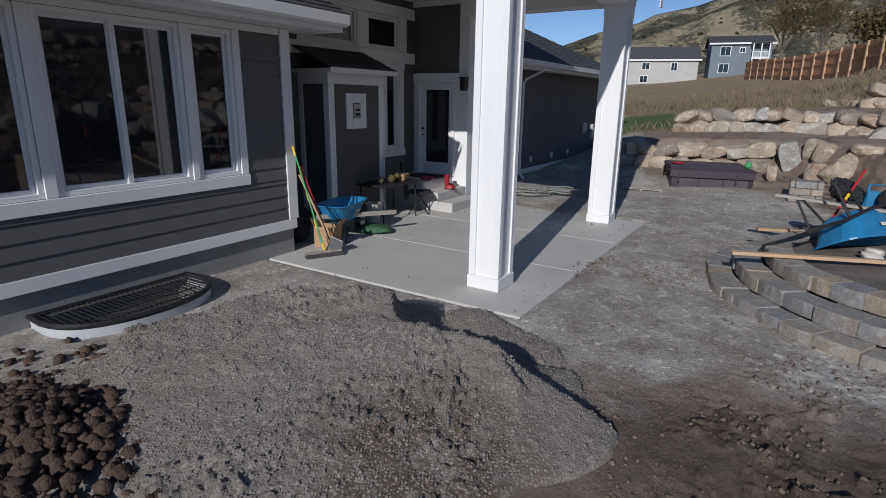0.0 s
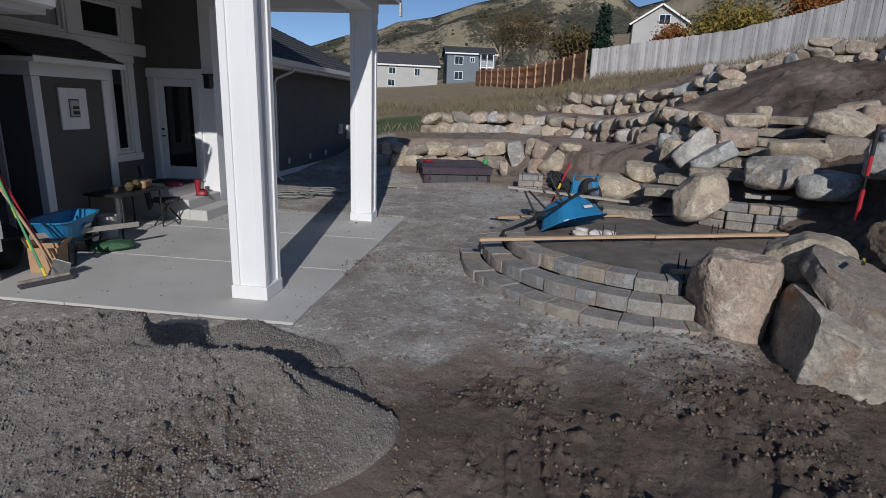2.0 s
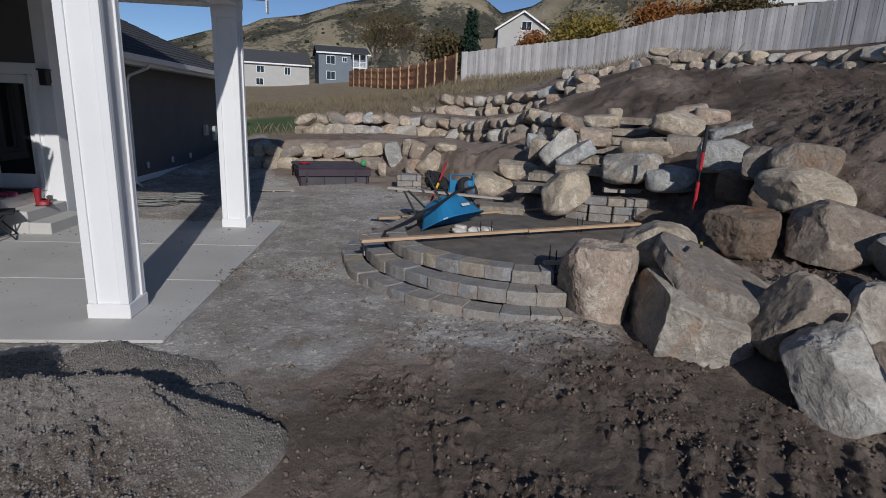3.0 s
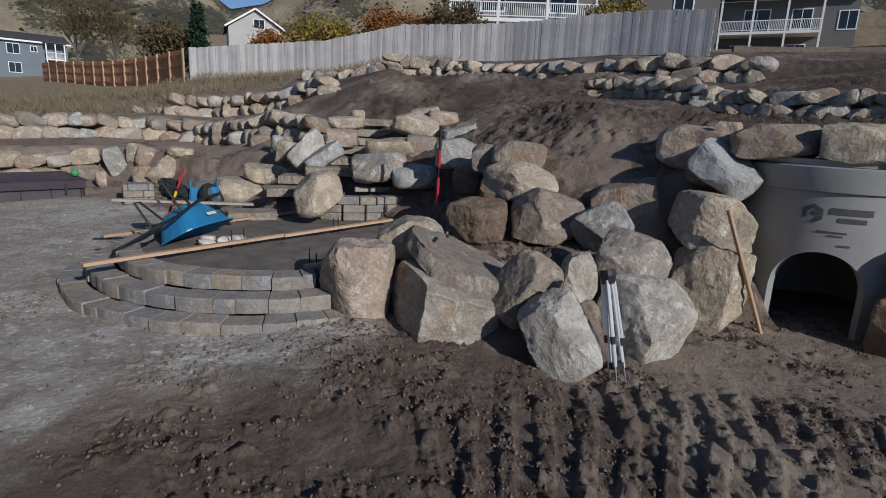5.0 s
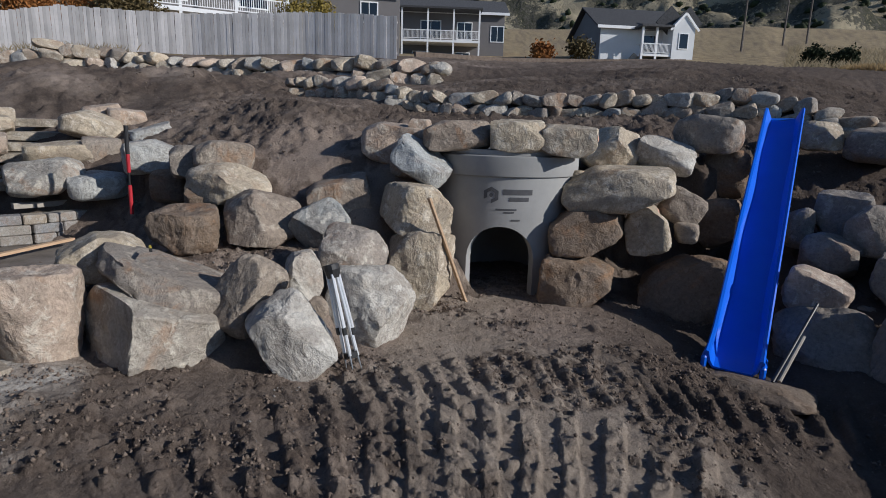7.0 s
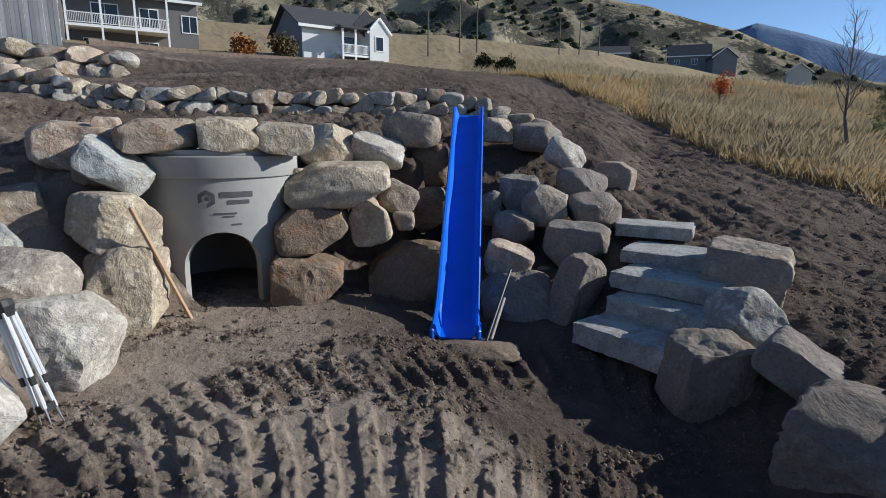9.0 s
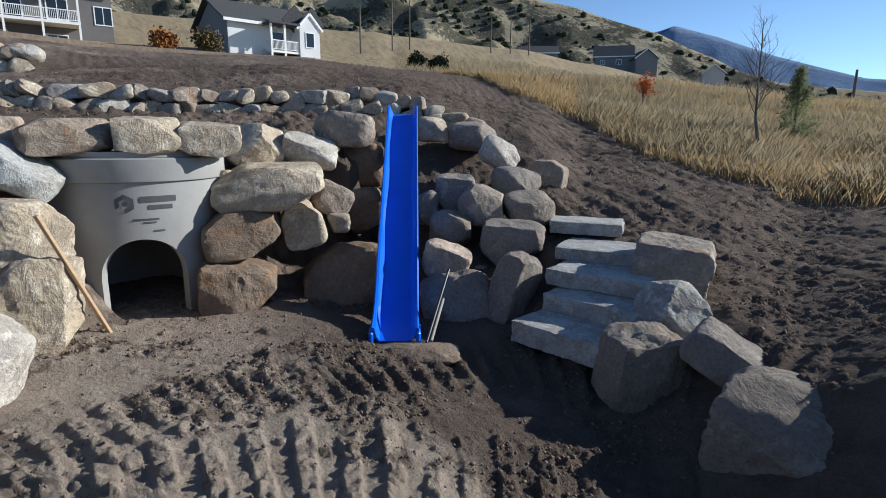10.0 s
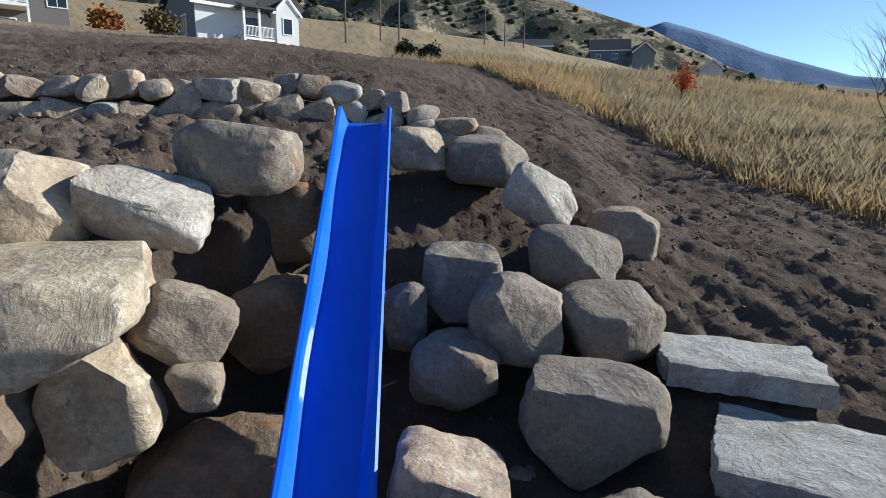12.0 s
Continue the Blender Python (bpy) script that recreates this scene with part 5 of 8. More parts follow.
def window(name, x, y0, y1, z0, z1, label, panes=1, face="x", slider=False):
    """A white-framed window in a wall that faces +x (or -y); panes sit back in the frame."""
    ob = tagged(new(name), label, "window", kind="structure")
    ob.matrix_basis = HM @ (Matrix.Translation((x, 0, 0)) if face == "x" else Matrix.Translation((0, x, 0)) @ pose(0, 0, 0, 0, 0, -90))
    if face != "x":
        y0, y1 = y0, y1
    b = 0.05
    g = Geo()
    g.box(-0.10, 0.012, y0, y0 + b, z0, z1).box(-0.10, 0.012, y1 - b, y1, z0, z1)
    g.box(-0.10, 0.012, y0 + b, y1 - b, z0, z0 + b).box(-0.10, 0.012, y0 + b, y1 - b, z1 - b, z1)
    put("window_frame", g, WHITE, ob)
    w = (y1 - y0 - 2 * b) / panes
    for i in range(panes):
        a = y0 + b + i * w
        if i:
            put("mullion", Geo().box(-0.07, 0.004, a - 0.03, a + 0.03, z0 + b, z1 - b), WHITE, ob)
        q = 0.045
        s = Geo()
        s.box(-0.075, -0.03, a + 0.003, a + q, z0 + b, z1 - b).box(-0.075, -0.03, a + w - q, a + w - 0.003, z0 + b, z1 - b)
        s.box(-0.075, -0.03, a + q, a + w - q, z0 + b, z0 + b + q).box(-0.075, -0.03, a + q, a + w - q, z1 - b - q, z1 - b)
        put("sash", s, WHITE, ob)
        put("pane", Geo().box(-0.058, -0.050, a + q, a + w - q, z0 + b + q, z1 - b - q, 0.001), GLASS, ob)
    return ob


# wall beside the window well
XA = -5.95
g = Geo()
g.box(XA - 0.25, XA, -7.0, 5.5, 0.36, 1.22).box(XA - 0.25, XA, -7.0, -0.3, 1.22, 3.05).box(XA - 0.25, XA, 4.62, 5.5, 1.22, 3.05)
g.box(XA - 0.25, XA, -0.3, 4.62, 2.96, 3.05).box(XA - 0.25, XA, 2.38, 2.5, 1.22, 2.96).box(XA - 0.25, XA, 3.94, 4.03, 1.22, 2.96)
wall_a = built("wall_west", g, STUCCO, "dark grey lap-sided house wall with white trim", "wall")
built("foundation", Geo().box(XA - 0.27, XA - 0.03, -7.0, 5.48, -0.8, 0.36), FOUNDATION, "bare grey concrete foundation wall", "wall")
window("window_1", XA, -0.3, 2.38, 1.22, 2.96, "large white-framed window with dark reflecting panes", 2)
window("window_2", XA, 2.5, 3.94, 1.22, 2.96, "white-framed sliding window with dark panes", 2)
window("window_3", XA, 4.03, 4.62, 1.22, 2.96, "narrow white-framed window with a dark pane")
g = Geo()
g.box(XA, XA + 0.035, -7, 5.5, 0.36, 0.5).box(XA, XA + 0.04, -0.5, 4.74, 1.08, 1.215).box(XA, XA + 0.03, -7, 5.36, 2.965, 3.05)
g.box(XA, XA + 0.03, 2.385, 2.495, 1.22, 2.96).box(XA, XA + 0.03, 3.945, 4.025, 1.22, 2.96).box(XA, XA + 0.03, 4.625, 4.73, 1.22, 2.96)
g.box(XA, XA + 0.035, 5.37, 5.535, 0.505, 3.05).box(XA - 0.2, XA - 0.002, 5.503, 5.535, 0.36, 3.05)
built("trim_west", g, WHITE, "white painted board trim on the wall", "trim")
lap_boards(wall_a, [(XA, 0.0, 5.36, 0.505, 1.075), (XA, 4.735, 5.365, 1.08, 2.96)])
# roof edge over it
g = Geo()
g.box(XA - 0.3, XA + 0.5, -7.2, 6.0, 3.055, 3.085)
built("soffit_west", g, SOFFIT, "white soffit under the eave", "soffit")
g = Geo()
g.box(XA + 0.5, XA + 0.53, -7.2, 6.05, 3.04, 3.24).box(XA - 0.3, XA + 0.5, 6.0, 6.03, 3.04, 3.24)
g.grid([[(XA + 0.53, y, 3.24), (XA + 0.55, y, 3.12), (XA + 0.60, y, 3.10), (XA + 0.66, y, 3.13), (XA + 0.67, y, 3.25), (XA + 0.655, y, 3.255), (XA + 0.64, y, 3.14)] for y in (-7.2, 6.05)])
built("gutter_west", g, WHITE, "white fascia and gutter along the eave", "gutter")


def shingle_roof(name, corners, rows, label, cols=14):
    """A roof plane from its eave corners a, b and ridge corners c, d, with shingle courses that lap."""
    a, b, c, d = (Vector(p) for p in corners)
    up = (b - a).cross(d - a).normalized()
    if up.z < 0:
        up = -up
    g = Geo()
    for i in range(rows):
        s, t = i / rows, (i + 1) / rows
        p, q, r, w = a.lerp(d, s), b.lerp(c, s), b.lerp(c, t), a.lerp(d, t)
        g.add([p - up * 0.03, q - up * 0.03, r - up * 0.03, w - up * 0.03, p + up * 0.016, q + up * 0.016, r + up * 0.003, w + up * 0.003],
              [(3, 2, 1, 0), (4, 5, 6, 7), (0, 1, 5, 4), (1, 2, 6, 5), (2, 3, 7, 6), (3, 0, 4, 7)])
    return built(name, g, SHINGLE, label, "roof")


shingle_roof("roof_west", ((XA + 0.62, -7.3, 3.26), (XA + 0.62, 6.1, 3.26), (XA - 3.2, 6.1, 5.17), (XA - 3.2, -7.3, 5.17)), 24, "dark asphalt shingle roof")
built("wall_recess", Geo().box(-7.5, XA - 0.25, 5.25, 5.5, 0, 4.9), SIDING, "dark grey wall at the patio's recess", "wall")

# recessed patio wall
XE = -7.3
g = Geo()
g.box(XE - 0.25, XE, 5.5, 9.38, 0, 3.12).box(XE - 0.25, XE, 9.82, 10.65, 0, 3.12).box(XE - 0.25, XE, 9.38, 9.82, 0, 1.12).box(XE - 0.25, XE, 9.38, 9.82, 2.76, 3.12)
g.box(XE - 0.25, XE, 5.5, 7.0, 3.12, 5.2).box(XE - 0.25, XE, 8.5, 8.82, 3.12, 5.2).box(XE - 0.25, XE, 9.86, 10.65, 3.12, 5.2)
g.box(XE - 0.25, XE, 7.0, 8.5, 3.78, 5.2).box(XE - 0.25, XE, 8.82, 9.86, 3.78, 5.2)
wall_e = built("wall_patio", g, STUCCO, "dark grey recessed patio wall with white trim", "wall")
window("window_4", XE, 7.0, 8.5, 3.12, 3.78, "high transom window with a dark pane")
window("window_5", XE, 8.82, 9.86, 3.12, 3.78, "high transom window with a dark pane")
window("window_6", XE, 9.38, 9.82, 1.12, 2.76, "tall narrow window with a dark pane")
g = Geo()
t = 0.03
g.box(XE, XE + t, 5.5, 10.4, 2.9, 3.115).box(XE, XE + t, 5.5, 10.4, 3.785, 4.0).box(XE, XE + t, 8.505, 8.815, 3.12, 3.78).box(XE, XE + t, 9.865, 10.1, 3.12, 3.78)
g.box(XE, XE + t, 9.22, 9.375, 1.12, 2.76).box(XE, XE + t, 9.825, 9.99, 1.12, 2.76).box(XE, XE + 0.045, 9.2, 10.02, 0.98, 1.115).box(XE, XE + t, 9.2, 10.02, 2.765, 2.895)
built("trim_patio", g, WHITE, "white board trim round the patio windows", "trim")
lap_boards(wall_e, [(XE, 9.0, 10.36, 0.0, 0.97)])

# bump-out with a shed roof
g = Geo()
g.box(XE + 0.001, -6.62, 6.99, 8.42, 0.0, 2.62)
built("wall_bumpout", g, STUCCO, "dark grey bump-out below a small shed roof", "wall")
g = Geo()
X1 = -6.62
g.box(X1, X1 + 0.025, 6.96, 7.10, 0.0, 2.40).box(X1, X1 + 0.025, 8.28, 8.44, 0.0, 2.40).box(X1, X1 + 0.03, 6.95, 8.45, 2.405, 2.64)
g.box(XE, X1 + 0.022, 6.962, 6.988, 2.405, 2.64).box(X1 - 0.1, X1 - 0.002, 6.962, 6.988, 0.0, 2.40).box(XE, XE + 0.1, 6.962, 6.988, 0.0, 2.40)
g.box(X1, X1 + 0.03, 7.39, 7.55, 1.66, 2.26).box(X1, X1 + 0.03, 7.75, 7.91, 1.66, 2.26).box(X1, X1 + 0.03, 7.55, 7.75, 2.1, 2.26).box(X1, X1 + 0.03, 7.55, 7.75, 1.66, 1.84)
built("trim_bumpout", g, WHITE, "white corner boards and panel frame", "trim")
shingle_roof("roof_bumpout", ((-6.42, 6.85, 2.66), (-6.42, 8.6, 2.66), (XE + 0.04, 8.6, 3.02), (XE + 0.04, 6.85, 3.02)), 6, "small dark shingled shed roof")
built("roof_edge_bumpout", Geo().box(-6.44, -6.415, 6.85, 8.6, 2.58, 2.66).box(XE, -6.44, 6.85, 6.875, 2.58, 2.645).box(XE, -6.44, 8.575, 8.6, 2.58, 2.645), WHITE, "white fascia of the shed roof", "trim")
hood = tagged(new("gas_vent"), "square grey metal vent in a white frame on the wall", "vent")
hood.matrix_basis = HM
put("cover", Geo().box(X1 + 0.002, X1 + 0.05, 7.56, 7.74, 1.85, 2.09, 0.01), STEEL, hood)
put("louvre", Geo().box(X1 + 0.05, X1 + 0.06, 7.59, 7.71, 1.88, 1.93).box(X1 + 0.05, X1 + 0.06, 7.59, 7.71, 1.96, 2.0), BLACK, hood)

# wall with the door
YC = 10.4
g = Geo()
g.box(-7.55, -7.13, YC, YC + 0.25, 0, 5.2).box(-6.28, -5.9, YC, YC + 0.25, 0, 5.2).box(-7.13, -6.28, YC, YC + 0.25, 2.53, 5.2).box(-7.13, -6.28, YC, YC + 0.25, 0, 0.55)
built("wall_door", g, WHITE, "white panelled wall round the patio door", "wall")
built("wall_panel", Geo().box(-7.32, -6.14, YC - 0.006, YC - 0.001, 2.72, 4.05), STUCCO, "dark grey panel over the patio door", "wall")
g = Geo()
g.box(-7.46, -7.33, YC - 0.03, YC, 0.55, 4.2).box(-6.13, -5.9, YC - 0.03, YC, 0.0, 4.2).box(-7.33, -6.13, YC - 0.035, YC, 2.54, 2.71).box(-7.33, -6.13, YC - 0.03, YC, 4.06, 4.2)
g.box(-7.2, -7.125, YC - 0.04, YC, 0.55, 2.53).box(-6.29, -6.215, YC - 0.04, YC, 0.55, 2.53)
built("trim_door", g, WHITE, "white door casing and pilaster boards", "trim")
door = tagged(new("door_1"), "closed white patio door with a full-height dark pane", "door", kind="structure")
door.matrix_basis = HM
g = Geo()
g.box(-7.12, -7.0, YC + 0.04, YC + 0.085, 0.57, 2.52).box(-6.41, -6.29, YC + 0.04, YC + 0.085, 0.57, 2.52).box(-7.0, -6.41, YC + 0.04, YC + 0.085, 0.57, 0.82).box(-7.0, -6.41, YC + 0.04, YC + 0.085, 2.38, 2.52)
put("door_leaf", g, WHITE, door)
put("pane", Geo().box(-7.0, -6.41, YC + 0.06, YC + 0.068, 0.82, 2.38, 0.001), GLASS, door)
put("door_handle", Geo().tube([(-7.065, YC + 0.04, 1.42), (-7.065, YC - 0.02, 1.42), (-7.0, YC - 0.025, 1.42)], 0.012).tube([(-7.065, YC + 0.04, 1.55), (-7.065, YC, 1.55)], 0.024, 12), BLACK, door)
put("threshold", Geo().box(-7.13, -6.28, YC - 0.02, YC + 0.2, 0.55, 0.57), STEEL, door)

# steps to the door
steps = built("door_steps", Geo().box(XE + 0.002, -6.27, 9.25, YC - 0.002, -0.05, 0.55, 0.012), CONCRETE, "cast concrete landing and steps below the patio door", "steps")
put("step", Geo().box(-6.268, -5.9, 9.25, YC - 0.04, -0.05, 0.365, 0.012), CONCRETE, steps)
put("step", Geo().box(-5.898, -5.56, 9.25, YC - 0.04, -0.05, 0.185, 0.012), CONCRETE, steps)

# wing that runs on
XD = -6.3
g = Geo()
g.box(XD - 0.25, XD, 10.65, 12.6, 0.22, 2.95).box(XD - 0.25, XD, 13.5, 21.0, 0.22, 2.95).box(XD - 0.25, XD, 12.6, 13.5, 0.22, 1.0).box(XD - 0.25, XD, 12.6, 13.5, 2.45, 2.95)
g.box(-14, XD - 0.25, 20.75, 21.0, 0.22, 2.95)
wall_d = built("wall_wing", g, STUCCO, "dark grey side wall of the house wing", "wall")
built("foundation_wing", Geo().box(XD - 0.27, XD - 0.02, 10.65, 20.98, -0.5, 0.2), FOUNDATION, "concrete foundation of the wing", "wall")
window("window_7", XD, 12.6, 13.5, 1.0, 2.45, "white-framed window in the wing wall", 1)
g = Geo()
g.box(XD, XD + 0.03, 10.65, 21.0, 0.2, 0.34).box(XD, XD + 0.03, 12.47, 12.595, 0.98, 2.6).box(XD, XD + 0.03, 13.505, 13.63, 0.98, 2.6).box(XD, XD + 0.03, 12.6, 13.5, 2.455, 2.6).box(XD, XD + 0.03, 12.6, 13.5, 0.86, 0.995)
built("trim_wing", g, WHITE, "white base board and window trim", "trim")
lap_boards(wall_d, [(XD, 13.65, 20.98, 0.345, 2.93), (XD, 10.66, 12.46, 0.345, 2.93)])
built("soffit_wing", Geo().box(XD - 0.3, XD + 0.5, 10.7, 21.5, 2.955, 2.985), SOFFIT, "white soffit of the wing", "soffit")
g = Geo()
g.box(XD + 0.5, XD + 0.53, 10.7, 21.5, 2.93, 3.13)
g.grid([[(XD + 0.53, y, 3.13), (XD + 0.55, y, 3.01), (XD + 0.60, y, 2.99), (XD + 0.66, y, 3.02), (XD + 0.67, y, 3.14), (XD + 0.655, y, 3.145), (XD + 0.64, y, 3.03)] for y in (10.7, 21.5)])
g.tube([(XD + 0.6, 13.9, 3.0), (XD + 0.55, 13.9, 2.9), (XD + 0.12, 13.9, 2.72), (XD + 0.06, 13.9, 2.6), (XD + 0.06, 13.9, 0.25), (XD + 0.2, 13.9, 0.12)], 0.035, 8)
built("gutter_wing", g, WHITE, "white gutter and downspout of the wing", "gutter")
shingle_roof("roof_wing", ((XD + 0.62, 10.75, 3.15), (XD + 0.62, 21.6, 3.15), (-10.6, 17.0, 5.6), (-10.6, 10.75, 5.6)), 22, "dark asphalt shingle roof of the wing")
shingle_roof("roof_hip", ((XD + 0.62, 21.6, 3.15), (-15, 21.6, 3.15), (-10.7, 17.0, 5.6), (-10.6, 17.0, 5.6)), 22, "dark shingled hip end of the wing")
for k, (y, z, w, h) in enumerate(((19.0, 1.12, 0.24, 0.34), (19.9, 0.9, 0.2, 0.5))):
    bx = tagged(put("utility_box", Geo().box(XD + 0.03, XD + 0.13, y, y + w, z, z + h, 0.012), ALUMINIUM if k else PAPER, None, HM), "small pale meter box fixed to the wing wall", "meter box", "meter boxes")
for y in (14.6, 16.2, 17.6):
    bx = tagged(put("wall_outlet", Geo().box(XD + 0.03, XD + 0.075, y, y + 0.11, 0.5, 0.66, 0.01), SOFFIT, None, HM), "small white outlet cover low on the wall", "outlet", "outlets on the wing")

# patio slab in six bays
patio = tagged(new("patio"), "light broom-finished concrete patio with saw-cut joints", "patio", kind="structure")
patio.matrix_basis = HM
ys, xs = [5.0, 6.9, 8.75, 10.62], [-7.298, -4.75, -2.15]
for i in range(3):
    for j in range(2):
        put("slab", Geo().box(xs[j] + 0.004, xs[j + 1] - 0.004, ys[i] + 0.004, ys[i + 1] - 0.004, -0.14, 0.0, 0.008), CONCRETE, patio)

# porch roof
g = Geo()
g.box(-3.1, -2.68, 5.5, 10.52, 3.78, 4.14).box(-5.88, -3.1, 10.06, 10.46, 3.78, 4.14).box(-7.28, -3.1, 5.5, 5.9, 3.78, 4.14)
built("porch_beam", g, WHITE, "white boxed beams of the porch roof", "beam")
built("porch_ceiling", Geo().box(-7.28, -2.4, 5.2, 10.95, 4.145, 4.19), SOFFIT, "white boarded porch ceiling", "ceiling")
g = Geo()
g.box(-2.4, -2.36, 5.15, 11.0, 4.02, 4.24).box(-7.28, -2.4, 5.15, 5.19, 4.02, 4.24).box(-7.28, -2.4, 10.96, 11.0, 4.02, 4.24)
for k in range(5):
    g.box(-2.36, -2.335, 10.82, 10.99, 3.80 + 0.045 * k, 3.838 + 0.045 * k)
built("porch_fascia", g, WHITE, "white fascia and gutter end of the porch roof", "trim")
shingle_roof("porch_roof", ((-2.28, 5.1, 4.26), (-2.28, 11.05, 4.26), (-7.3, 11.05, 6.5), (-7.3, 5.1, 6.5)), 20, "dark shingled porch roof")


def column(y, h):
    ob = tagged(new("porch_column"), "square white panelled porch column on the slab", "column", "porch columns")
    ob.matrix_basis = HM @ Matrix.Translation((-2.89, y + 0.2, 0))
    s = 0.175
    put("core", Geo().box(-s, s, -s, s, 0.0, h), WHITE, ob)
    o = 0.2
    for sx in (-1, 1):
        for sy in (-1, 1):
            g = Geo()
            x0, x1 = sorted((sx * o, sx * (o - 0.085)))
            y0, y1 = sorted((sy * o, sy * (s + 0.001)))
            g.box(x0, x1, y0, y1, 0.16, h)
            x0, x1 = sorted((sx * o, sx * (s + 0.001)))
            y0, y1 = sorted((sy * (s + 0.001), sy * (o - 0.085)))
            g.box(x0, x1, y0, y1, 0.16, h)
            put("corner_board", g, WHITE, ob)
    put("base_board", Geo().box(-o - 0.012, o + 0.012, -o - 0.012, o + 0.012, 0.002, 0.158, 0.006), WHITE, ob)
    put("top_board", Geo().box(-o - 0.006, o + 0.006, -o - 0.006, o + 0.006, h - 0.2, h, 0.006), WHITE, ob)
    return ob


column(5.55, 3.78)
column(10.08, 3.78)


# ---------------------------------------------------------------- gravel heap and clods
HEAP_RIDGES = (
    # ridge points x, y, height; slope before, behind and past the ends
    (((-2.45, 4.1, 0.36), (-1.6, 4.7, 0.5), (-0.6, 4.66, 0.55)), 0.3, 0.6, 1.9),
    (((-0.62, 4.9, 0.44), (-0.56, 4.6, 0.56), (-0.5, 4.05, 0.51)), 0.5, 1.9, 0.6),
    (((-1.5, 3.9, 0.5), (-0.6, 4.0, 0.52), (0.0, 3.92, 0.48)), 0.31, 2.0, 0.8),
    (((-0.15, 3.93, 0.48), (0.2, 3.78, 0.47), (0.32, 3.42, 0.4)), 0.42, 1.6, 0.9),
    (((0.1, 5.2, 0.08), (0.6, 4.5, 0.08)), 0.14, 0.14, 0.14),
)


def heap_shape(x, y):
    wx = x + (fbm(x * 1.6, y * 1.6, 0, 3, 47) - 0.5) * 0.2
    wy = y + (fbm(x * 1.6, y * 1.6, 0, 3, 48) - 0.5) * 0.2
    z = np.zeros_like(x)
    for ridge, before, behind, past in HEAP_RIDGES:
        last = len(ridge) - 2
        for k, ((ax, ay, az), (bx, by, bz)) in enumerate(zip(ridge, ridge[1:])):
            ux, uy = bx - ax, by - ay
            ll = ux * ux + uy * uy
            t0 = ((wx - ax) * ux + (wy - ay) * uy) / ll
            t = np.clip(t0, 0, 1)
            d = np.hypot(wx - ax - ux * t, wy - ay - uy * t)
            side = (ux * (wy - ay) - uy * (wx - ax)) / math.sqrt(ll)
            slope = before + (behind - before) * smooth01((side + 0.05) / 0.1)
            if k == last:
                slope = np.where(t0 > 1, past, slope)
            z = np.maximum(z, az + (bz - az) * t - slope * d)
    return z


def gravel_heap():
    x, y = np.meshgrid(np.arange(-3.7, 1.5, 0.019), np.arange(1.2, 6.4, 0.019))
    z = heap_shape(x, y)
    inside = smooth01(z / 0.05)
    z = z + (fbm(x * 1.5, y * 1.5, 0, 3, 61) - 0.5) * 0.07 * (z > 0.01)
    stony = smooth01((fbm(x * 1.3, y * 1.3, 0, 3, 64) - 0.42) / 0.2) * (1 - 0.8 * smooth01((x + 0.5 * (y - 3.2) - 0.1) / 0.3))
    z = z + (fbm(x * 9, y * 9, 0, 5, 62, 0.72) - 0.5) * (0.03 + 0.035 * stony) + np.maximum(fbm(x * 24, y * 24, 0, 2, 63, 0.7) - 0.55, 0) * 0.13 * (0.35 + stony)
    z = z * inside + gentle(x, y) - 0.12 * (1 - inside)
    n, m = x.shape
    i, j = np.meshgrid(np.arange(n - 1), np.arange(m - 1), indexing="ij")
    f = np.stack([i * m + j, i * m + j + 1, (i + 1) * m + j + 1, (i + 1) * m + j], -1).reshape(-1, 4)
    f = f[(inside.ravel()[f] > 0.0).any(1)]
    used, inv = np.unique(f, return_inverse=True)
    v = np.stack([x, y, z], -1).reshape(-1, 3)[used]
    me = mesh_from_arrays("gravel_heap", v, inv.reshape(-1, 4))
    me.materials.append(HEAP)
    tagged(new("gravel_heap", me), "heap of grey crushed road-base gravel", "gravel heap", kind="stuff")
    return v


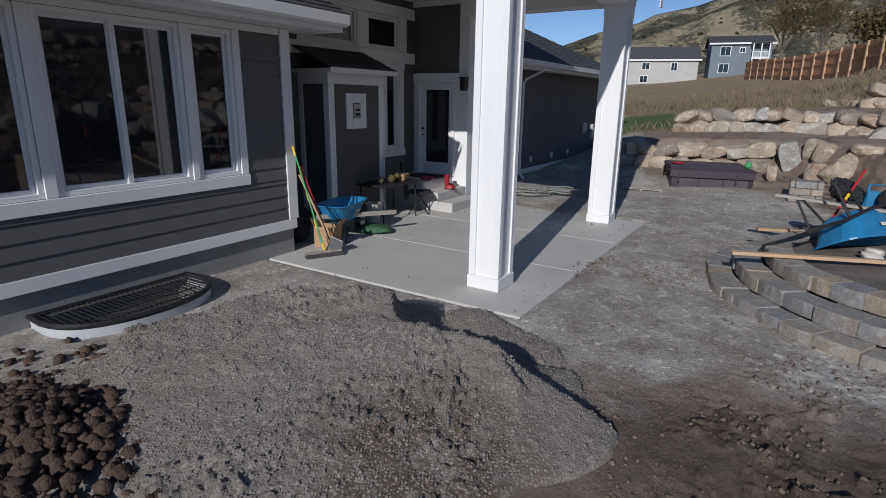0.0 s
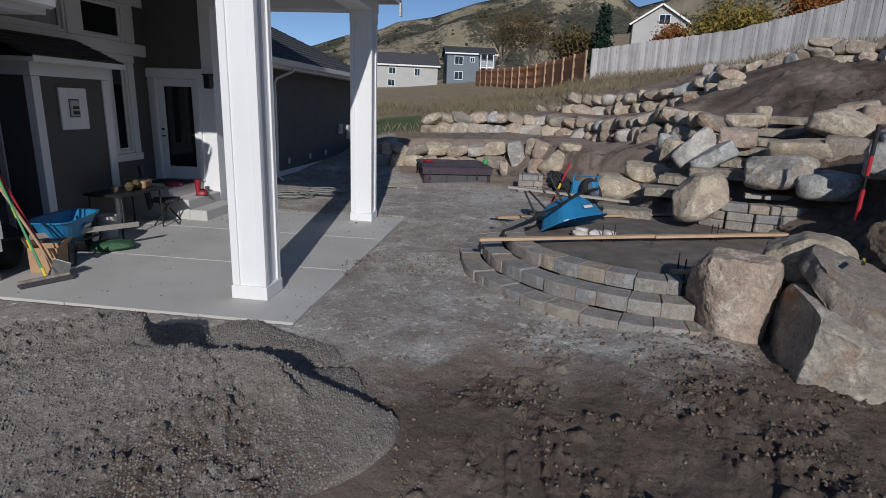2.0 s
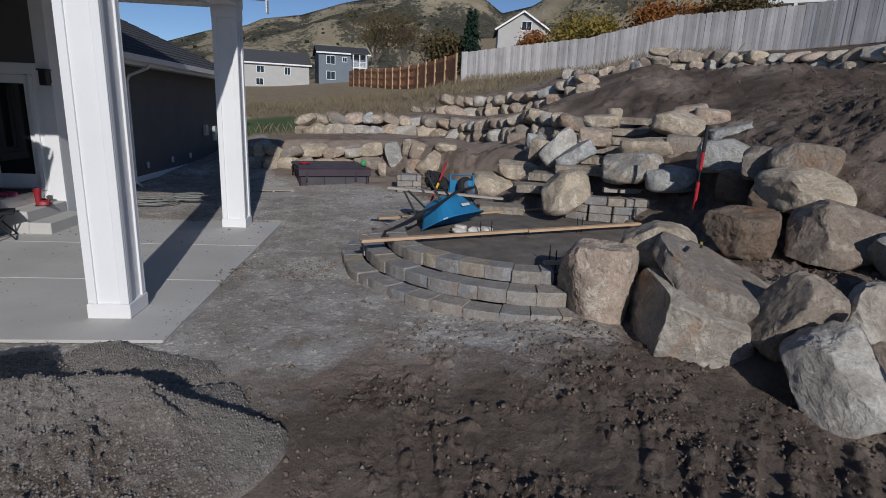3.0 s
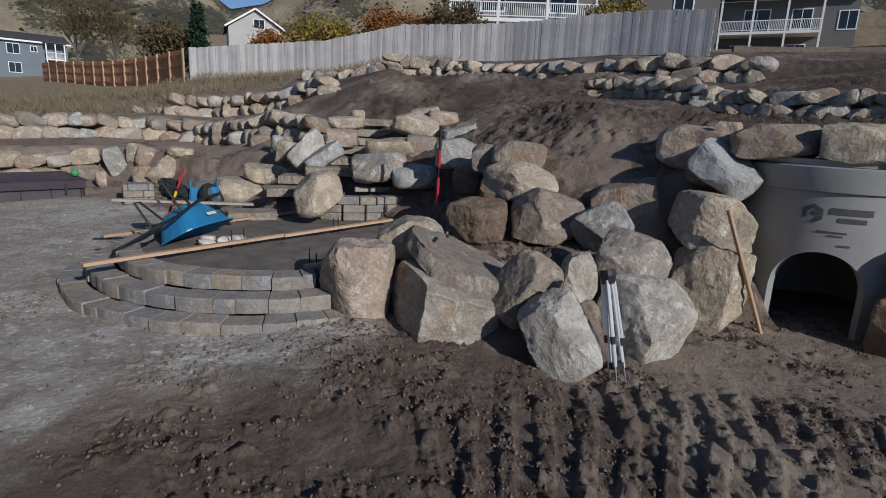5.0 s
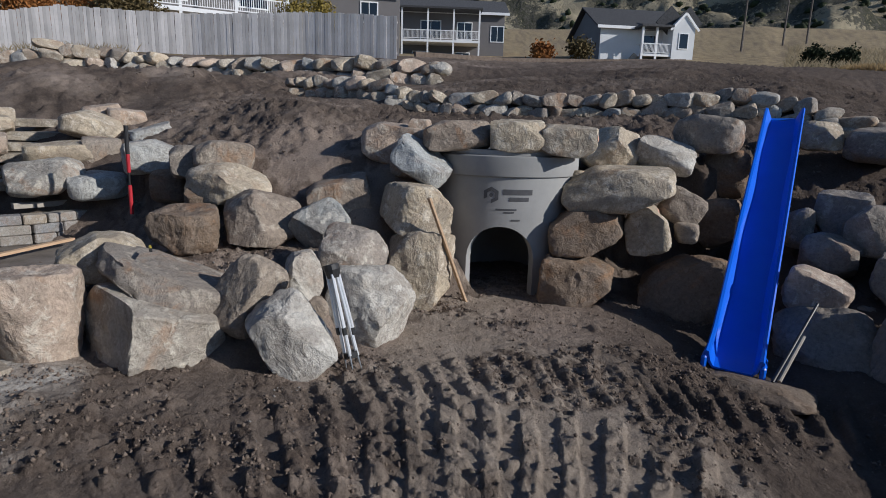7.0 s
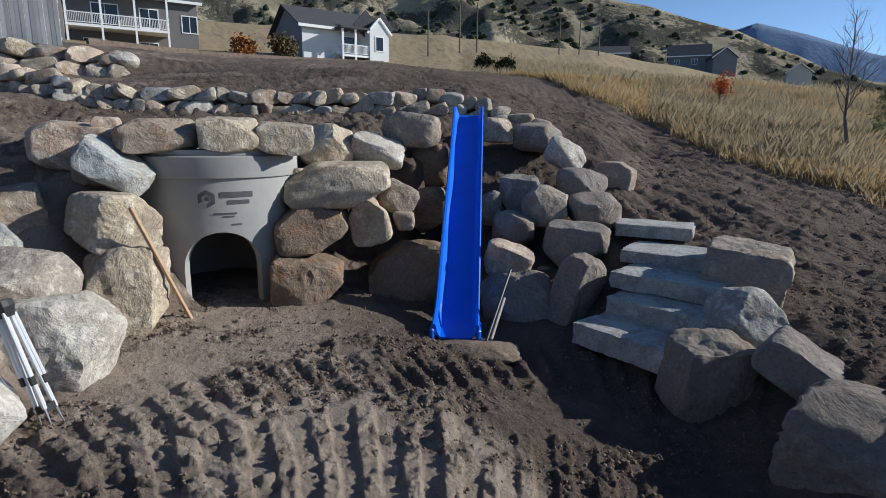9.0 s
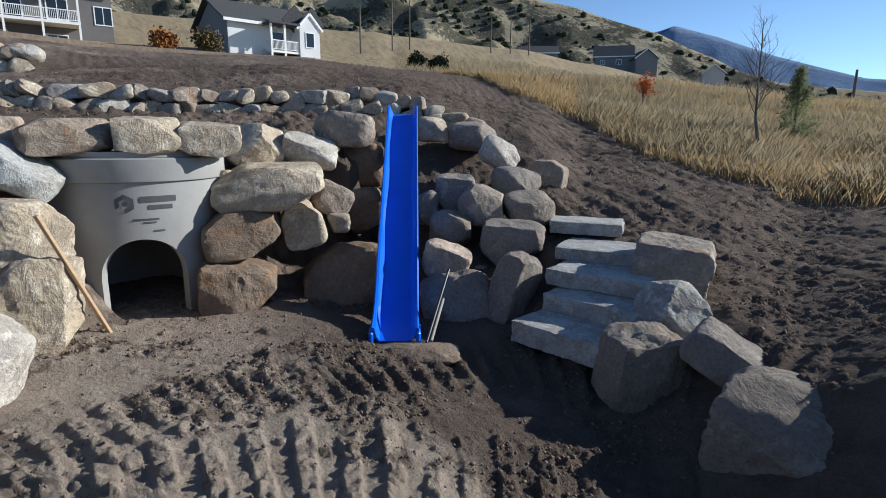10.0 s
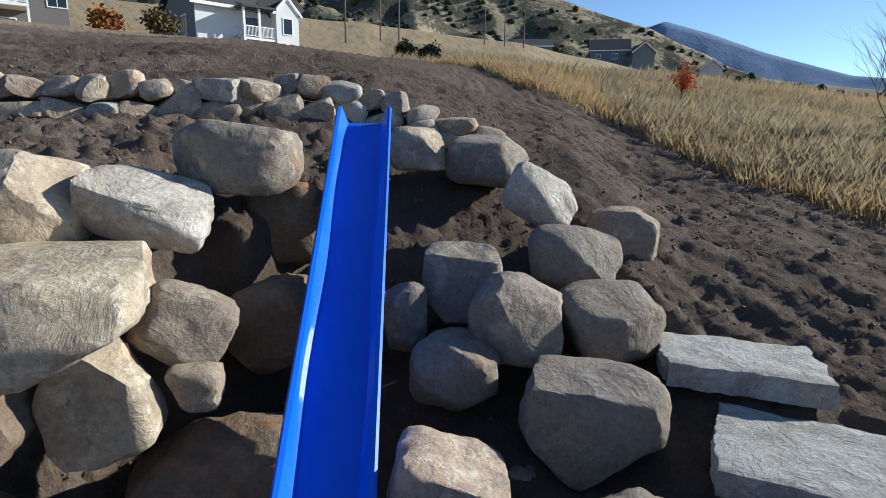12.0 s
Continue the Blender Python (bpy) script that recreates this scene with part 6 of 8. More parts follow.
def heap_material():
    m, nt, b = node_material("crushed_gravel")
    p = position(nt)
    vo = nt.nodes.new("ShaderNodeTexVoronoi")
    vo.inputs["Scale"].default_value = 48
    nt.links.new(p, vo.inputs["Vector"])
    chip = ramp_node(nt, vo.outputs["Color"], [(0.0, (0.165, 0.147, 0.131)), (0.6, (0.32, 0.287, 0.255)), (0.98, (0.53, 0.485, 0.435))])
    dust = mix_node(nt, noise_node(nt, 60, 5, 0.7, p), (0.238, 0.21, 0.183), (0.372, 0.332, 0.293))
    col = mix_node(nt, range_node(nt, noise_node(nt, 2.2, 5, 0.6, p), 0.36, 0.62), dust, chip)
    far = nt.nodes.new("ShaderNodeVectorMath")
    far.operation = "DISTANCE"
    nt.links.new(p, far.inputs[0])
    far.inputs[1].default_value = (-0.15, 2.75, 0.2)
    soil = mix_node(nt, range_node(nt, far.outputs["Value"], 1.0, 0.45), (0, 0, 0), range_node(nt, noise_node(nt, 5, 6, 0.7, p), 0.36, 0.54))
    col = mix_node(nt, soil, col, mix_node(nt, range_node(nt, vo.outputs["Distance"], 0.3, 0.5), chip, (0.14, 0.105, 0.08)))
    nt.links.new(col, b.inputs["Base Color"])
    b.inputs["Roughness"].default_value, b.inputs["Specular IOR Level"].default_value = 0.95, 0.15
    n0 = bump_node(nt, noise_node(nt, 26, 8, 0.8, p), 0.9, 0.035)
    n1 = bump_node(nt, vo.outputs["Distance"], 0.55, 0.014, n0)
    nt.links.new(bump_node(nt, noise_node(nt, 90, 4, 0.7, p), 0.5, 0.006, n1), b.inputs["Normal"])
    return m


HEAP = heap_material()
HEAP_POINTS = gravel_heap()


def crumbs(name, material, points, sizes, seed, label, category, sink=0.3):
    """Loose bits lying on the ground, past counting, in one mesh."""
    rng = np.random.default_rng(seed)
    v0 = np.array([(1, 0, 0), (-1, 0, 0), (0, 1, 0), (0, -1, 0), (0, 0, 1), (0, 0, -1)], float)
    f0 = np.array([(0, 2, 4), (2, 1, 4), (1, 3, 4), (3, 0, 4), (2, 0, 5), (1, 2, 5), (3, 1, 5), (0, 3, 5)])
    n = len(points)
    w = v0[None] * (1 + rng.uniform(-0.45, 0.4, (n, len(v0), 1)))
    s = sizes[:, None] * rng.uniform(0.6, 1.2, (n, 3))
    a = rng.uniform(0, 6.28, n)
    w = w * s[:, None, :]
    c, q = np.cos(a)[:, None], np.sin(a)[:, None]
    w = np.stack([w[..., 0] * c - w[..., 1] * q, w[..., 0] * q + w[..., 1] * c, w[..., 2]], -1)
    w = w + points[:, None, :] + np.stack([0 * sizes, 0 * sizes, sizes * (0.5 - sink)], -1)[:, None, :]
    f = (f0[None] + (np.arange(n) * len(v0))[:, None, None]).reshape(-1, 3)
    me = mesh_from_arrays(name, w.reshape(-1, 3), f, False)
    me.materials.append(material)
    return tagged(new(name, me), label, category, kind="stuff")


def scatter_points(n, seed, bearings, ranges, weight=None):
    rng = np.random.default_rng(seed)
    th = np.radians(rng.uniform(*bearings, n))
    r = np.sqrt(rng.uniform(ranges[0] ** 2, ranges[1] ** 2, n))
    x, y = r * np.sin(th), r * np.cos(th)
    if weight is not None:
        k = weight(x, y) > rng.random(n)
        x, y = x[k], y[k]
    g, d, _, _ = zones(x, y)
    z = gentle(x, y) + relief(x, y, d) * (1 - 0.75 * g)
    return np.stack([x, y, z], -1), rng


pts, rng = scatter_points(70000, 71, (12, 170), (2.2, 8.0), lambda x, y: 0.08 + 0.92 * clods(x, y))
crumbs("soil_crumbs", CLOD, pts, 0.004 + 0.024 * rng.random(len(pts)) ** 6.5, 73, "crumbs and clods of dark brown soil", "soil clods")
pts, rng = scatter_points(32000, 74, (45, 160), (7.0, 17), lambda x, y: 0.1 + 0.9 * clods(x, y))
crumbs("bank_clods", CLOD, pts, 0.006 + 0.026 * rng.random(len(pts)) ** 5, 76, "loose clods of dark soil on the banks", "soil clods")
pts, rng = scatter_points(16000, 77, (-30, 75), (2.4, 13), lambda x, y: 0.15 + 0.85 * (fbm(x * 0.9, y * 0.9, 0, 3, 78) > 0.54))
crumbs("loose_gravel", GRAVEL_BIT, pts, 0.004 + 0.014 * rng.random(len(pts)) ** 5, 79, "scattered grey gravel and pebbles", "gravel")
rng = np.random.default_rng(80)
pts = HEAP_POINTS[rng.integers(0, len(HEAP_POINTS), 32000)]
crumbs("heap_stones", GRAVEL_BIT, pts, 0.004 + 0.013 * rng.random(len(pts)) ** 4, 81, "grey stones on the gravel heap", "gravel", 0.5)
rng = np.random.default_rng(82)
q = rng.normal(size=(2600, 2)) * (0.6, 0.65) + (-2.85, 2.75)
size = 0.014 + 0.055 * rng.random(len(q)) ** 3.2
lift = 0.3 * np.clip(1 - np.hypot((q[:, 0] + 2.75) / 1.3, (q[:, 1] - 2.85) / 1.1), 0, 1)
pts = np.column_stack([q, gentle(q[:, 0], q[:, 1]) + lift + size * 0.15])
v0, f0 = ICO[1]
w = v0[None] * rng.uniform(0.75, 1.15, (len(q), 1, 3))
n1 = w.reshape(-1, 3) * 2.0 + np.repeat(rng.uniform(0, 60, (len(q), 3)), len(v0), 0)
w = w * (0.2 + 1.6 * fbm(n1[:, 0], n1[:, 1], n1[:, 2], 4, 84, 0.7)).reshape(len(q), -1, 1) * size[:, None, None] + pts[:, None, :]
me = mesh_from_arrays("wet_clods", w.reshape(-1, 3), (f0[None] + (np.arange(len(q)) * len(v0))[:, None, None]).reshape(-1, 3))
me.materials.append(WET_CLAY)
tagged(new("wet_clods", me), "dark clods of dug-out clay beside the gravel heap", "soil clods", kind="stuff")


# ---------------------------------------------------------------- slide
def slide():
    ob = thing("slide", look_flat((5.559, -3.133, -0.25), (9.649, -5.683)), "long bright blue plastic hillside slide with raised rims", "slide")
    run = [(-0.02, 0.035), (0.25, 0.05), (0.5, 0.12), (0.85, 0.33), (1.2, 0.58), (1.65, 0.88), (2.1, 1.16), (2.55, 1.44), (3.0, 1.72), (3.45, 2.0), (3.9, 2.28), (4.3, 2.54), (4.65, 2.74), (4.8, 2.81)]
    s = np.linspace(run[0][0], run[-1][0], 70)
    zz = np.interp(s, *zip(*run))
    for _ in range(3):
        zz[1:-1] = (zz[:-2] + zz[1:-1] * 2 + zz[2:]) / 4
    rows = []
    for a, z in zip(s, zz):
        wave = 0.020 * math.sin(a * 3.7)
        high = 0.17 + 0.035 * smooth01((a - 4.2) / 0.5) - 0.02 * smooth01((0.25 - a) / 0.3)
        b = 0.205 + wave * 0.5
        sec = [(-0.285, high * 0.5), (-0.292, high), (-0.275, high + 0.022), (-0.245, high + 0.012), (-0.222 - wave, 0.06), (-b + 0.02, 0.006), (0, 0.0), (b - 0.02, 0.006), (0.222 + wave, 0.06), (0.245, high + 0.012), (0.275, high + 0.022), (0.292, high), (0.285, high * 0.5),
               (0.272, high * 0.5), (0.270, high - 0.01), (0.243, 0.04), (b - 0.01, -0.016), (-b + 0.01, -0.016), (-0.243, 0.04), (-0.270, high - 0.01), (-0.272, high * 0.5)]
        dip = 0.12 * smooth01((a - 4.6) / 0.2)
        bowl = float(smooth01((a - 4.4) / 0.38))
        sec = [(x, q + bowl * 0.08 * (abs(x) / 0.245) ** 2 * (abs(x) < 0.244)) for x, q in sec]
        rows.append([(x, a - dip * (0.22 - abs(x)) * (abs(x) < 0.22) * 3.0, z + q) for x, q in sec])
    g = Geo()
    k, n = 0, len(rows[0])
    for r in rows:
        g.v += r
    for i in range(len(rows) - 1):
        for j in range(n):
            g.f.append((i * n + j, (i + 1) * n + j, (i + 1) * n + (j + 1) % n, i * n + (j + 1) % n))
    g.f.append(tuple(range(n)))
    g.f.append(tuple((len(rows) - 1) * n + j for j in range(n))[::-1])
    put("chute", g, SLIDE_BLUE, ob, None, True)
    for sx in (-1, 1):
        put("foot_flange", Geo().box(sx * 0.285 - 0.03, sx * 0.285 + 0.03, -0.05, 0.30, -0.02, 0.15, 0.02), SLIDE_BLUE, ob)
        for a in (1.3, 2.6, 3.8):
            z = float(np.interp(a, s, zz))
            put("joint_bolt", Geo().tube([(sx * 0.288, a, z + 0.12), (sx * 0.302, a, z + 0.12)], 0.014, 8), STEEL, ob)
    return ob


def look_flat(p, q):
    """A pose at p, upright, whose y points along the ground to q."""
    return pose(*p, 0, 0, math.degrees(math.atan2(-(q[0] - p[0]), q[1] - p[1])))


slide()
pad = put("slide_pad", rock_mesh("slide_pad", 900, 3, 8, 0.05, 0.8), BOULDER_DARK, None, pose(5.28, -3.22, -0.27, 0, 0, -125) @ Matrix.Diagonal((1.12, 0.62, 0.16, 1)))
tagged(pad, "flat brown stone half-buried at the slide's foot", "stone slab")
bar = thing("pry_bar", Matrix.Identity(4), "dark steel bar leaning on the boulders beside the slide", "bar")
put("shaft", Geo().tube([(5.3, -3.42, -0.22), (5.88, -4.15, 0.46)], 0.016, 8), BLACK, bar)
put("handle", Geo().tube([(5.32, -3.50, -0.22), (5.62, -3.88, 0.17)], 0.022, 8), OLD_WOOD, bar)


# ---------------------------------------------------------------- precast tunnel
def tunnel():
    ob = thing("precast_tunnel", look_flat((*MANHOLE, 0), (0, 0)), "round grey precast concrete chamber with an arched opening", "concrete chamber")
    R, t, hw, spring, z0, z1 = 1.12, 0.13, 0.49, 0.42, -0.3, 1.62
    angles = sorted(set(list(np.radians(np.arange(-180, 180, 5))) + list(np.arcsin(np.linspace(-hw, hw, 25) / R))))
    g = Geo()

    def low(a):
        s = R * math.sin(a)
        if math.cos(a) > 0 and abs(s) <= hw + 1e-6:
            return spring + math.sqrt(max(hw * hw - s * s, 0))
        return z0
    n = len(angles)
    opening = [math.cos(a) > 0 and abs(R * math.sin(a)) <= hw + 1e-6 for a in angles]
    for rad in (R, R - t):
        for z in ("low", z1):
            for a in angles:
                g.v.append((rad * math.sin(a), rad * math.cos(a), low(a) if z == "low" else z))
    # jamb corners, from the ground to the spring of the arch
    jamb = [i for i in range(n) if opening[i] and abs(abs(R * math.sin(angles[i])) - hw) < 1e-4]
    foot = {}
    for i in jamb:
        for k, rad in enumerate((R, R - t)):
            foot[i, k] = len(g.v)
            g.v.append((rad * math.sin(angles[i]), rad * math.cos(angles[i]), z0))
    for i in range(n):
        j = (i + 1) % n
        inside = opening[i] and opening[j]
        A = foot.get((i, 0), i) if not inside else i
        B = foot.get((j, 0), j) if not inside else j
        C = foot.get((i, 1), 2 * n + i) if not inside else 2 * n + i
        D = foot.get((j, 1), 2 * n + j) if not inside else 2 * n + j
        up0 = [A] + ([i] if A != i else []) + [n + i, n + j] + ([j] if B != j else []) + [B]
        up1 = [D] + ([2 * n + j] if D != 2 * n + j else []) + [3 * n + j, 3 * n + i] + ([2 * n + i] if C != 2 * n + i else []) + [C]
        g.f += [tuple(up0), tuple(up1), (n + i, 3 * n + i, 3 * n + j, n + j)]
        if inside:
            g.f.append((i, j, 2 * n + j, 2 * n + i))
    for i in jamb:
        q = (foot[i, 0], foot[i, 1], 2 * n + i, i)
        g.f.append(q if math.sin(angles[i]) > 0 else q[::-1])
    put("barrel", g, PRECAST, ob, None, True)
    put("top_ring", Geo().lathe([(0.95, 1.625), (1.155, 1.625), (1.16, 1.64), (1.16, 1.9), (1.14, 1.915), (0.95, 1.915)], 64), PRECAST, ob, None, True)
    put("cover_slab", Geo().lathe([(0.001, 1.92), (1.1, 1.92), (1.1, 1.99), (0.001, 1.99)], 48), PRECAST, ob, None, True)

    def mark(name, outline, rad=R + 0.006):
        """A flat mark that follows the barrel; outline in metres round and up."""
        q = Geo()
        n = len(outline)
        ss = [p[0] for p in outline]
        if n == 4 and max(ss) - min(ss) > 0.08 and outline[0][1] == outline[1][1]:
            k = 12
            for i in range(k):
                a, b = ss[0] + (ss[1] - ss[0]) * i / k, ss[0] + (ss[1] - ss[0]) * (i + 1) / k
                lo, hi = outline[0][1], outline[2][1]
                q.add([(rad * math.sin(t / R), rad * math.cos(t / R), z) for t, z in ((a, lo), (b, lo), (b, hi), (a, hi))], [(3, 2, 1, 0)])
        else:
            q.add([(rad * math.sin(t / R), rad * math.cos(t / R), z) for t, z in outline], [tuple(range(n))])
        put(name, q, INK, ob, label="dark stencilled mark")
    cx, cz = 0.16, 1.36

    def rect(s, z, w, h):
        return [(s - w / 2, z - h / 2), (s + w / 2, z - h / 2), (s + w / 2, z + h / 2), (s - w / 2, z + h / 2)]
    hexa = [(cx + 0.12 * math.sin(a), cz + 0.12 * math.cos(a)) for a in np.radians(np.arange(0, 360, 60))]
    inner = [(cx + 0.065 * math.sin(a), cz + 0.065 * math.cos(a)) for a in np.radians(np.arange(0, 360, 60))]
    for i in range(6):
        if i != 2:
            mark("logo_bar", [hexa[i], hexa[(i + 1) % 6], inner[(i + 1) % 6], inner[i]])
    mark("logo_core", [(cx + 0.03 * math.sin(a), cz + 0.03 * math.cos(a)) for a in np.radians(np.arange(30, 390, 60))])
    for s, z, w, h in ((-0.22, 1.41, 0.42, 0.075), (-0.24, 1.31, 0.28, 0.055), (-0.06, 1.16, 0.30, 0.022), (-0.1, 1.12, 0.15, 0.02), (-0.2, 1.01, 0.13, 0.022)):
        mark("text_bar", rect(s, z, w, h))


tunnel()
stick = thing("wooden_stake", Matrix.Identity(4), "thin weathered wooden stake leaning on a boulder", "stake")
put("shaft", Geo().beam((7.37, -0.31, -0.1), (6.87, 0.22, 1.4), 0.05, 0.035, 0.004), PINE, stick)


# ---------------------------------------------------------------- tripod, rod and hand tools
def tripod():
    ob = thing("survey_tripod", Matrix.Identity(4), "folded aluminium survey tripod leaning on a pale boulder", "tripod")
    foot, top = Vector((5.0, 0.86, -0.06)), Vector((5.14, 1.1, 0.93))
    d = (top - foot).normalized()
    s, u = Vector((-0.1, 1, 0)).normalized(), Vector((-1, 0, 0.3)).normalized()
    for k, o in enumerate((s * 0.05, s * -0.05, u * 0.05)):
        leg = put("leg", Geo().tube([foot + o * 1.2 + d * 0.12, top + o * 0.7 - d * 0.1], 0.02, 8).tube([foot + o * 1.2 + o * 0.35 + d * 0.35, top + o * 1.1 - d * 0.1], 0.016, 8), ALUMINIUM, ob)
        put("clamp", Geo().tube([foot + o * 1.4 + d * 0.33, foot + o * 1.4 + d * 0.40], 0.024, 8), BLACK, leg)
        put("spike", Geo().tube([foot + o * 1.2 + d * 0.13, foot + o * 1.5 - d * 0.02], [0.014, 0.004], 8), STEEL, leg)
    put("head", Geo().tube([top - d * 0.13, top - d * 0.05, top], [0.06, 0.08, 0.075], 12), BLACK, ob)
    put("foot_plate", Geo().tube([foot + d * 0.10, foot + d * 0.16], 0.07, 10), BLACK, ob)


tripod()
rod = thing("grade_rod", Matrix.Identity(4), "red and black grade rod standing among the boulders", "rod")
bx, by, bz = 7.88, 4.56, 0.92
put("lower_tube", Geo().tube([(bx, by, bz), (bx + 0.01, by, bz + 0.42)], 0.026, 10), RED_PAINT, rod)
put("collar", Geo().tube([(bx + 0.01, by, bz + 0.42), (bx + 0.015, by, bz + 0.60)], 0.013, 8), BLACK, rod)
put("middle_tube", Geo().tube([(bx + 0.015, by, bz + 0.60), (bx + 0.02, by, bz + 0.86)], 0.026, 10), RED_PAINT, rod)
put("upper_tube", Geo().tube([(bx + 0.02, by, bz + 0.86), (bx + 0.03, by, bz + 1.26)], 0.028, 10), BLACK, rod)


# ---------------------------------------------------------------- round paver terrace
def ring_stones(parent, r, top, h, a0, a1, seed, deep=0.30):
    rng = np.random.default_rng(seed)
    a = a0
    while a < a1:
        w = rng.choice([0.24, 0.34, 0.42]) / r
        b = min(a + w, a1)
        g = Geo()
        gap, n = 0.003 / r, 3
        j = rng.uniform(-0.022, 0.022)
        out = [((r + j - 0.012 * (k in (0, n))) , a + gap + (b - a - 2 * gap) * k / n) for k in range(n + 1)]
        ring = [(q * math.cos(t), q * math.sin(t)) for q, t in out] + [((r - deep) * math.cos(t), (r - deep) * math.sin(t)) for q, t in reversed(out)]
        lift = rng.uniform(-0.012, 0.012)
        k = len(ring)
        cx, cy = sum(p[0] for p in ring) / k, sum(p[1] for p in ring) / k
        g.add([(x, y, top - h) for x, y in ring] + [(x, y, top - 0.013 + lift) for x, y in ring] + [(cx + (x - cx) * 0.962, cy + (y - cy) * 0.962, top + lift) for x, y in ring],
              [tuple(range(k))[::-1], tuple(range(2 * k, 3 * k))] + [(l + i, l + (i + 1) % k, l + k + (i + 1) % k, l + k + i) for l in (0, k) for i in range(k)])
        put("paver", g, PAVER, parent)
        a = b


terrace = thing("round_terrace", Matrix.Translation((*DISC, 0)), "round raised terrace with three curved steps of tumbled grey pavers", "terrace")
A0, A1 = radians(105), radians(238)
ring_stones(terrace, 2.8, 0.12, 0.2, A0, A1, 1)
ring_stones(terrace, 2.48, 0.28, 0.16, A0, A1, 2)
ring_stones(terrace, 2.16, 0.44, 0.16, A0, radians(236), 3)
g = Geo()
NB = 40
rows = []
for k in range(9):
    q = 3.0 * k / 8
    reach = [1.9 if A0 < t < A1 else 2.0 if A1 <= t < radians(290) else 2.9 for t in np.linspace(0, 2 * math.pi, NB * 2 + 1)]
    rows.append([(min(q, w) * math.cos(t), min(q, w) * math.sin(t), 0.375 + 0.012 * math.sin(5 * q + 3 * t) - (0.5 if k == 8 else 0)) for t, w in zip(np.linspace(0, 2 * math.pi, NB * 2 + 1), reach)])
g.grid(rows)
put("screed_bed", g, SCREED, terrace, None, True, "levelled dark sand bed")
board_pts = (((3.25, 6.5, 0.47), (5.9, 6.05, 0.475)), ((5.86, 6.02, 0.475), (8.1, 5.62, 0.48)))
for a, b in board_pts:
    tagged(put("screed_board", Geo().beam(a, b, 0.09, 0.04), PINE, None), "long sawn pine board laid over the terrace edge", "board", "screed boards")
tagged(put("screed_board", Geo().beam((4.75, 4.55, 0.47), (5.2, 4.35, 0.48), 0.09, 0.04), PINE, None), "short pine board end on the terrace edge", "board", "screed boards")
tagged(put("screed_board", Geo().beam((4.4, 8.15, 0.4), (8.2, 7.55, 0.42), 0.09, 0.04), PINE, None), "long sawn pine board across the back of the terrace", "board", "screed boards")
for x, y in ((5.15, 6.3), (5.35, 6.28), (6.9, 5.95), (7.0, 5.93), (5.05, 4.75), (4.9, 4.5)):
    tagged(put("steel_pin", Geo().tube([(x, y, 0.3), (x, y, 0.62)], 0.009, 6), BLACK, None), "thin dark steel form pin beside a board", "pin", "form pins")


def block_wall(name, points, z0, courses, label, thick=0.28, seed=5):
    """A low wall of split-faced blocks along points."""
    ob = thing(name, Matrix.Identity(4), label, "wall")
    rng = np.random.default_rng(seed)
    p = np.array(points, float)
    run = np.concatenate([[0], np.cumsum(np.hypot(*(p[1:] - p[:-1]).T))])
    for cse in range(courses):
        s = -0.1 * (cse % 2)
        while s < run[-1] - 0.05:
            w = rng.choice([0.2, 0.3, 0.4])
            a, b = max(s, 0) + 0.004, min(s + w, run[-1]) - 0.004
            A = np.array([np.interp(a, run, p[:, i]) for i in (0, 1)])
            B = np.array([np.interp(b, run, p[:, i]) for i in (0, 1)])
            m = look_flat((*A, z0 + cse * 0.15), B)
            j = rng.uniform(-0.012, 0.012)
            put("block", Geo().box(-thick / 2 + j, thick / 2 + j, 0, float(np.hypot(*(B - A))), 0.003, 0.147, 0.015), PAVER, ob, m)
            s += w
    return ob


seat = block_wall("seat_wall", [(7.82, 7.0), (7.9, 6.7), (8.29, 6.25), (8.87, 5.9), (9.6, 5.55)], 0.37, 3, "curved low seat wall of split grey blocks")
block_wall("block_pillar", [(7.2, 12.35), (7.75, 12.05)], 0.0, 4, "short stub of grey split-block wall", 0.5, 6)
tagged(put("timber", Geo().beam((8.45, 6.75, 0.9), (9.75, 5.75, 0.9), 0.14, 0.09), OLD_WOOD, None), "dark timber lying behind the seat wall", "timber")


# ---------------------------------------------------------------- stone stairs
def slab_step(x, y, top, w, d, h, turn, seed, group, material=SLAB, label="thick grey sawn stone slab set as a step"):
    ob = put("stone_step", slab_mesh("stone_step", seed, w, d, h, 0.042), material, None, pose(x, y, top - h / 2, 0, 0, turn))
    return tagged(ob, label, "stone step", group)


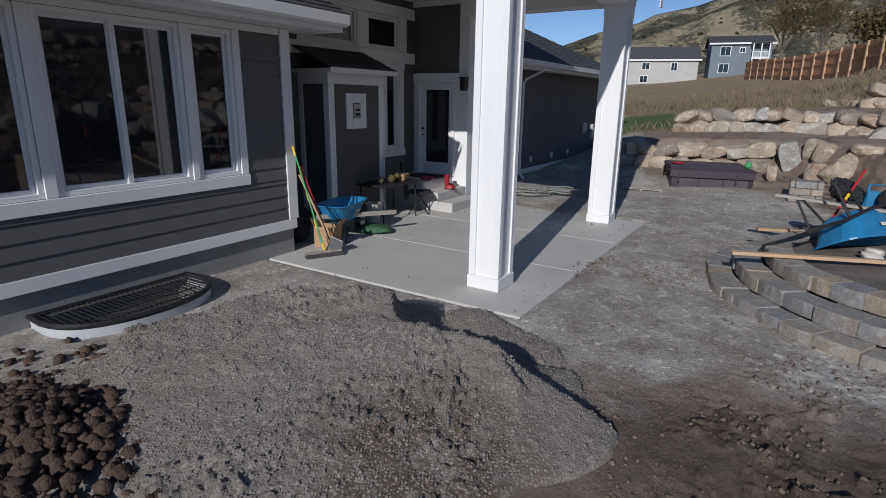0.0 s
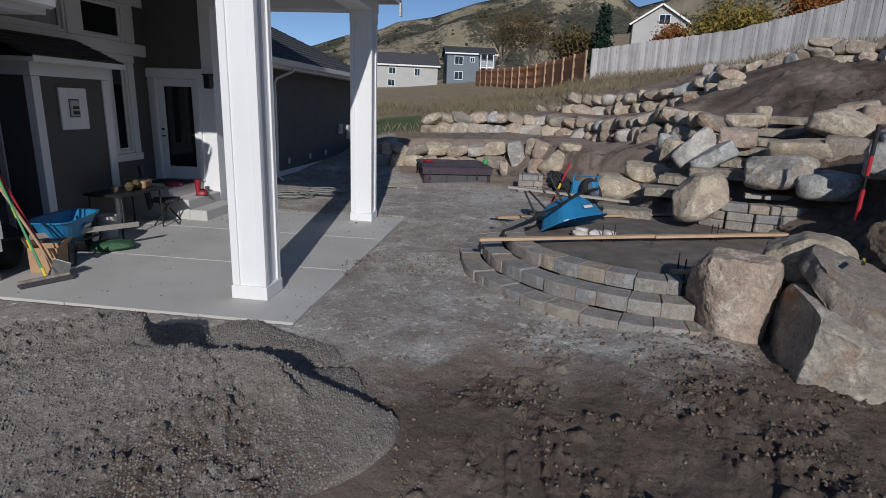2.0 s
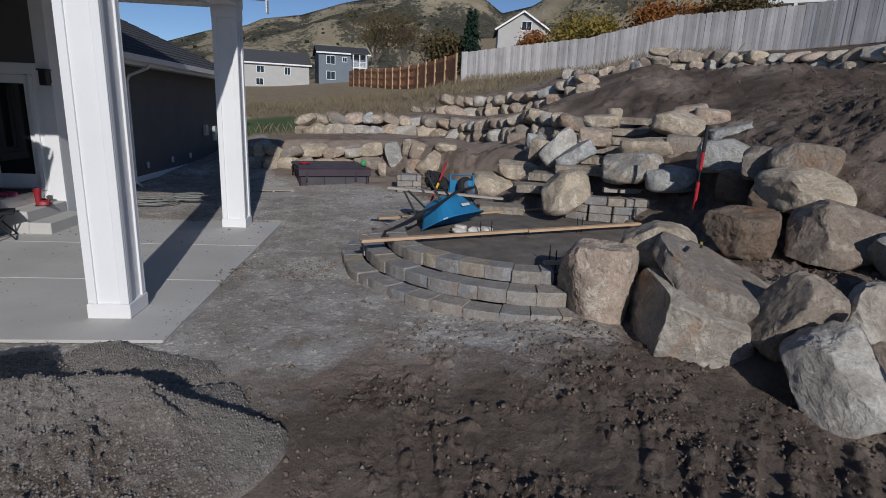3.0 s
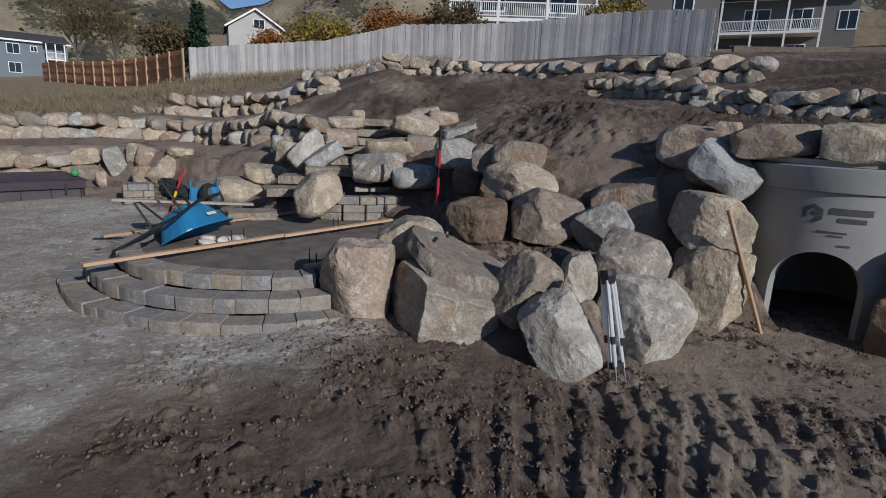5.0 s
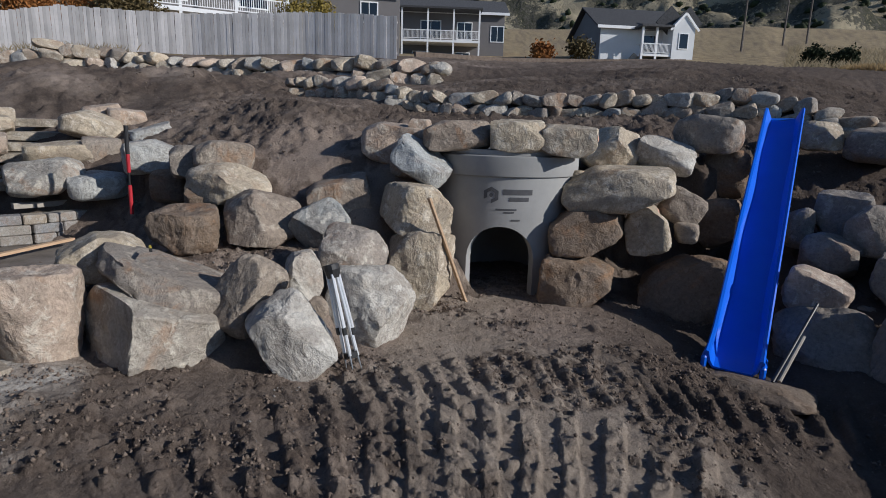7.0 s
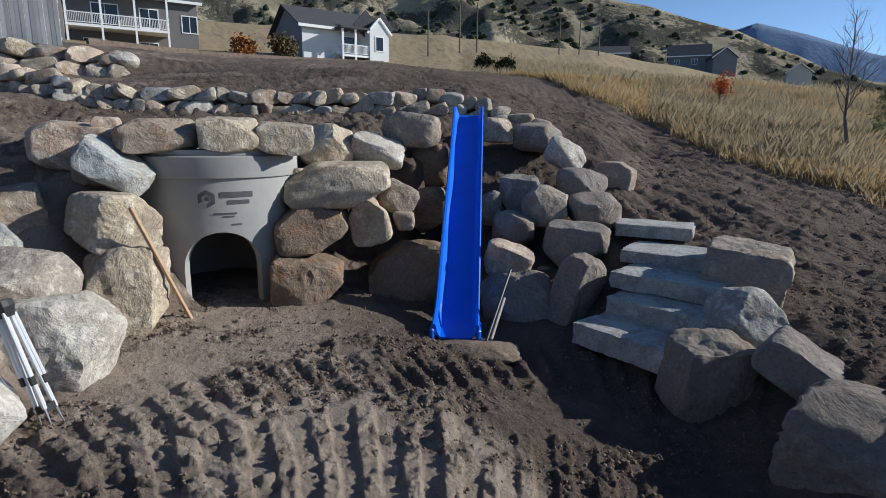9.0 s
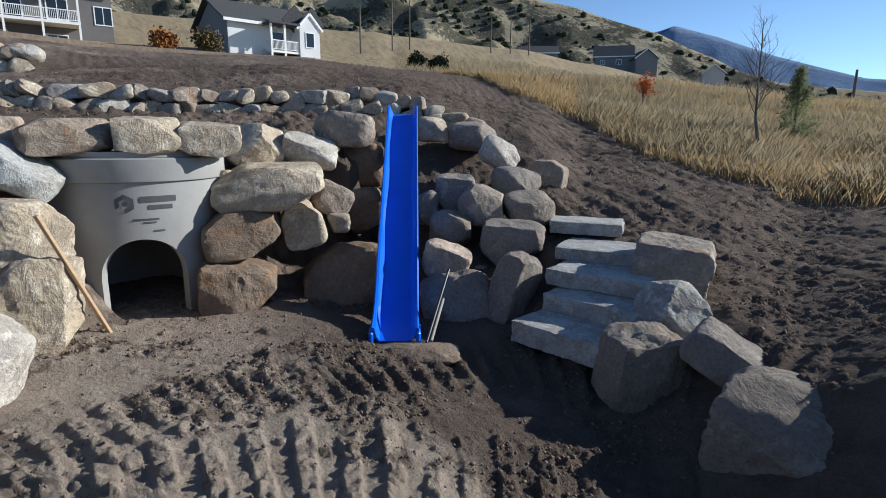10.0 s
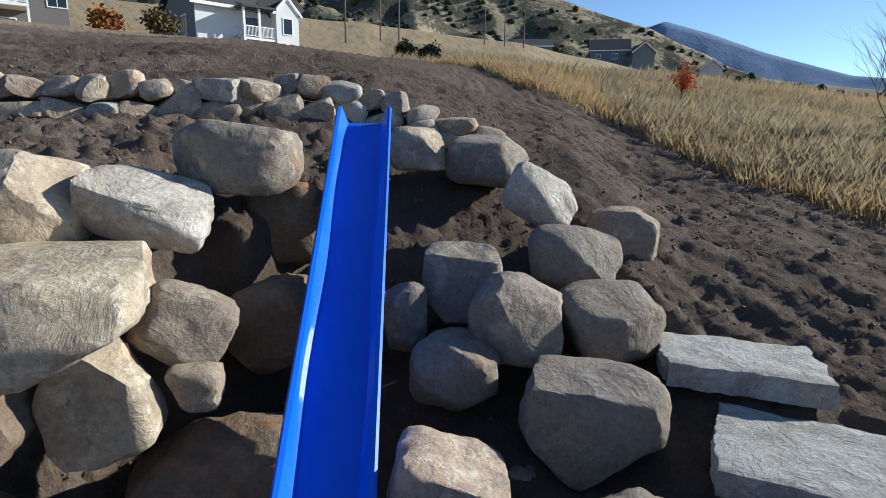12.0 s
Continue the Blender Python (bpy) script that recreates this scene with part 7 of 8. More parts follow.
for i, (x, y, top, w, d, h, turn) in enumerate(((4.78, -4.30, 0.04, 1.15, 0.95, 0.28, -167), (4.86, -4.86, 0.27, 1.40, 0.90, 0.24, -165), (5.16, -5.24, 0.50, 1.35, 0.95, 0.23, -161), (5.46, -5.76, 0.67, 1.30, 0.90, 0.19, -151), (6.25, -6.34, 0.89, 1.16, 0.75, 0.21, -142))):
    ax, ay = math.cos(radians(turn)), math.sin(radians(turn))
    slab_step(x + ax * w / 2 - ay * d / 2, y + ay * w / 2 + ax * d / 2, top, w, d, h, turn, 300 + i, "steps beside the slide")
for i, (x, y, top, w) in enumerate(((6.99, 7.97, 0.51, 0.89), (7.91, 8.08, 0.87, 0.75), (8.42, 8.13, 1.07, 0.78), (8.76, 7.60, 1.26, 1.09), (9.35, 7.68, 1.44, 0.74), (9.83, 7.73, 1.64, 0.75), (10.25, 7.84, 1.82, 0.85), (10.75, 7.83, 2.01, 1.28), (11.32, 8.07, 2.25, 1.37))):
    slab_step(x, y, top, w, 0.6, 0.17, -math.degrees(math.atan2(x, y)) + 9 * math.sin(2 * i), 320 + i, "steps up the terraces", STEP_STONE, "weathered brown stone slab set as a step")


# ---------------------------------------------------------------- hot tub
def hot_tub():
    ob = thing("hot_tub", pose(6.38, 14.72, 0.02, 0, 0, -15), "square dark plum hot tub with a closed vinyl cover", "hot tub")
    s = 0.94
    put("base", Geo().box(-s, s, -s, s, 0.0, 0.05, 0.01), TUB_GREY, ob)
    for k in range(4):
        m = pose(0, 0, 0, 0, 0, 90 * k)
        side = put("side_panel", Geo().box(-s + 0.09, s - 0.09, -s + 0.01, -s + 0.05, 0.05, 0.46, 0.01, m), TUB_GREY, ob)
        for x in (-0.28, 0.28):
            put("batten", Geo().box(x - 0.012, x + 0.012, -s, -s + 0.012, 0.07, 0.45, 0.003, m), BLACK, side)
        put("corner_post", Geo().box(-s, -s + 0.22, -s, -s + 0.11, 0.05, 0.46, 0.04, m), TUB_COVER, ob)
    put("rim", Geo().box(-s - 0.02, s + 0.02, -s - 0.02, s + 0.02, 0.46, 0.50, 0.018), BLACK, ob)
    for y0, y1 in ((-s - 0.05, -0.01), (0.01, s + 0.05)):
        cover = put("cover", Geo().box(-s - 0.05, s + 0.05, y0, y1, 0.505, 0.60, 0.04), TUB_COVER, ob)
        for k in range(5):
            y = y0 + (y1 - y0) * (k + 0.5) / 5
            put("seam", Geo().box(-s, s, y - 0.012, y + 0.012, 0.598, 0.606, 0.003), TUB_GREY, cover)
    put("skirt", Geo().box(-s - 0.02, s + 0.02, -s - 0.066, -s - 0.052, 0.38, 0.55, 0.005), TUB_COVER, ob)
    for x in (-0.75, 0.55):
        put("strap", Geo().box(x - 0.025, x + 0.025, -s - 0.076, -s - 0.068, 0.26, 0.5, 0.002), BLACK, ob)
    put("lifter", Geo().tube([(-s - 0.06, 0.4, 0.2), (-s - 0.1, -0.3, 0.62), (-s - 0.02, -0.9, 0.64)], 0.02, 8), BLACK, ob)


hot_tub()
tagged(put("tub_pad", Geo().box(-1.3, 1.3, -1.3, 1.25, -0.06, 0.02, 0.01), CONCRETE, None, pose(6.38, 14.72, 0, 0, 0, -15)), "pale concrete pad under the hot tub", "pad")
ball = put("toy_ball", Geo().lathe([(0.001, -0.09), (0.05, -0.075), (0.085, -0.03), (0.085, 0.03), (0.05, 0.075), (0.001, 0.09)], 20), GREEN, None, pose(7.05, 13.95, 0.715), True)
tagged(ball, "green ball lying on the hot tub cover", "ball")
tagged(put("folded_cloth", rock_mesh("folded_cloth", 50, 3, 4, 0.05, 0.8), DARKRED, None, pose(5.7, 14.9, 0.655, 0, 0, 20) @ Matrix.Diagonal((0.3, 0.22, 0.07, 1))), "red folded cloth on the hot tub cover", "cloth")


# ---------------------------------------------------------------- wheelbarrows
def wheelbarrow(m, label):
    """Wheel towards +y, handles towards -y, standing upright at its own origin."""
    ob = thing("wheelbarrow", m, label, "wheelbarrow")

    def ring(w0, w1, y0, y1, z):
        pts = []
        for k in range(24):
            a = 2 * math.pi * k / 24 - 0.75 * math.pi
            c, q = math.cos(a), math.sin(a)
            c, q = math.copysign(abs(c) ** 0.55, c), math.copysign(abs(q) ** 0.55, q)
            y = (y0 + y1) / 2 + q * (y1 - y0) / 2
            w = w0 + (w1 - w0) * (y - y0) / (y1 - y0)
            pts.append((c * w, y, z))
        return pts
    outer = [ring(0.20, 0.15, -0.22, 0.28, 0.30), ring(0.24, 0.19, -0.30, 0.36, 0.36), ring(0.31, 0.27, -0.45, 0.60, 0.64), ring(0.335, 0.295, -0.475, 0.63, 0.645), ring(0.335, 0.295, -0.475, 0.63, 0.625)]
    inner = [ring(0.30, 0.26, -0.44, 0.59, 0.638), ring(0.23, 0.18, -0.29, 0.35, 0.375), ring(0.19, 0.14, -0.21, 0.27, 0.318)]
    g = Geo()
    loops = [outer[4], outer[3], outer[2]]
    seq = [outer[0], outer[1], [tuple(Vector(p) * 1.0) for p in ring(0.305, 0.265, -0.445, 0.595, 0.622)], outer[4], outer[3], inner[0], inner[1], inner[2]]
    for r in seq:
        g.v += r
    for i in range(len(seq) - 1):
        for j in range(24):
            g.f.append((i * 24 + j, i * 24 + (j + 1) % 24, (i + 1) * 24 + (j + 1) % 24, (i + 1) * 24 + j))
    g.f.append(tuple(range(24))[::-1])
    g.f.append(tuple((len(seq) - 1) * 24 + j for j in range(24)))
    tub = put("tray", g, BLUE_TUB, ob)
    for sx in (-1, 1):
        put("logo_patch", Geo().add([(sx * 0.287, 0.0, 0.48), (sx * 0.282, 0.2, 0.48), (sx * 0.288, 0.2, 0.52), (sx * 0.293, 0.0, 0.52)], [(0, 1, 2, 3) if sx > 0 else (3, 2, 1, 0)]), PAPER, tub)
        put("handle", Geo().tube([(sx * 0.30, -0.95, 0.52), (sx * 0.28, -0.5, 0.44), (sx * 0.20, 0.1, 0.28), (sx * 0.07, 0.78, 0.2)], 0.02, 8), BLACK, ob)
        put("grip", Geo().tube([(sx * 0.302, -1.02, 0.532), (sx * 0.297, -0.86, 0.508)], 0.026, 8), RUBBER, ob)
        put("leg", Geo().tube([(sx * 0.23, -0.12, 0.34), (sx * 0.27, -0.3, 0.02), (sx * 0.25, -0.42, 0.02), (sx * 0.25, -0.36, 0.40)], 0.015, 8), BLACK, ob)
        put("brace", Geo().tube([(sx * 0.14, 0.40, 0.24), (sx * 0.17, 0.55, 0.58)], 0.011, 6), BLACK, ob)
    wheel = new("wheel")
    wheel.parent = ob
    wheel.matrix_basis = pose(0, 0.72, 0.2, 0, 90, 0)
    put("tyre", Geo().lathe([(0.115, -0.035), (0.16, -0.05), (0.195, -0.035), (0.2, 0.0), (0.195, 0.035), (0.16, 0.05), (0.115, 0.035), (0.115, -0.035)], 32), RUBBER, wheel, None, True)
    put("rim", Geo().lathe([(0.02, -0.05), (0.03, -0.05), (0.04, -0.02), (0.09, -0.025), (0.118, -0.04), (0.118, 0.04), (0.09, 0.025), (0.04, 0.02), (0.03, 0.05), (0.02, 0.05)], 32), STEEL, wheel, None, True)
    put("axle", Geo().tube([(0, 0, -0.1), (0, 0, 0.1)], 0.011, 8), STEEL, wheel)
    return ob


wheelbarrow(pose(4.98, 7.34, 1.12, 0, 150, -72) @ Matrix.Scale(1.12, 4), "blue poly wheelbarrow tipped over on the terrace bed")
wheelbarrow(HM @ pose(-5.95, 6.45, 0.0, 0, 0, 12) @ Matrix.Scale(0.92, 4), "blue poly wheelbarrow standing loaded on the patio")
tagged(put("plank", Geo().beam((4.35, 7.75, 0.98), (5.95, 6.75, 0.86), 0.12, 0.035), OLD_WOOD, None), "pale weathered plank resting on the tipped wheelbarrow", "plank")
for i, (x, y, w, c) in enumerate(((4.98, 6.6, 0.24, 0.1), (5.2, 6.5, 0.3, 0.12), (5.42, 6.48, 0.26, 0.11), (5.1, 6.75, 0.22, 0.12))):
    tagged(put("paper_bag", rock_mesh("paper_bag", 60 + i, 3, 6, 0.12, 0.6), PAPER, None, pose(x, y, 0.38 + c / 2, 5, 4, 40 * i) @ Matrix.Diagonal((w, 0.2, c, 1))), "crumpled torn paper sack below the wheelbarrow", "paper sack", "torn paper sacks")
tagged(put("work_jacket", rock_mesh("work_jacket", 66, 4, 5, 0.75, 0.2), CLOTH, None, pose(5.5, 8.0, 0.98, 10, 35, 10) @ Matrix.Diagonal((0.62, 0.5, 0.34, 1))), "crumpled black jacket thrown over the tools", "jacket")
lev = thing("spirit_level", Matrix.Identity(4), "red spirit level leaning on the wheelbarrow", "spirit level")
put("beam", Geo().beam((4.98, 7.55, 0.55), (5.5, 7.75, 1.35), 0.03, 0.02), RED_PAINT, lev)
put("vial", Geo().beam((5.22, 7.62, 0.95), (5.27, 7.64, 1.03), 0.03, 0.03), YELLOW, lev)
rack = thing("plate_frame", Matrix.Identity(4), "small blue tubular hand truck behind the tools", "hand truck")
put("frame", Geo().tube([(5.5, 7.7, 0.4), (5.6, 7.75, 1.15), (5.9, 7.5, 1.15), (5.9, 7.45, 0.45)], 0.02, 8).tube([(5.55, 7.72, 0.8), (5.9, 7.48, 0.8)], 0.02, 8), BLUE_TUB, rack)
put("tray", Geo().box(-0.2, 0.2, -0.02, 0.02, -0.12, 0.12, 0.01, pose(5.72, 7.6, 0.95, 0, 0, -35)), BLUE_TUB, rack)


# ---------------------------------------------------------------- patio clutter
def on_house(name, m, label, category, group=""):
    return thing(name, HM @ m, label, category, group)


broom = on_house("push_broom", Matrix.Identity(4), "wide push broom with a green handle leaning on the wall corner", "broom")
put("handle", Geo().tube([(-5.42, 5.52, 0.09), (-5.88, 5.46, 1.52)], 0.011, 8), GREEN, broom)
put("grip", Geo().tube([(-5.846, 5.464, 1.40), (-5.884, 5.459, 1.53)], 0.017, 8), YELLOW, broom)
put("head", Geo().box(-0.27, 0.27, -0.03, 0.03, 0.05, 0.085, 0.01, pose(-5.42, 5.5, 0, 0, 0, 62)), STEP_STONE, broom)
put("bristles", Geo().box(-0.28, 0.28, -0.04, 0.04, 0.002, 0.055, 0.012, pose(-5.4, 5.5, 0, 0, 0, 62)), TUB_GREY, broom)
put("bracket", Geo().tube([(-5.42, 5.52, 0.09), (-5.45, 5.516, 0.19)], 0.018, 8), YELLOW, broom)
pole = on_house("trimmer_pole", Matrix.Identity(4), "grey and yellow extension pole leaning on the wall corner", "pole")
put("shaft", Geo().tube([(-5.62, 5.7, 0.02), (-5.9, 5.53, 1.38)], 0.009, 8), STEEL, pole)
for z in (0.35, 0.75, 1.1):
    t = z / 1.38
    put("collar", Geo().tube([(-5.62 - 0.28 * t, 5.7 - 0.17 * t, z), (-5.645 - 0.28 * t, 5.685 - 0.17 * t, z + 0.13)], 0.014, 8), YELLOW, pole)
rake = on_house("shovel", Matrix.Identity(4), "wooden-handled shovel leaning on the wall corner", "shovel")
put("handle", Geo().tube([(-5.50, 5.75, 0.12), (-5.89, 5.56, 1.12)], 0.016, 8), PINE, rake)
put("blade", Geo().box(-0.1, 0.1, -0.006, 0.006, 0.0, 0.24, 0.004, pose(-5.47, 5.76, 0.0, 12, 20, 20)), STEEL, rake)
box = on_house("cardboard_box", pose(-5.78, 5.98, 0.0, 0, 0, 15), "open brown cardboard box on the patio", "box")
g = Geo()
g.box(-0.17, 0.17, -0.13, -0.124, 0, 0.32).box(-0.17, 0.17, 0.124, 0.13, 0, 0.32).box(-0.17, -0.164, -0.124, 0.124, 0, 0.32).box(0.164, 0.17, -0.124, 0.124, 0, 0.32).box(-0.164, 0.164, -0.124, 0.124, 0, 0.006)
put("carton", g, CARDBOARD, box)
put("flap", Geo().box(0, 0.006, -0.12, 0.12, 0, 0.14, 0.002, pose(0.17, 0, 0.32, 0, 40, 0)), CARDBOARD, box)
put("flap", Geo().box(-0.006, 0, -0.12, 0.12, 0, 0.14, 0.002, pose(-0.17, 0, 0.32, 0, -25, 0)), CARDBOARD, box)
mop = on_house("mop", Matrix.Identity(4), "red-handled mop leaning on the wall corner", "mop")
put("handle", Geo().tube([(-5.58, 5.82, 0.1), (-5.9, 5.6, 1.24)], 0.012, 8), RED_PAINT, mop)
put("mop_head", Geo().lathe([(0.001, 0.0), (0.09, 0.0), (0.075, 0.05), (0.03, 0.11), (0.001, 0.12)], 14, m=Matrix.Translation((-5.57, 5.83, 0.0))), CLOTH, mop, None, True)
tagged(put("bin_bag", rock_mesh("bin_bag", 72, 4, 4, 0.15, 0.3), CLOTH, None, HM @ pose(-6.35, 5.85, 0.3, 0, 0, 30) @ Matrix.Diagonal((0.5, 0.45, 0.62, 1))), "black full bin bag on the patio", "bag")
tagged(put("tarpaulin", rock_mesh("tarpaulin", 73, 4, 4, 0.2, 0.3), DARK_TARP, None, HM @ pose(-5.75, 7.05, 0.07, 0, 0, 30) @ Matrix.Diagonal((0.6, 0.4, 0.15, 1))), "crumpled dark green tarpaulin under the wheelbarrow", "tarpaulin")
tagged(put("lumber", Geo().beam((-6.0, 5.95, 0.42), (-5.45, 7.25, 0.36), 0.035, 0.07), OLD_WOOD, None, HM), "pale sawn timber lying across the wheelbarrow legs", "timber")
table = on_house("folding_table", pose(-6.25, 8.1, 0, 0, 0, 0), "dark folding table with yard things on it", "table")
put("tabletop", Geo().box(-0.32, 0.32, -0.55, 0.55, 0.66, 0.70, 0.01), BLACK, table)
for x in (-0.26, 0.26):
    for y in (-0.48, 0.48):
        put("leg", Geo().tube([(x, y, 0.66), (x, y * 1.04, 0.0)], 0.014, 8), BLACK, table)
for i, (x, y, r, mt) in enumerate(((-6.1, 8.0, 0.075, LEAF_OLIVE), (-6.15, 8.2, 0.085, LEAF_OLIVE), (-6.2, 7.8, 0.06, SAGE))):
    tagged(put("toy_ball", Geo().lathe([(0.001, -r), (r * 0.6, -r * 0.8), (r, 0), (r * 0.6, r * 0.8), (0.001, r)], 16), mt, None, HM @ pose(x, y, 0.70 + r), True), "dull green ball on the folding table", "ball", "balls on the table")
tagged(put("tool_case", Geo().box(-0.1, 0.1, -0.2, 0.2, 0, 0.12, 0.02), CARDBOARD, None, HM @ pose(-6.2, 8.45, 0.70, 0, 0, 20)), "low brown tool case on the folding table", "case")
seat_ob = on_house("camp_chair", pose(-6.12, 8.92, 0, 0, 0, 120), "black folded fabric camp chair beside the table", "chair")
put("backrest", Geo().box(-0.22, 0.22, 0.18, 0.23, 0.30, 1.08, 0.03, pose(0, 0, 0, -8, 0, 0)), CLOTH, seat_ob)
put("seat", Geo().box(-0.24, 0.24, -0.22, 0.22, 0.40, 0.43, 0.015), CLOTH, seat_ob)
for x in (-0.22, 0.22):
    for y in (-0.2, 0.2):
        put("leg", Geo().tube([(x, y, 0.0), (x * 0.9, -y * 0.6, 0.42)], 0.012, 6), BLACK, seat_ob)
tagged(put("white_bucket", Geo().lathe([(0.001, 0.0), (0.12, 0.0), (0.14, 0.33), (0.15, 0.34), (0.13, 0.34), (0.115, 0.02), (0.001, 0.02)], 24), PAPER, None, HM @ pose(-6.35, 7.75, 0), True), "pale plastic bucket under the table", "bucket")


def boot(m):
    ob = tagged(new("boot"), "dark red rubber boot standing on the step", "boot", "boots on the steps")
    ob.matrix_basis = m
    put("shaft", Geo().lathe([(0.045, 0.05), (0.05, 0.15), (0.062, 0.27), (0.055, 0.27), (0.042, 0.1)], 16), DARKRED, ob, None, True)
    put("foot", Geo().lathe([(0.001, -0.045), (0.04, -0.045), (0.05, -0.03), (0.045, 0.02), (0.02, 0.05), (0.001, 0.055)], 16, m=Matrix.Translation((0, 0.06, 0.045)) @ Matrix.Diagonal((1, 2.2, 1, 1))), DARKRED, ob, None, True)
    put("sole", Geo().box(-0.05, 0.05, -0.05, 0.18, 0.0, 0.02, 0.008), BLACK, ob)


boot(HM @ pose(-6.12, 9.95, 0.366, 0, 0, -60))
boot(HM @ pose(-6.02, 9.78, 0.366, 0, 0, -75))
for k, (x, y) in enumerate(((-6.42, 9.5), (-6.34, 9.6))):
    tagged(put("shoe", rock_mesh("shoe", 75 + k, 3, 3, 0.05, 0.3), PINK, None, HM @ pose(x, y, 0.59, 0, 0, 70 + 20 * k) @ Matrix.Diagonal((0.1, 0.24, 0.085, 1))), "small bright pink shoe on the landing", "shoe", "pink shoes")
tagged(put("doormat", Geo().box(-0.4, 0.4, -0.25, 0.25, 0.0, 0.018, 0.006), CLOTH, None, HM @ pose(-6.72, 10.05, 0.551)), "dark doormat on the landing", "doormat")
lamp = on_house("wall_lantern", pose(-5.95, 10.36, 2.5), "black wall lantern on the white pilaster", "wall lamp")
put("back_plate", Geo().box(-0.05, 0.05, 0.0, 0.02, -0.1, 0.1), BLACK, lamp)
put("housing", Geo().box(-0.06, 0.06, -0.16, -0.02, -0.14, 0.1, 0.01).box(-0.08, 0.08, -0.18, 0.0, 0.1, 0.13, 0.01), BLACK, lamp)


# ---------------------------------------------------------------- window well
well = on_house("window_well", Matrix.Identity(4), "galvanised window well with a black steel grate", "window well")
arc = [(-5.965, 2.08)] + [(-5.97 + 0.86 * math.sin(a) ** 0.55, 2.9 - 0.84 * math.cos(a)) for a in np.linspace(0.12, math.pi - 0.12, 24)] + [(-5.965, 3.72)]
outer = [(x + 0.02 * (0 < k < len(arc) - 1), y) for k, (x, y) in enumerate(arc)]
g = Geo().grid([[(x, y, z) for x, y in row] for row, z in ((arc, -1.0), (arc, 0.10), (outer, 0.10), (outer, -1.0))])
put("liner", g, LINER, well, label="pale corrugated liner")
put("rim", Geo().tube([(x, y, 0.115) for x, y in arc], 0.03, 6), BLACK, well)
put("back_bar", Geo().tube([(-5.93, 2.08, 0.125), (-5.93, 3.72, 0.125)], 0.022, 6), BLACK, well)
g = Geo()
for k in range(1, 30):
    y = 2.08 + 1.64 * k / 30
    x = np.interp(y, [p[1] for p in arc], [p[0] for p in arc])
    g.box(-5.95, float(x) - 0.01, y - 0.003, y + 0.003, 0.118, 0.13, 0.001)
for x in (-5.8, -5.62, -5.44, -5.28):
    g.box(x - 0.005, x + 0.005, 2.25, 3.55, 0.108, 0.12, 0.001)
put("grate", g, BLACK, well)


tagged(put("litter_scrap", rock_mesh("litter_scrap", 91, 2, 4, 0.2, 0.6), WHITE, None, pose(4.41, 3.24, 0.0, 10, 15, 30) @ Matrix.Diagonal((0.075, 0.045, 0.03, 1))), "small white plastic scrap on the soil", "litter")


# ---------------------------------------------------------------- hoses and pallet
def hose(x, y, r, seed, label):
    rng = np.random.default_rng(seed)
    pts = []
    for k in range(150):
        a = k * 0.21
        q = r * (0.75 + 0.25 * math.sin(k * 0.037 + seed)) + rng.normal(0, 0.012)
        pts.append((x + q * math.cos(a) + 0.1 * math.sin(k * 0.05), y + 0.75 * q * math.sin(a), 0.03 + 0.06 * (0.5 + 0.5 * math.sin(k * 0.11)) + 0.0006 * k))
    tagged(put("hose_coil", Geo().tube(pts, 0.016, 6), ROPE, None, None, True), label, "hose", "hose coils")


hose(1.5, 13.0, 0.5, 1, "coiled grey hose lying on the bare ground")
hose(2.4, 13.2, 0.45, 2, "coiled grey hose lying on the bare ground")
pallet = thing("pallet", pose(4.55, 14.05, 0.0, 0, 0, -20), "weathered wooden pallet lying on the gravel", "pallet")
for k in range(6):
    put("deck_board", Geo().box(-0.5, 0.5, -0.42 + 0.155 * k, -0.31 + 0.155 * k, 0.10, 0.12), OLD_WOOD, pallet)
for x in (-0.45, 0.0, 0.45):
    put("stringer", Geo().box(x - 0.025, x + 0.025, -0.42, 0.46, 0.0, 0.099), OLD_WOOD, pallet)
lvl = thing("torpedo_level", pose(5.35, 2.95, 0.97, 0, 4, 30), "small yellow level lying on a boulder", "level")
put("body", Geo().box(-0.13, 0.13, -0.012, 0.012, 0.0, 0.035, 0.005), YELLOW, lvl)
put("end_cap", Geo().box(-0.14, -0.128, -0.014, 0.014, -0.001, 0.037, 0.004), BLACK, lvl)


# ---------------------------------------------------------------- fences
def polar(b, r):
    return Vector((r * math.sin(radians(b)), r * math.cos(radians(b)), 0))


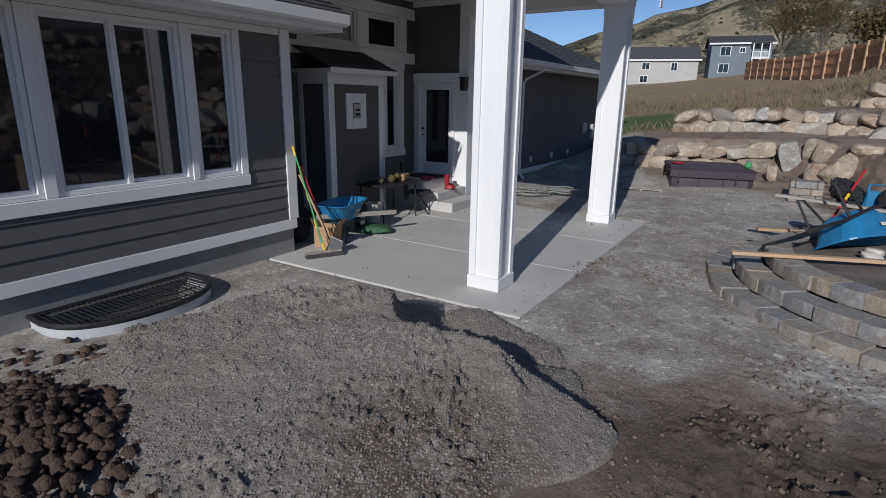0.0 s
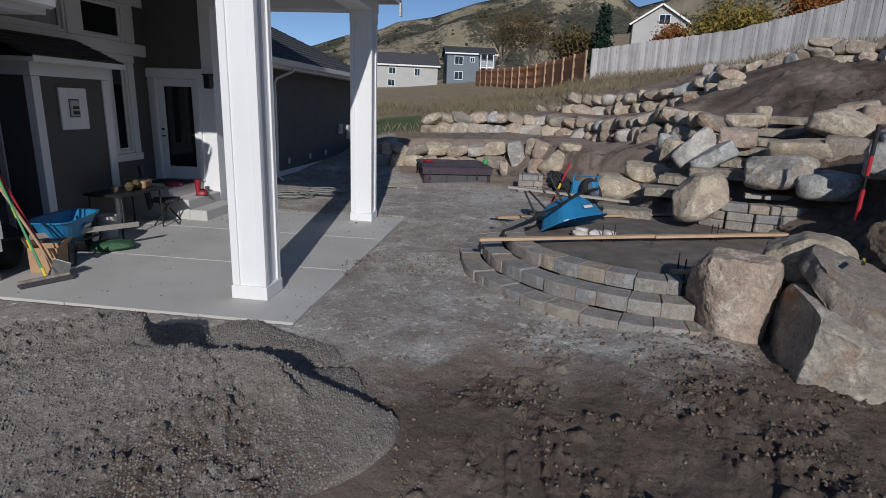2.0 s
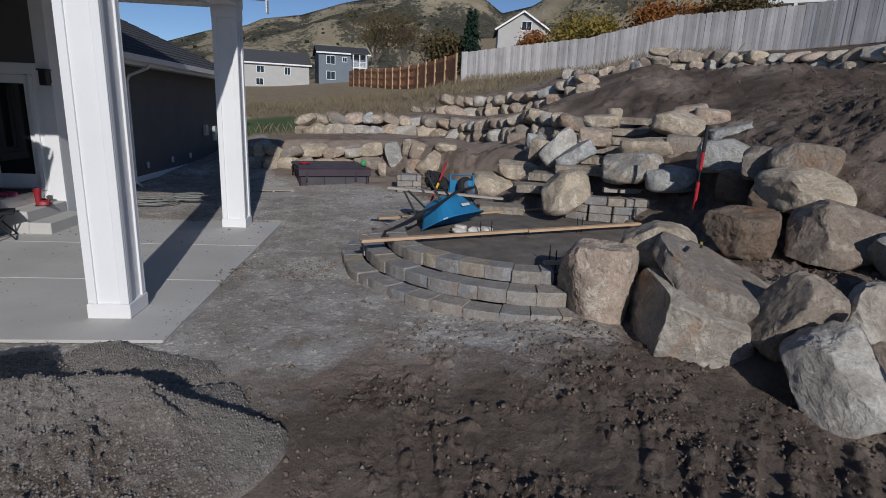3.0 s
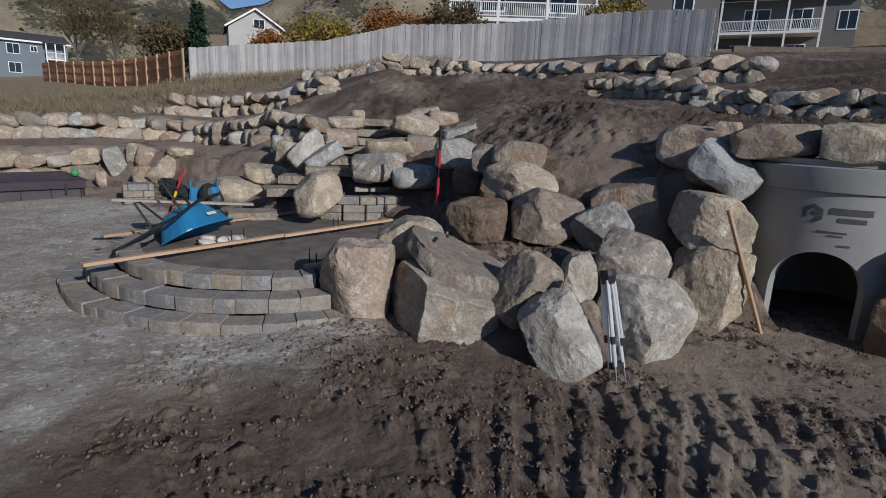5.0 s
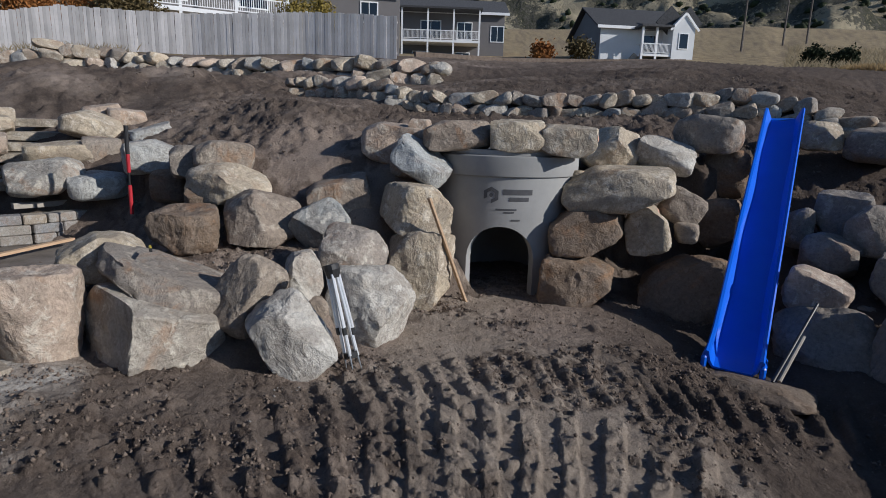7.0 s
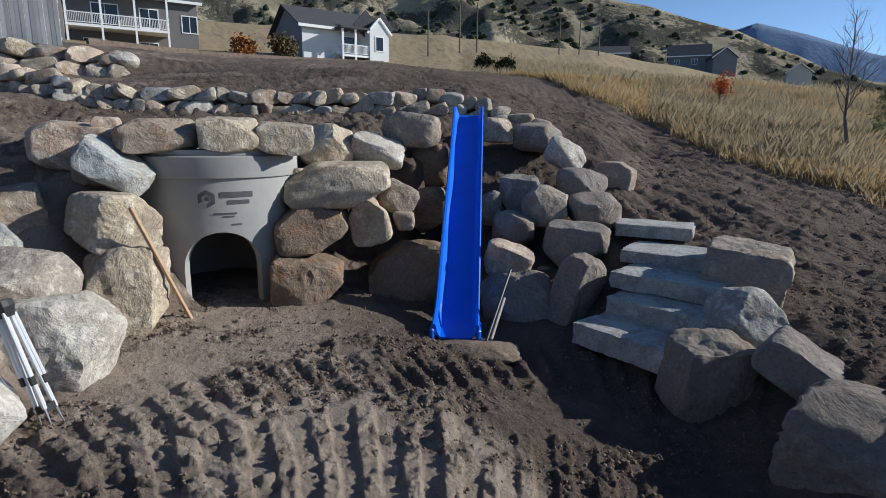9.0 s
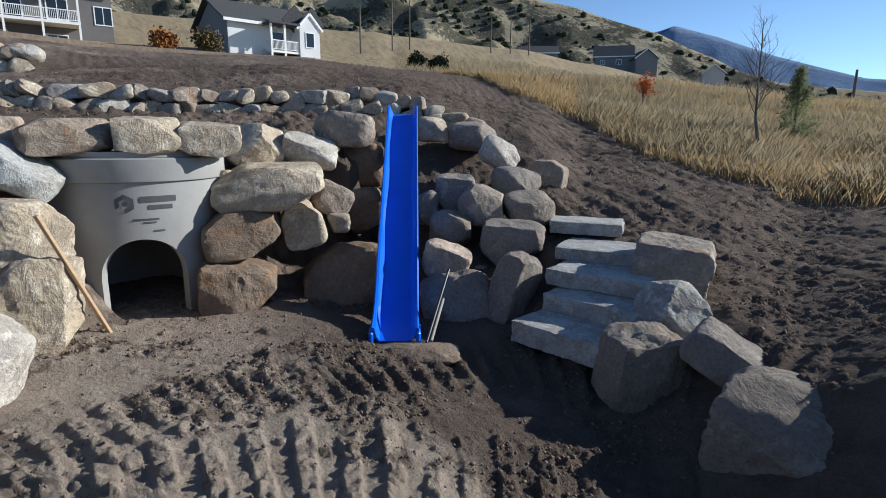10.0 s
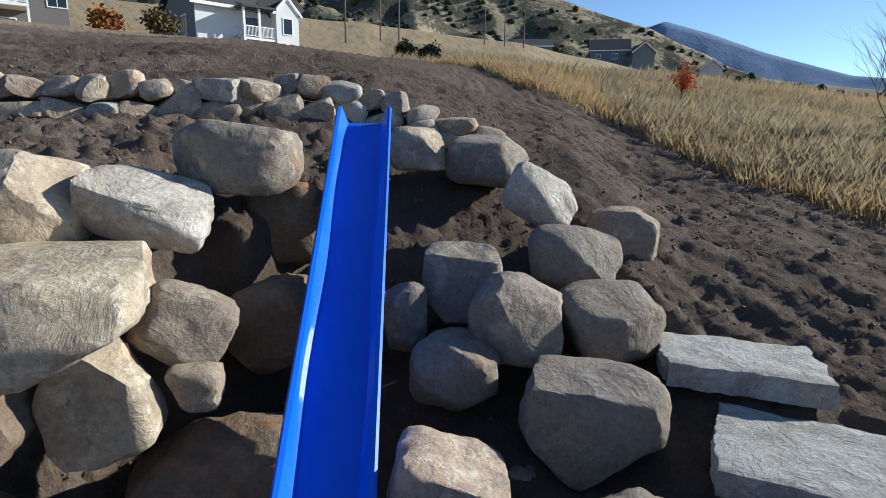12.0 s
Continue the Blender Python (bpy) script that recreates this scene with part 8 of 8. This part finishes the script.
def board_fence(points, height, board, material, label, rails_front, post_every=2.4, seed=1):
    """A board fence over the ground; each bay is a panel of boards with rails, between posts."""
    ob = thing("fence", Matrix.Identity(4), label, "fence", kind="structure")
    rng = np.random.default_rng(seed)
    p = [polar(*q) for q in points]
    for a, b in zip(p[:-1], p[1:]):
        bays = max(1, round((b - a).length / post_every))
        for i in range(bays):
            u, w = a.lerp(b, i / bays), a.lerp(b, (i + 1) / bays)
            za, zb = ground_at(u.x, u.y), ground_at(w.x, w.y)
            g = Geo()
            d = (w - u).normalized()
            n = Vector((-d.y, d.x, 0))
            if n.dot(u) > 0:
                n = -n
            count = max(3, int((w - u).length / board))
            for k in range(count):
                q = u.lerp(w, (k + 0.5) / count)
                z = za + (zb - za) * (k + 0.5) / count
                h = height + rng.uniform(-0.025, 0.025)
                m = Matrix.Translation((q.x, q.y, z)) @ pose(0, 0, 0, 0, rng.uniform(-0.5, 0.5), math.degrees(math.atan2(d.y, d.x)))
                s = (w - u).length / count * 0.47
                off = rng.uniform(-0.006, 0.006)
                g.box(-s, s, -0.01 + off, 0.01 + off, 0.04, h, 0.003, m)
            panel = put("panel", g, material, ob)
            f = n * (0.045 if rails_front else -0.045)
            for z in (0.3, height * 0.52, height - 0.25):
                put("rail", Geo().beam(u + f + Vector((0, 0, za + z)), w + f + Vector((0, 0, zb + z)), 0.04, 0.09), material, panel)
            if rails_front or i % 4 == 0:
                c = u + n * (0.07 if rails_front else -0.09)
                put("post", Geo().box(c.x - 0.05, c.x + 0.05, c.y - 0.05, c.y + 0.05, za - 0.3, za + height + 0.05), PINE if rails_front else material, ob)
    return ob


board_fence([(36.4, 37), (45, 34.3), (56, 31), (66, 29), (76, 27), (84.7, 25.5)], 1.82, 0.145, GREY_WOOD, "weathered grey board fence along the top of the slope", False, 2.45, 1)
board_fence([(36, 37), (32.2, 46), (29, 55), (25.4, 70)], 1.82, 0.15, CEDAR, "reddish cedar board fence with pale posts", True, 2.6, 2)
wallp = [polar(b, r) for b, r in ((86.5, 31.5), (95, 34), (103, 36.5), (112, 40))]
low = thing("garden_wall", Matrix.Identity(4), "low concrete kerb wall at the top of the field", "wall", kind="structure")
for a, b in zip(wallp[:-1], wallp[1:]):
    za, zb = ground_at(a.x, a.y), ground_at(b.x, b.y)
    put("wall_length", Geo().beam((a.x, a.y, za + 0.12), (b.x, b.y, zb + 0.12), 0.25, 0.45), CLOD, low)


# ---------------------------------------------------------------- houses round the site
def paint(name, c):
    return surface(name, tuple(v * 0.92 for v in c), tuple(v * 1.06 for v in c), 0.7, 0.8, 9, 0.1, 0.01)


H_WHITE, H_CREAM, H_BLUE, H_GREY, H_SLATE = (paint("white_house_siding", (0.66, 0.67, 0.68)), paint("cream_house_siding", (0.45, 0.44, 0.42)), paint("blue_grey_siding", (0.16, 0.19, 0.22)),
                                            paint("warm_grey_siding", (0.15, 0.14, 0.14)), paint("slate_siding", (0.15, 0.165, 0.18)))


def far_house(b, r, turn, w, d, h, rise, wall, label, gable_front=False, windows=(), deck=None, z=None, roof_extra=0.5, sunk=0.0):
    """A house: front faces local -y. windows: (face, x, z, w, h); deck: (x0, x1, z, depth)."""
    p = polar(b, r)
    z = (ground_at(p.x, p.y) if z is None else z) - sunk
    ob = thing("house", pose(p.x, p.y, z, 0, 0, turn), label, "house")
    put("wall", Geo().box(-w / 2, w / 2, -d / 2, d / 2, -3.0, h, 0.01), wall, ob)
    e = roof_extra
    if gable_front:
        o = [(-w / 2 - e, h - 0.12), (0, h + rise), (w / 2 + e, h - 0.12)]
        put("gable", Geo().add([(-w / 2, -d / 2, h), (w / 2, -d / 2, h), (0, -d / 2, h + rise * 0.93), (-w / 2, d / 2, h), (w / 2, d / 2, h), (0, d / 2, h + rise * 0.93)], [(0, 1, 2), (5, 4, 3), (0, 2, 5, 3), (1, 4, 5, 2)]), wall, ob)
        g, t = Geo(), 0.16
        for (x0, z0), (x1, z1) in (o[:2], o[1:]):
            g.add([(x0, -d / 2 - e, z0), (x1, -d / 2 - e, z1), (x1, d / 2 + e, z1), (x0, d / 2 + e, z0), (x0, -d / 2 - e, z0 + t), (x1, -d / 2 - e, z1 + t), (x1, d / 2 + e, z1 + t), (x0, d / 2 + e, z0 + t)],
                  [(3, 2, 1, 0), (4, 5, 6, 7), (0, 1, 5, 4), (2, 3, 7, 6), (1, 2, 6, 5), (3, 0, 4, 7)])
        roof = put("roof", g, SHINGLE, ob)
        put("fascia", Geo().beam((o[0][0], -d / 2 - e - 0.02, o[0][1]), (0, -d / 2 - e - 0.02, o[1][1]), 0.05, 0.25).beam((0, -d / 2 - e - 0.02, o[1][1]), (o[2][0], -d / 2 - e - 0.02, o[2][1]), 0.05, 0.25), WHITE, roof)
    else:
        g, t = Geo(), 0.16
        o = [(-d / 2 - e, h - 0.12), (0, h + rise), (d / 2 + e, h - 0.12)]
        for (y0, z0), (y1, z1) in (o[:2], o[1:]):
            g.add([(-w / 2 - e, y0, z0), (w / 2 + e, y0, z0), (w / 2 + e, y1, z1), (-w / 2 - e, y1, z1), (-w / 2 - e, y0, z0 + t), (w / 2 + e, y0, z0 + t), (w / 2 + e, y1, z1 + t), (-w / 2 - e, y1, z1 + t)],
                  [(3, 2, 1, 0), (4, 5, 6, 7), (0, 1, 5, 4), (2, 3, 7, 6), (1, 2, 6, 5), (3, 0, 4, 7)])
        put("gable", Geo().add([(-w / 2, -d / 2, h), (-w / 2, d / 2, h), (-w / 2, 0, h + rise * 0.93), (w / 2, -d / 2, h), (w / 2, d / 2, h), (w / 2, 0, h + rise * 0.93)], [(2, 1, 0), (3, 4, 5), (0, 3, 5, 2), (1, 2, 5, 4)]), wall, ob)
        roof = put("roof", g, SHINGLE, ob)
        put("fascia", Geo().box(-w / 2 - e, w / 2 + e, -d / 2 - e - 0.06, -d / 2 - e - 0.005, h - 0.22, h + 0.06), WHITE, roof)
    for face, x, zc, ww, hh in windows:
        m = {"f": pose(x, -d / 2, zc), "l": pose(-w / 2, x, zc, 0, 0, -90), "r": pose(w / 2, x, zc, 0, 0, 90)}[face]
        fr = put("window", Geo().box(-ww / 2 - 0.1, ww / 2 + 0.1, -0.06, -0.005, -hh / 2 - 0.1, -hh / 2).box(-ww / 2 - 0.1, ww / 2 + 0.1, -0.06, -0.005, hh / 2, hh / 2 + 0.1).box(-ww / 2 - 0.1, -ww / 2, -0.06, -0.005, -hh / 2, hh / 2).box(ww / 2, ww / 2 + 0.1, -0.06, -0.005, -hh / 2, hh / 2).box(-0.03, 0.03, -0.05, -0.005, -hh / 2, hh / 2), WHITE, ob, m)
        put("pane", Geo().box(-ww / 2, ww / 2, -0.03, -0.005, -hh / 2, hh / 2, 0.001), GLASS, fr)
    if deck:
        x0, x1, zd, dep = deck
        y0 = -d / 2 - dep
        dk = put("deck", Geo().box(x0, x1, y0, -d / 2 - 0.01, zd - 0.25, zd), WHITE, ob)
        n = max(2, round((x1 - x0) / 3))
        for i in range(n + 1):
            x = x0 + 0.1 + (x1 - x0 - 0.2) * i / n
            put("deck_post", Geo().box(x - 0.09, x + 0.09, y0 + 0.02, y0 + 0.2, -2.5, h - 0.15), WHITE, dk)
        put("deck_rail", Geo().box(x0, x1, y0, y0 + 0.06, zd + 0.95, zd + 1.03).box(x0, x1, y0, y0 + 0.06, zd + 0.1, zd + 0.16).box(x0, x0 + 0.06, y0, -d / 2, zd + 0.95, zd + 1.03).box(x1 - 0.06, x1, y0, -d / 2, zd + 0.95, zd + 1.03), WHITE, dk)
        g = Geo()
        x = x0
        while x < x1:
            g.box(x, x + 0.035, y0 + 0.015, y0 + 0.045, zd + 0.16, zd + 0.95, 0.002)
            x += 0.14
        put("railing_infill", g, WHITE, dk)
        put("deck_roof", Geo().box(x0 - 0.2, x1 + 0.2, y0 - 0.2, -d / 2, h - 0.15, h + 0.05), SHINGLE, dk)
    return ob


far_house(17.9, 125, -14, 15, 9, 4.4, 2.6, H_CREAM, "white stucco house with a dark hip roof", False, (("f", -2, 3.2, 1.3, 1.2), ("f", -2.2, 0.8, 1.3, 1.2), ("f", 3.2, 3.1, 1.0, 1.4)), sunk=0.2)
far_house(24.6, 125, -18, 10, 10, 5.6, 1.6, H_BLUE, "blue-grey two-storey house with a white balcony", False, (("f", -2.6, 4.2, 1.6, 1.5), ("f", -2.6, 1.2, 1.6, 1.5), ("f", 0.2, 4.4, 0.8, 0.8)), (1.6, 4.4, 3.0, 1.8), sunk=0.3)
far_house(42.0, 95, -38, 7.5, 10, 4.6, 2.6, H_CREAM, "pale house with a white-edged gable behind the fence", True, (("f", 0.5, 5.2, 1.4, 1.2),), sunk=1.9)
far_house(67.0, 47, -64, 10.5, 9, 5.6, 2.6, H_GREY, "grey two-storey house with a long covered balcony", False, (("f", -4.2, 1.0, 1.4, 1.4), ("f", 3, 4.3, 1.8, 1.6), ("f", -2, 4.3, 1.6, 1.6)), (-5.0, 5.0, 2.6, 2.5), sunk=0.6)
far_house(81, 50, -78, 6, 8, 5.0, 1.8, H_GREY, "grey house behind the board fence", False, (("f", 0.6, 3.4, 1.2, 1.4),), sunk=0.5)
far_house(90.0, 72, -88, 12, 9, 6.4, 2.2, H_GREY, "grey two-storey house with white-posted balconies", False, (("f", 5.2, 4.2, 1.4, 1.6), ("f", -3.6, 1.1, 1.8, 1.8), ("f", -2.5, 4.4, 2.2, 2.0), ("f", 1.2, 1.1, 1.6, 1.8), ("f", 1.4, 4.4, 1.6, 1.8), ("f", 5.2, 1.1, 1.6, 1.0)), (-5.8, 3.0, 3.0, 2.6), sunk=2.6)
white = far_house(106.5, 65, -84, 8.6, 9, 4.6, 2.5, H_SLATE, "slate and white two-storey house with a white deck", False, (("l", -1.6, 3.0, 1.2, 1.6), ("l", 1.8, 3.0, 1.2, 1.6)), None, sunk=2.4)
put("front_siding", Geo().box(-4.3, 4.3, -4.56, -4.505, -3.0, 4.55), H_WHITE, white)
bay = put("bay", Geo().box(2.1, 4.3, -6.6, -4.565, -3.0, 4.4), H_WHITE, white)
put("gable", Geo().prism([(2.1, 4.4), (4.3, 4.4), (3.2, 5.6)], 0, 2.1, Matrix.Translation((0, -4.5, 0)) @ pose(0, 0, 0, 90, 0, 0)), H_WHITE, bay)
put("gable_roof", Geo().beam((1.8, -5.4, 4.2), (3.2, -5.4, 5.75), 0.14, 2.6).beam((3.2, -5.4, 5.75), (4.6, -5.4, 4.2), 0.14, 2.6), SHINGLE, bay)
put("barge_board", Geo().beam((1.78, -6.72, 4.15), (3.2, -6.72, 5.72), 0.05, 0.2).beam((3.2, -6.72, 5.72), (4.62, -6.72, 4.15), 0.05, 0.2), WHITE, bay)
for z in (3.2, 0.7):
    w = put("window", Geo().box(2.7, 3.7, -6.66, -6.605, z - 0.75, z + 0.75), WHITE, white)
    put("pane", Geo().box(2.8, 3.6, -6.67, -6.665, z - 0.65, z + 0.65, 0.001), GLASS, w)
dk = put("deck", Geo().box(-0.9, 2.09, -6.5, -4.57, 1.75, 1.95), WHITE, white)
put("deck_rail", Geo().box(-0.9, 2.09, -6.5, -6.44, 2.85, 2.93).box(-0.9, 2.09, -6.5, -6.44, 2.05, 2.11).box(-0.9, -0.84, -6.5, -4.57, 2.85, 2.93), WHITE, dk)
g = Geo()
for k in range(24):
    g.box(-0.88 + k * 0.125, -0.845 + k * 0.125, -6.49, -6.45, 2.11, 2.85, 0.002)
put("railing_infill", g, WHITE, dk)
for x in (-0.8, 0.6):
    put("deck_post", Geo().box(x - 0.1, x + 0.1, -6.48, -6.28, -2.5, 4.4), WHITE, dk)
put("deck_roof", Geo().box(-1.1, 2.09, -6.8, -4.57, 4.4, 4.6), SHINGLE, dk)
w = put("window", Geo().box(0.0, 1.4, -4.62, -4.565, 2.2, 4.0), WHITE, white)
put("pane", Geo().box(0.1, 1.3, -4.63, -4.625, 2.3, 3.9, 0.001), GLASS, w)
put("stair", Geo().beam((-2.8, -5.6, -0.6), (-0.9, -5.6, 1.85), 0.25, 0.8), OLD_WOOD, white)
far_house(141.0, 178, -140, 10.5, 8, 3.6, 3.4, H_SLATE, "dark gabled house far across the grassland", False, (("f", -3, 2, 1.2, 1.2), ("f", 1.5, 2, 1.4, 1.4)), sunk=0.8)
far_house(143.6, 174, -125, 6, 8, 4.0, 2.6, H_SLATE, "dark house wing with a white-edged gable", True)
far_house(149.6, 190, -140, 6, 8, 3.2, 2.6, H_CREAM, "small pale house far across the grassland", True)
far_house(134.0, 185, -130, 11, 7, 2.4, 2.4, H_SLATE, "low dark-roofed house far across the grassland", False, sunk=2.6)


# ---------------------------------------------------------------- trees and grass
def branch(g, rng, p, d, length, r, depth, tips, spread=0.55, up=0.25):
    pts, rad = [p], [r]
    n = 4
    for i in range(n):
        d = (d + Vector(rng.normal(0, 0.10, 3)) + Vector((0, 0, up * 0.12))).normalized()
        p = p + d * (length / n)
        pts.append(p)
        rad.append(r * (1 - 0.55 * (i + 1) / n))
    g.tube(pts, rad, 6 if r > 0.02 else 4)
    if depth == 0:
        tips.append(p)
        return
    for k in range(rng.integers(2, 4) + (depth > 1)):
        i = rng.integers(1, n + 1)
        dd = (d + Vector(rng.normal(0, spread, 3)) + Vector((0, 0, up))).normalized()
        branch(g, rng, pts[i], dd, length * rng.uniform(0.55, 0.8), rad[i] * 0.7, depth - 1, tips, spread, up)
    tips.append(p)


def leaf_cloud(tips, rng, per, spread, size, slim=0.55):
    pts = np.array([t[:] for t in tips])
    c = np.repeat(pts, per, 0) + rng.normal(0, spread, (len(pts) * per, 3))
    n = len(c)
    a, b = rng.normal(size=(n, 3)), rng.normal(size=(n, 3))
    a /= np.linalg.norm(a, axis=1)[:, None]
    b -= a * (a * b).sum(1)[:, None]
    b /= np.linalg.norm(b, axis=1)[:, None]
    s = size * rng.uniform(0.6, 1.4, (n, 1))
    v = np.stack([c - a * s, c + b * s * slim, c + a * s, c - b * s * slim], 1).reshape(-1, 3)
    return v, np.arange(n * 4).reshape(-1, 4)


def tree(b, r, height, material, label, seed, per=26, spread=0.35, size=0.16, bare=False, z=None, depth=3, category="tree", width=0.55):
    rng = np.random.default_rng(seed)
    p = polar(b, r)
    z = ground_at(p.x, p.y) if z is None else z
    ob = thing("tree", pose(p.x, p.y, z), label, category)
    g, tips = Geo(), []
    trunk = height * 0.3
    top = Vector((rng.normal(0, 0.03) * height, rng.normal(0, 0.03) * height, trunk))
    g.tube([(0, 0, -0.2), (0, 0, trunk * 0.4), top], [height * 0.016, height * 0.013, height * 0.010], 8)
    if bare:
        leader = [top.lerp(Vector((top.x * 1.6, top.y * 1.6, height)), k / 4) for k in range(5)]
        g.tube(leader, [height * q for q in (0.010, 0.0075, 0.0055, 0.0035, 0.0015)], 6)
        for k in range(22):
            h = (k + rng.uniform(0, 1)) / 23
            a = k * 2.4 + rng.uniform(-0.4, 0.4)
            d = Vector((math.cos(a) * width * 1.5, math.sin(a) * width * 1.5, 0.75)).normalized()
            branch(g, rng, top.lerp(leader[4], h), d, height * (0.27 - 0.2 * h), height * 0.0042 * (1 - 0.6 * h), depth - 1, tips, 0.4, 0.2)
    for k in range(0 if bare else 6):
        a = k * 1.05 + rng.uniform(-0.3, 0.3)
        branch(g, rng, top * rng.uniform(0.75, 1.0), Vector((math.cos(a) * width, math.sin(a) * width, 0.9)).normalized(), height * 0.3, height * 0.008, depth - 1, tips)
    put("trunk", g, BARK, ob, None, True)
    if not bare:
        v, f = leaf_cloud(tips, rng, per, spread, size)
        put("crown", mesh_from_arrays("crown", v, f, False), material, ob)
    return ob


def conifer(b, r, height, material, label, seed, radius=0.28, per=16, slim=0.55):
    rng = np.random.default_rng(seed)
    p = polar(b, r)
    ob = thing("conifer", pose(p.x, p.y, ground_at(p.x, p.y)), label, "tree")
    put("trunk", Geo().tube([(0, 0, -0.2), (0, 0, height * 0.98)], [height * 0.025, 0.01], 8), BARK, ob)
    tips = []
    for k in range(170):
        h = rng.uniform(0.1, 1.0)
        a, q = rng.uniform(0, 6.28), radius * height * (1.03 - h) * rng.uniform(0.3, 1.0)
        tips.append(Vector((q * math.cos(a), q * math.sin(a), h * height - q * 0.25)))
    v, f = leaf_cloud(tips, rng, per, height * 0.03, height * 0.035, slim)
    put("crown", mesh_from_arrays("crown", v, f, False), material, ob)
    return ob


tree(27.9, 60, 9.0, LEAF_OLIVE, "thin olive-brown autumn tree behind the cedar fence", 1, 60, 0.42, 0.075, width=0.3)
tree(30.6, 58, 8.4, LEAF_OLIVE, "thin olive-brown autumn tree behind the cedar fence", 2, 60, 0.42, 0.075, width=0.3)
tree(32.2, 56, 5.2, BARK, "bare grey tree behind the cedar fence", 3, bare=True, depth=4)
tree(35.2, 47, 4.0, LEAF_OLIVE, "olive tree turning brown behind the fence", 4, 66, 0.43, 0.120)
conifer(37.3, 46, 4.8, SPRUCE, "dark blue-green spruce behind the fence", 5)
tree(43.6, 43, 3.0, LEAF_RUST, "rust-coloured shrub behind the fence", 6, 66, 0.38, 0.108)
tree(47.4, 42, 3.8, LEAF_GOLD, "golden-leaved shrub behind the grey fence", 7, 78, 0.43, 0.108)
tree(49.5, 41, 3.2, LEAF_GOLD, "golden-leaved shrub behind the grey fence", 8, 78, 0.43, 0.108)
tree(54.5, 39, 3.3, LEAF_RUST, "rust-orange shrub behind the grey fence", 9, 72, 0.43, 0.108)
tree(57.5, 39, 3.2, LEAF_RUST, "rust-orange shrub behind the grey fence", 10, 72, 0.43, 0.108)
tree(61.0, 37, 3.6, LEAF_OLIVE, "olive and rust shrub behind the grey fence", 11, 72, 0.38, 0.108)
tree(76.5, 36, 4.0, LEAF_GOLD, "thin yellow-brown shrub behind the grey fence", 12, 42, 0.28, 0.084)
tree(98.8, 40, 1.6, LEAF_RUST, "small rust-coloured tree by the field wall", 13, 18, 0.2, 0.12)
tree(102.6, 42, 1.9, LEAF_OLIVE, "small yellow-green tree by the slate house", 14, 18, 0.22, 0.12)
tree(121.9, 50, 1.25, JUNIPER, "round dark juniper bush on the dry slope", 15, 60, 0.22, 0.10)
tree(124.2, 48, 1.3, JUNIPER, "round dark juniper bush on the dry slope", 16, 60, 0.22, 0.10)
tree(153.8, 17.5, 3.7, BARK, "slender bare young tree in the dry grass", 17, bare=True, depth=3, width=0.42)
conifer(156.4, 22, 2.3, PINE_NEEDLE, "young yellow-green pine in the dry grass", 18, 0.45, 22, 0.16)
tree(143.9, 27, 1.7, LEAF_ORANGE, "small sapling with bright orange leaves", 19, 9, 0.07, 0.045, width=0.12)


def grass(name, material, seed, n, bearings, ranges, hgt, label, weight):
    """Blades of dry grass, past counting."""
    rng = np.random.default_rng(seed)
    th = np.radians(rng.uniform(*bearings, n))
    r = np.sqrt(rng.uniform(ranges[0] ** 2, ranges[1] ** 2, n))
    x, y = r * np.sin(th), r * np.cos(th)
    k = weight(x, y) > rng.random(n)
    x, y, r = x[k], y[k], r[k]
    n = len(x)
    z = gentle(x, y) - 0.03
    h = hgt * rng.uniform(0.5, 1.25, n) * (0.7 + 0.6 * fbm(x * 0.5, y * 0.5, 0, 2, seed))
    a = rng.uniform(0, 6.28, n)
    w = 0.0007 + 0.00006 * r
    bend = rng.normal(0, 0.26, (n, 2)) * h[:, None]
    ax, ay = np.cos(a) * w, np.sin(a) * w
    v = np.stack([np.stack([x - ax, y - ay, z], -1), np.stack([x + ax, y + ay, z], -1), np.stack([x + bend[:, 0] * 0.4 + ax * 0.6, y + bend[:, 1] * 0.4 + ay * 0.6, z + h * 0.6], -1), np.stack([x + bend[:, 0], y + bend[:, 1], z + h], -1)], 1).reshape(-1, 3)
    i = np.arange(n) * 4
    f = np.concatenate([np.stack([i, i + 1, i + 2], -1), np.stack([i, i + 2, i + 3], -1)])
    me = mesh_from_arrays(name, v, f, False)
    me.materials.append(material)
    tagged(new(name, me), label, "grass", kind="stuff")


def straw_zone(x, y):
    return zones(x, y)[2]


grass("dry_grass", STRAW, 201, 460000, (124, 172), (11, 40), 0.34, "tall golden dry grass beside the field", straw_zone)
grass("grass_tufts", SAGE, 204, 70000, (138, 172), (12, 36), 0.5, "taller grey-brown stalks among the dry grass", straw_zone)
grass("dry_weeds", SAGE, 202, 40000, (120, 168), (22, 90), 0.6, "grey-brown weeds across the grassland", straw_zone)
grass("hillside_grass", SAGE, 203, 42000, (14, 86), (17, 40), 0.38, "dry weeds on the slope below the fences", straw_zone)


# ---------------------------------------------------------------- poles along the far road
for b, r, h in ((119.6, 95, 7.5), (121.3, 100, 8), (116.5, 80, 6), (129.3, 120, 7), (131.2, 122, 7), (133.0, 125, 7), (112.0, 70, 4.5), (160.3, 60, 3)):
    p = polar(b, r)
    z = ground_at(p.x, p.y)
    pl = thing("utility_pole", pose(p.x, p.y, z), "thin grey wooden pole in the dry grassland", "pole", "far poles")
    put("shaft", Geo().tube([(0, 0, -0.5), (0, 0, h)], [0.14, 0.1], 6), BARK, pl)
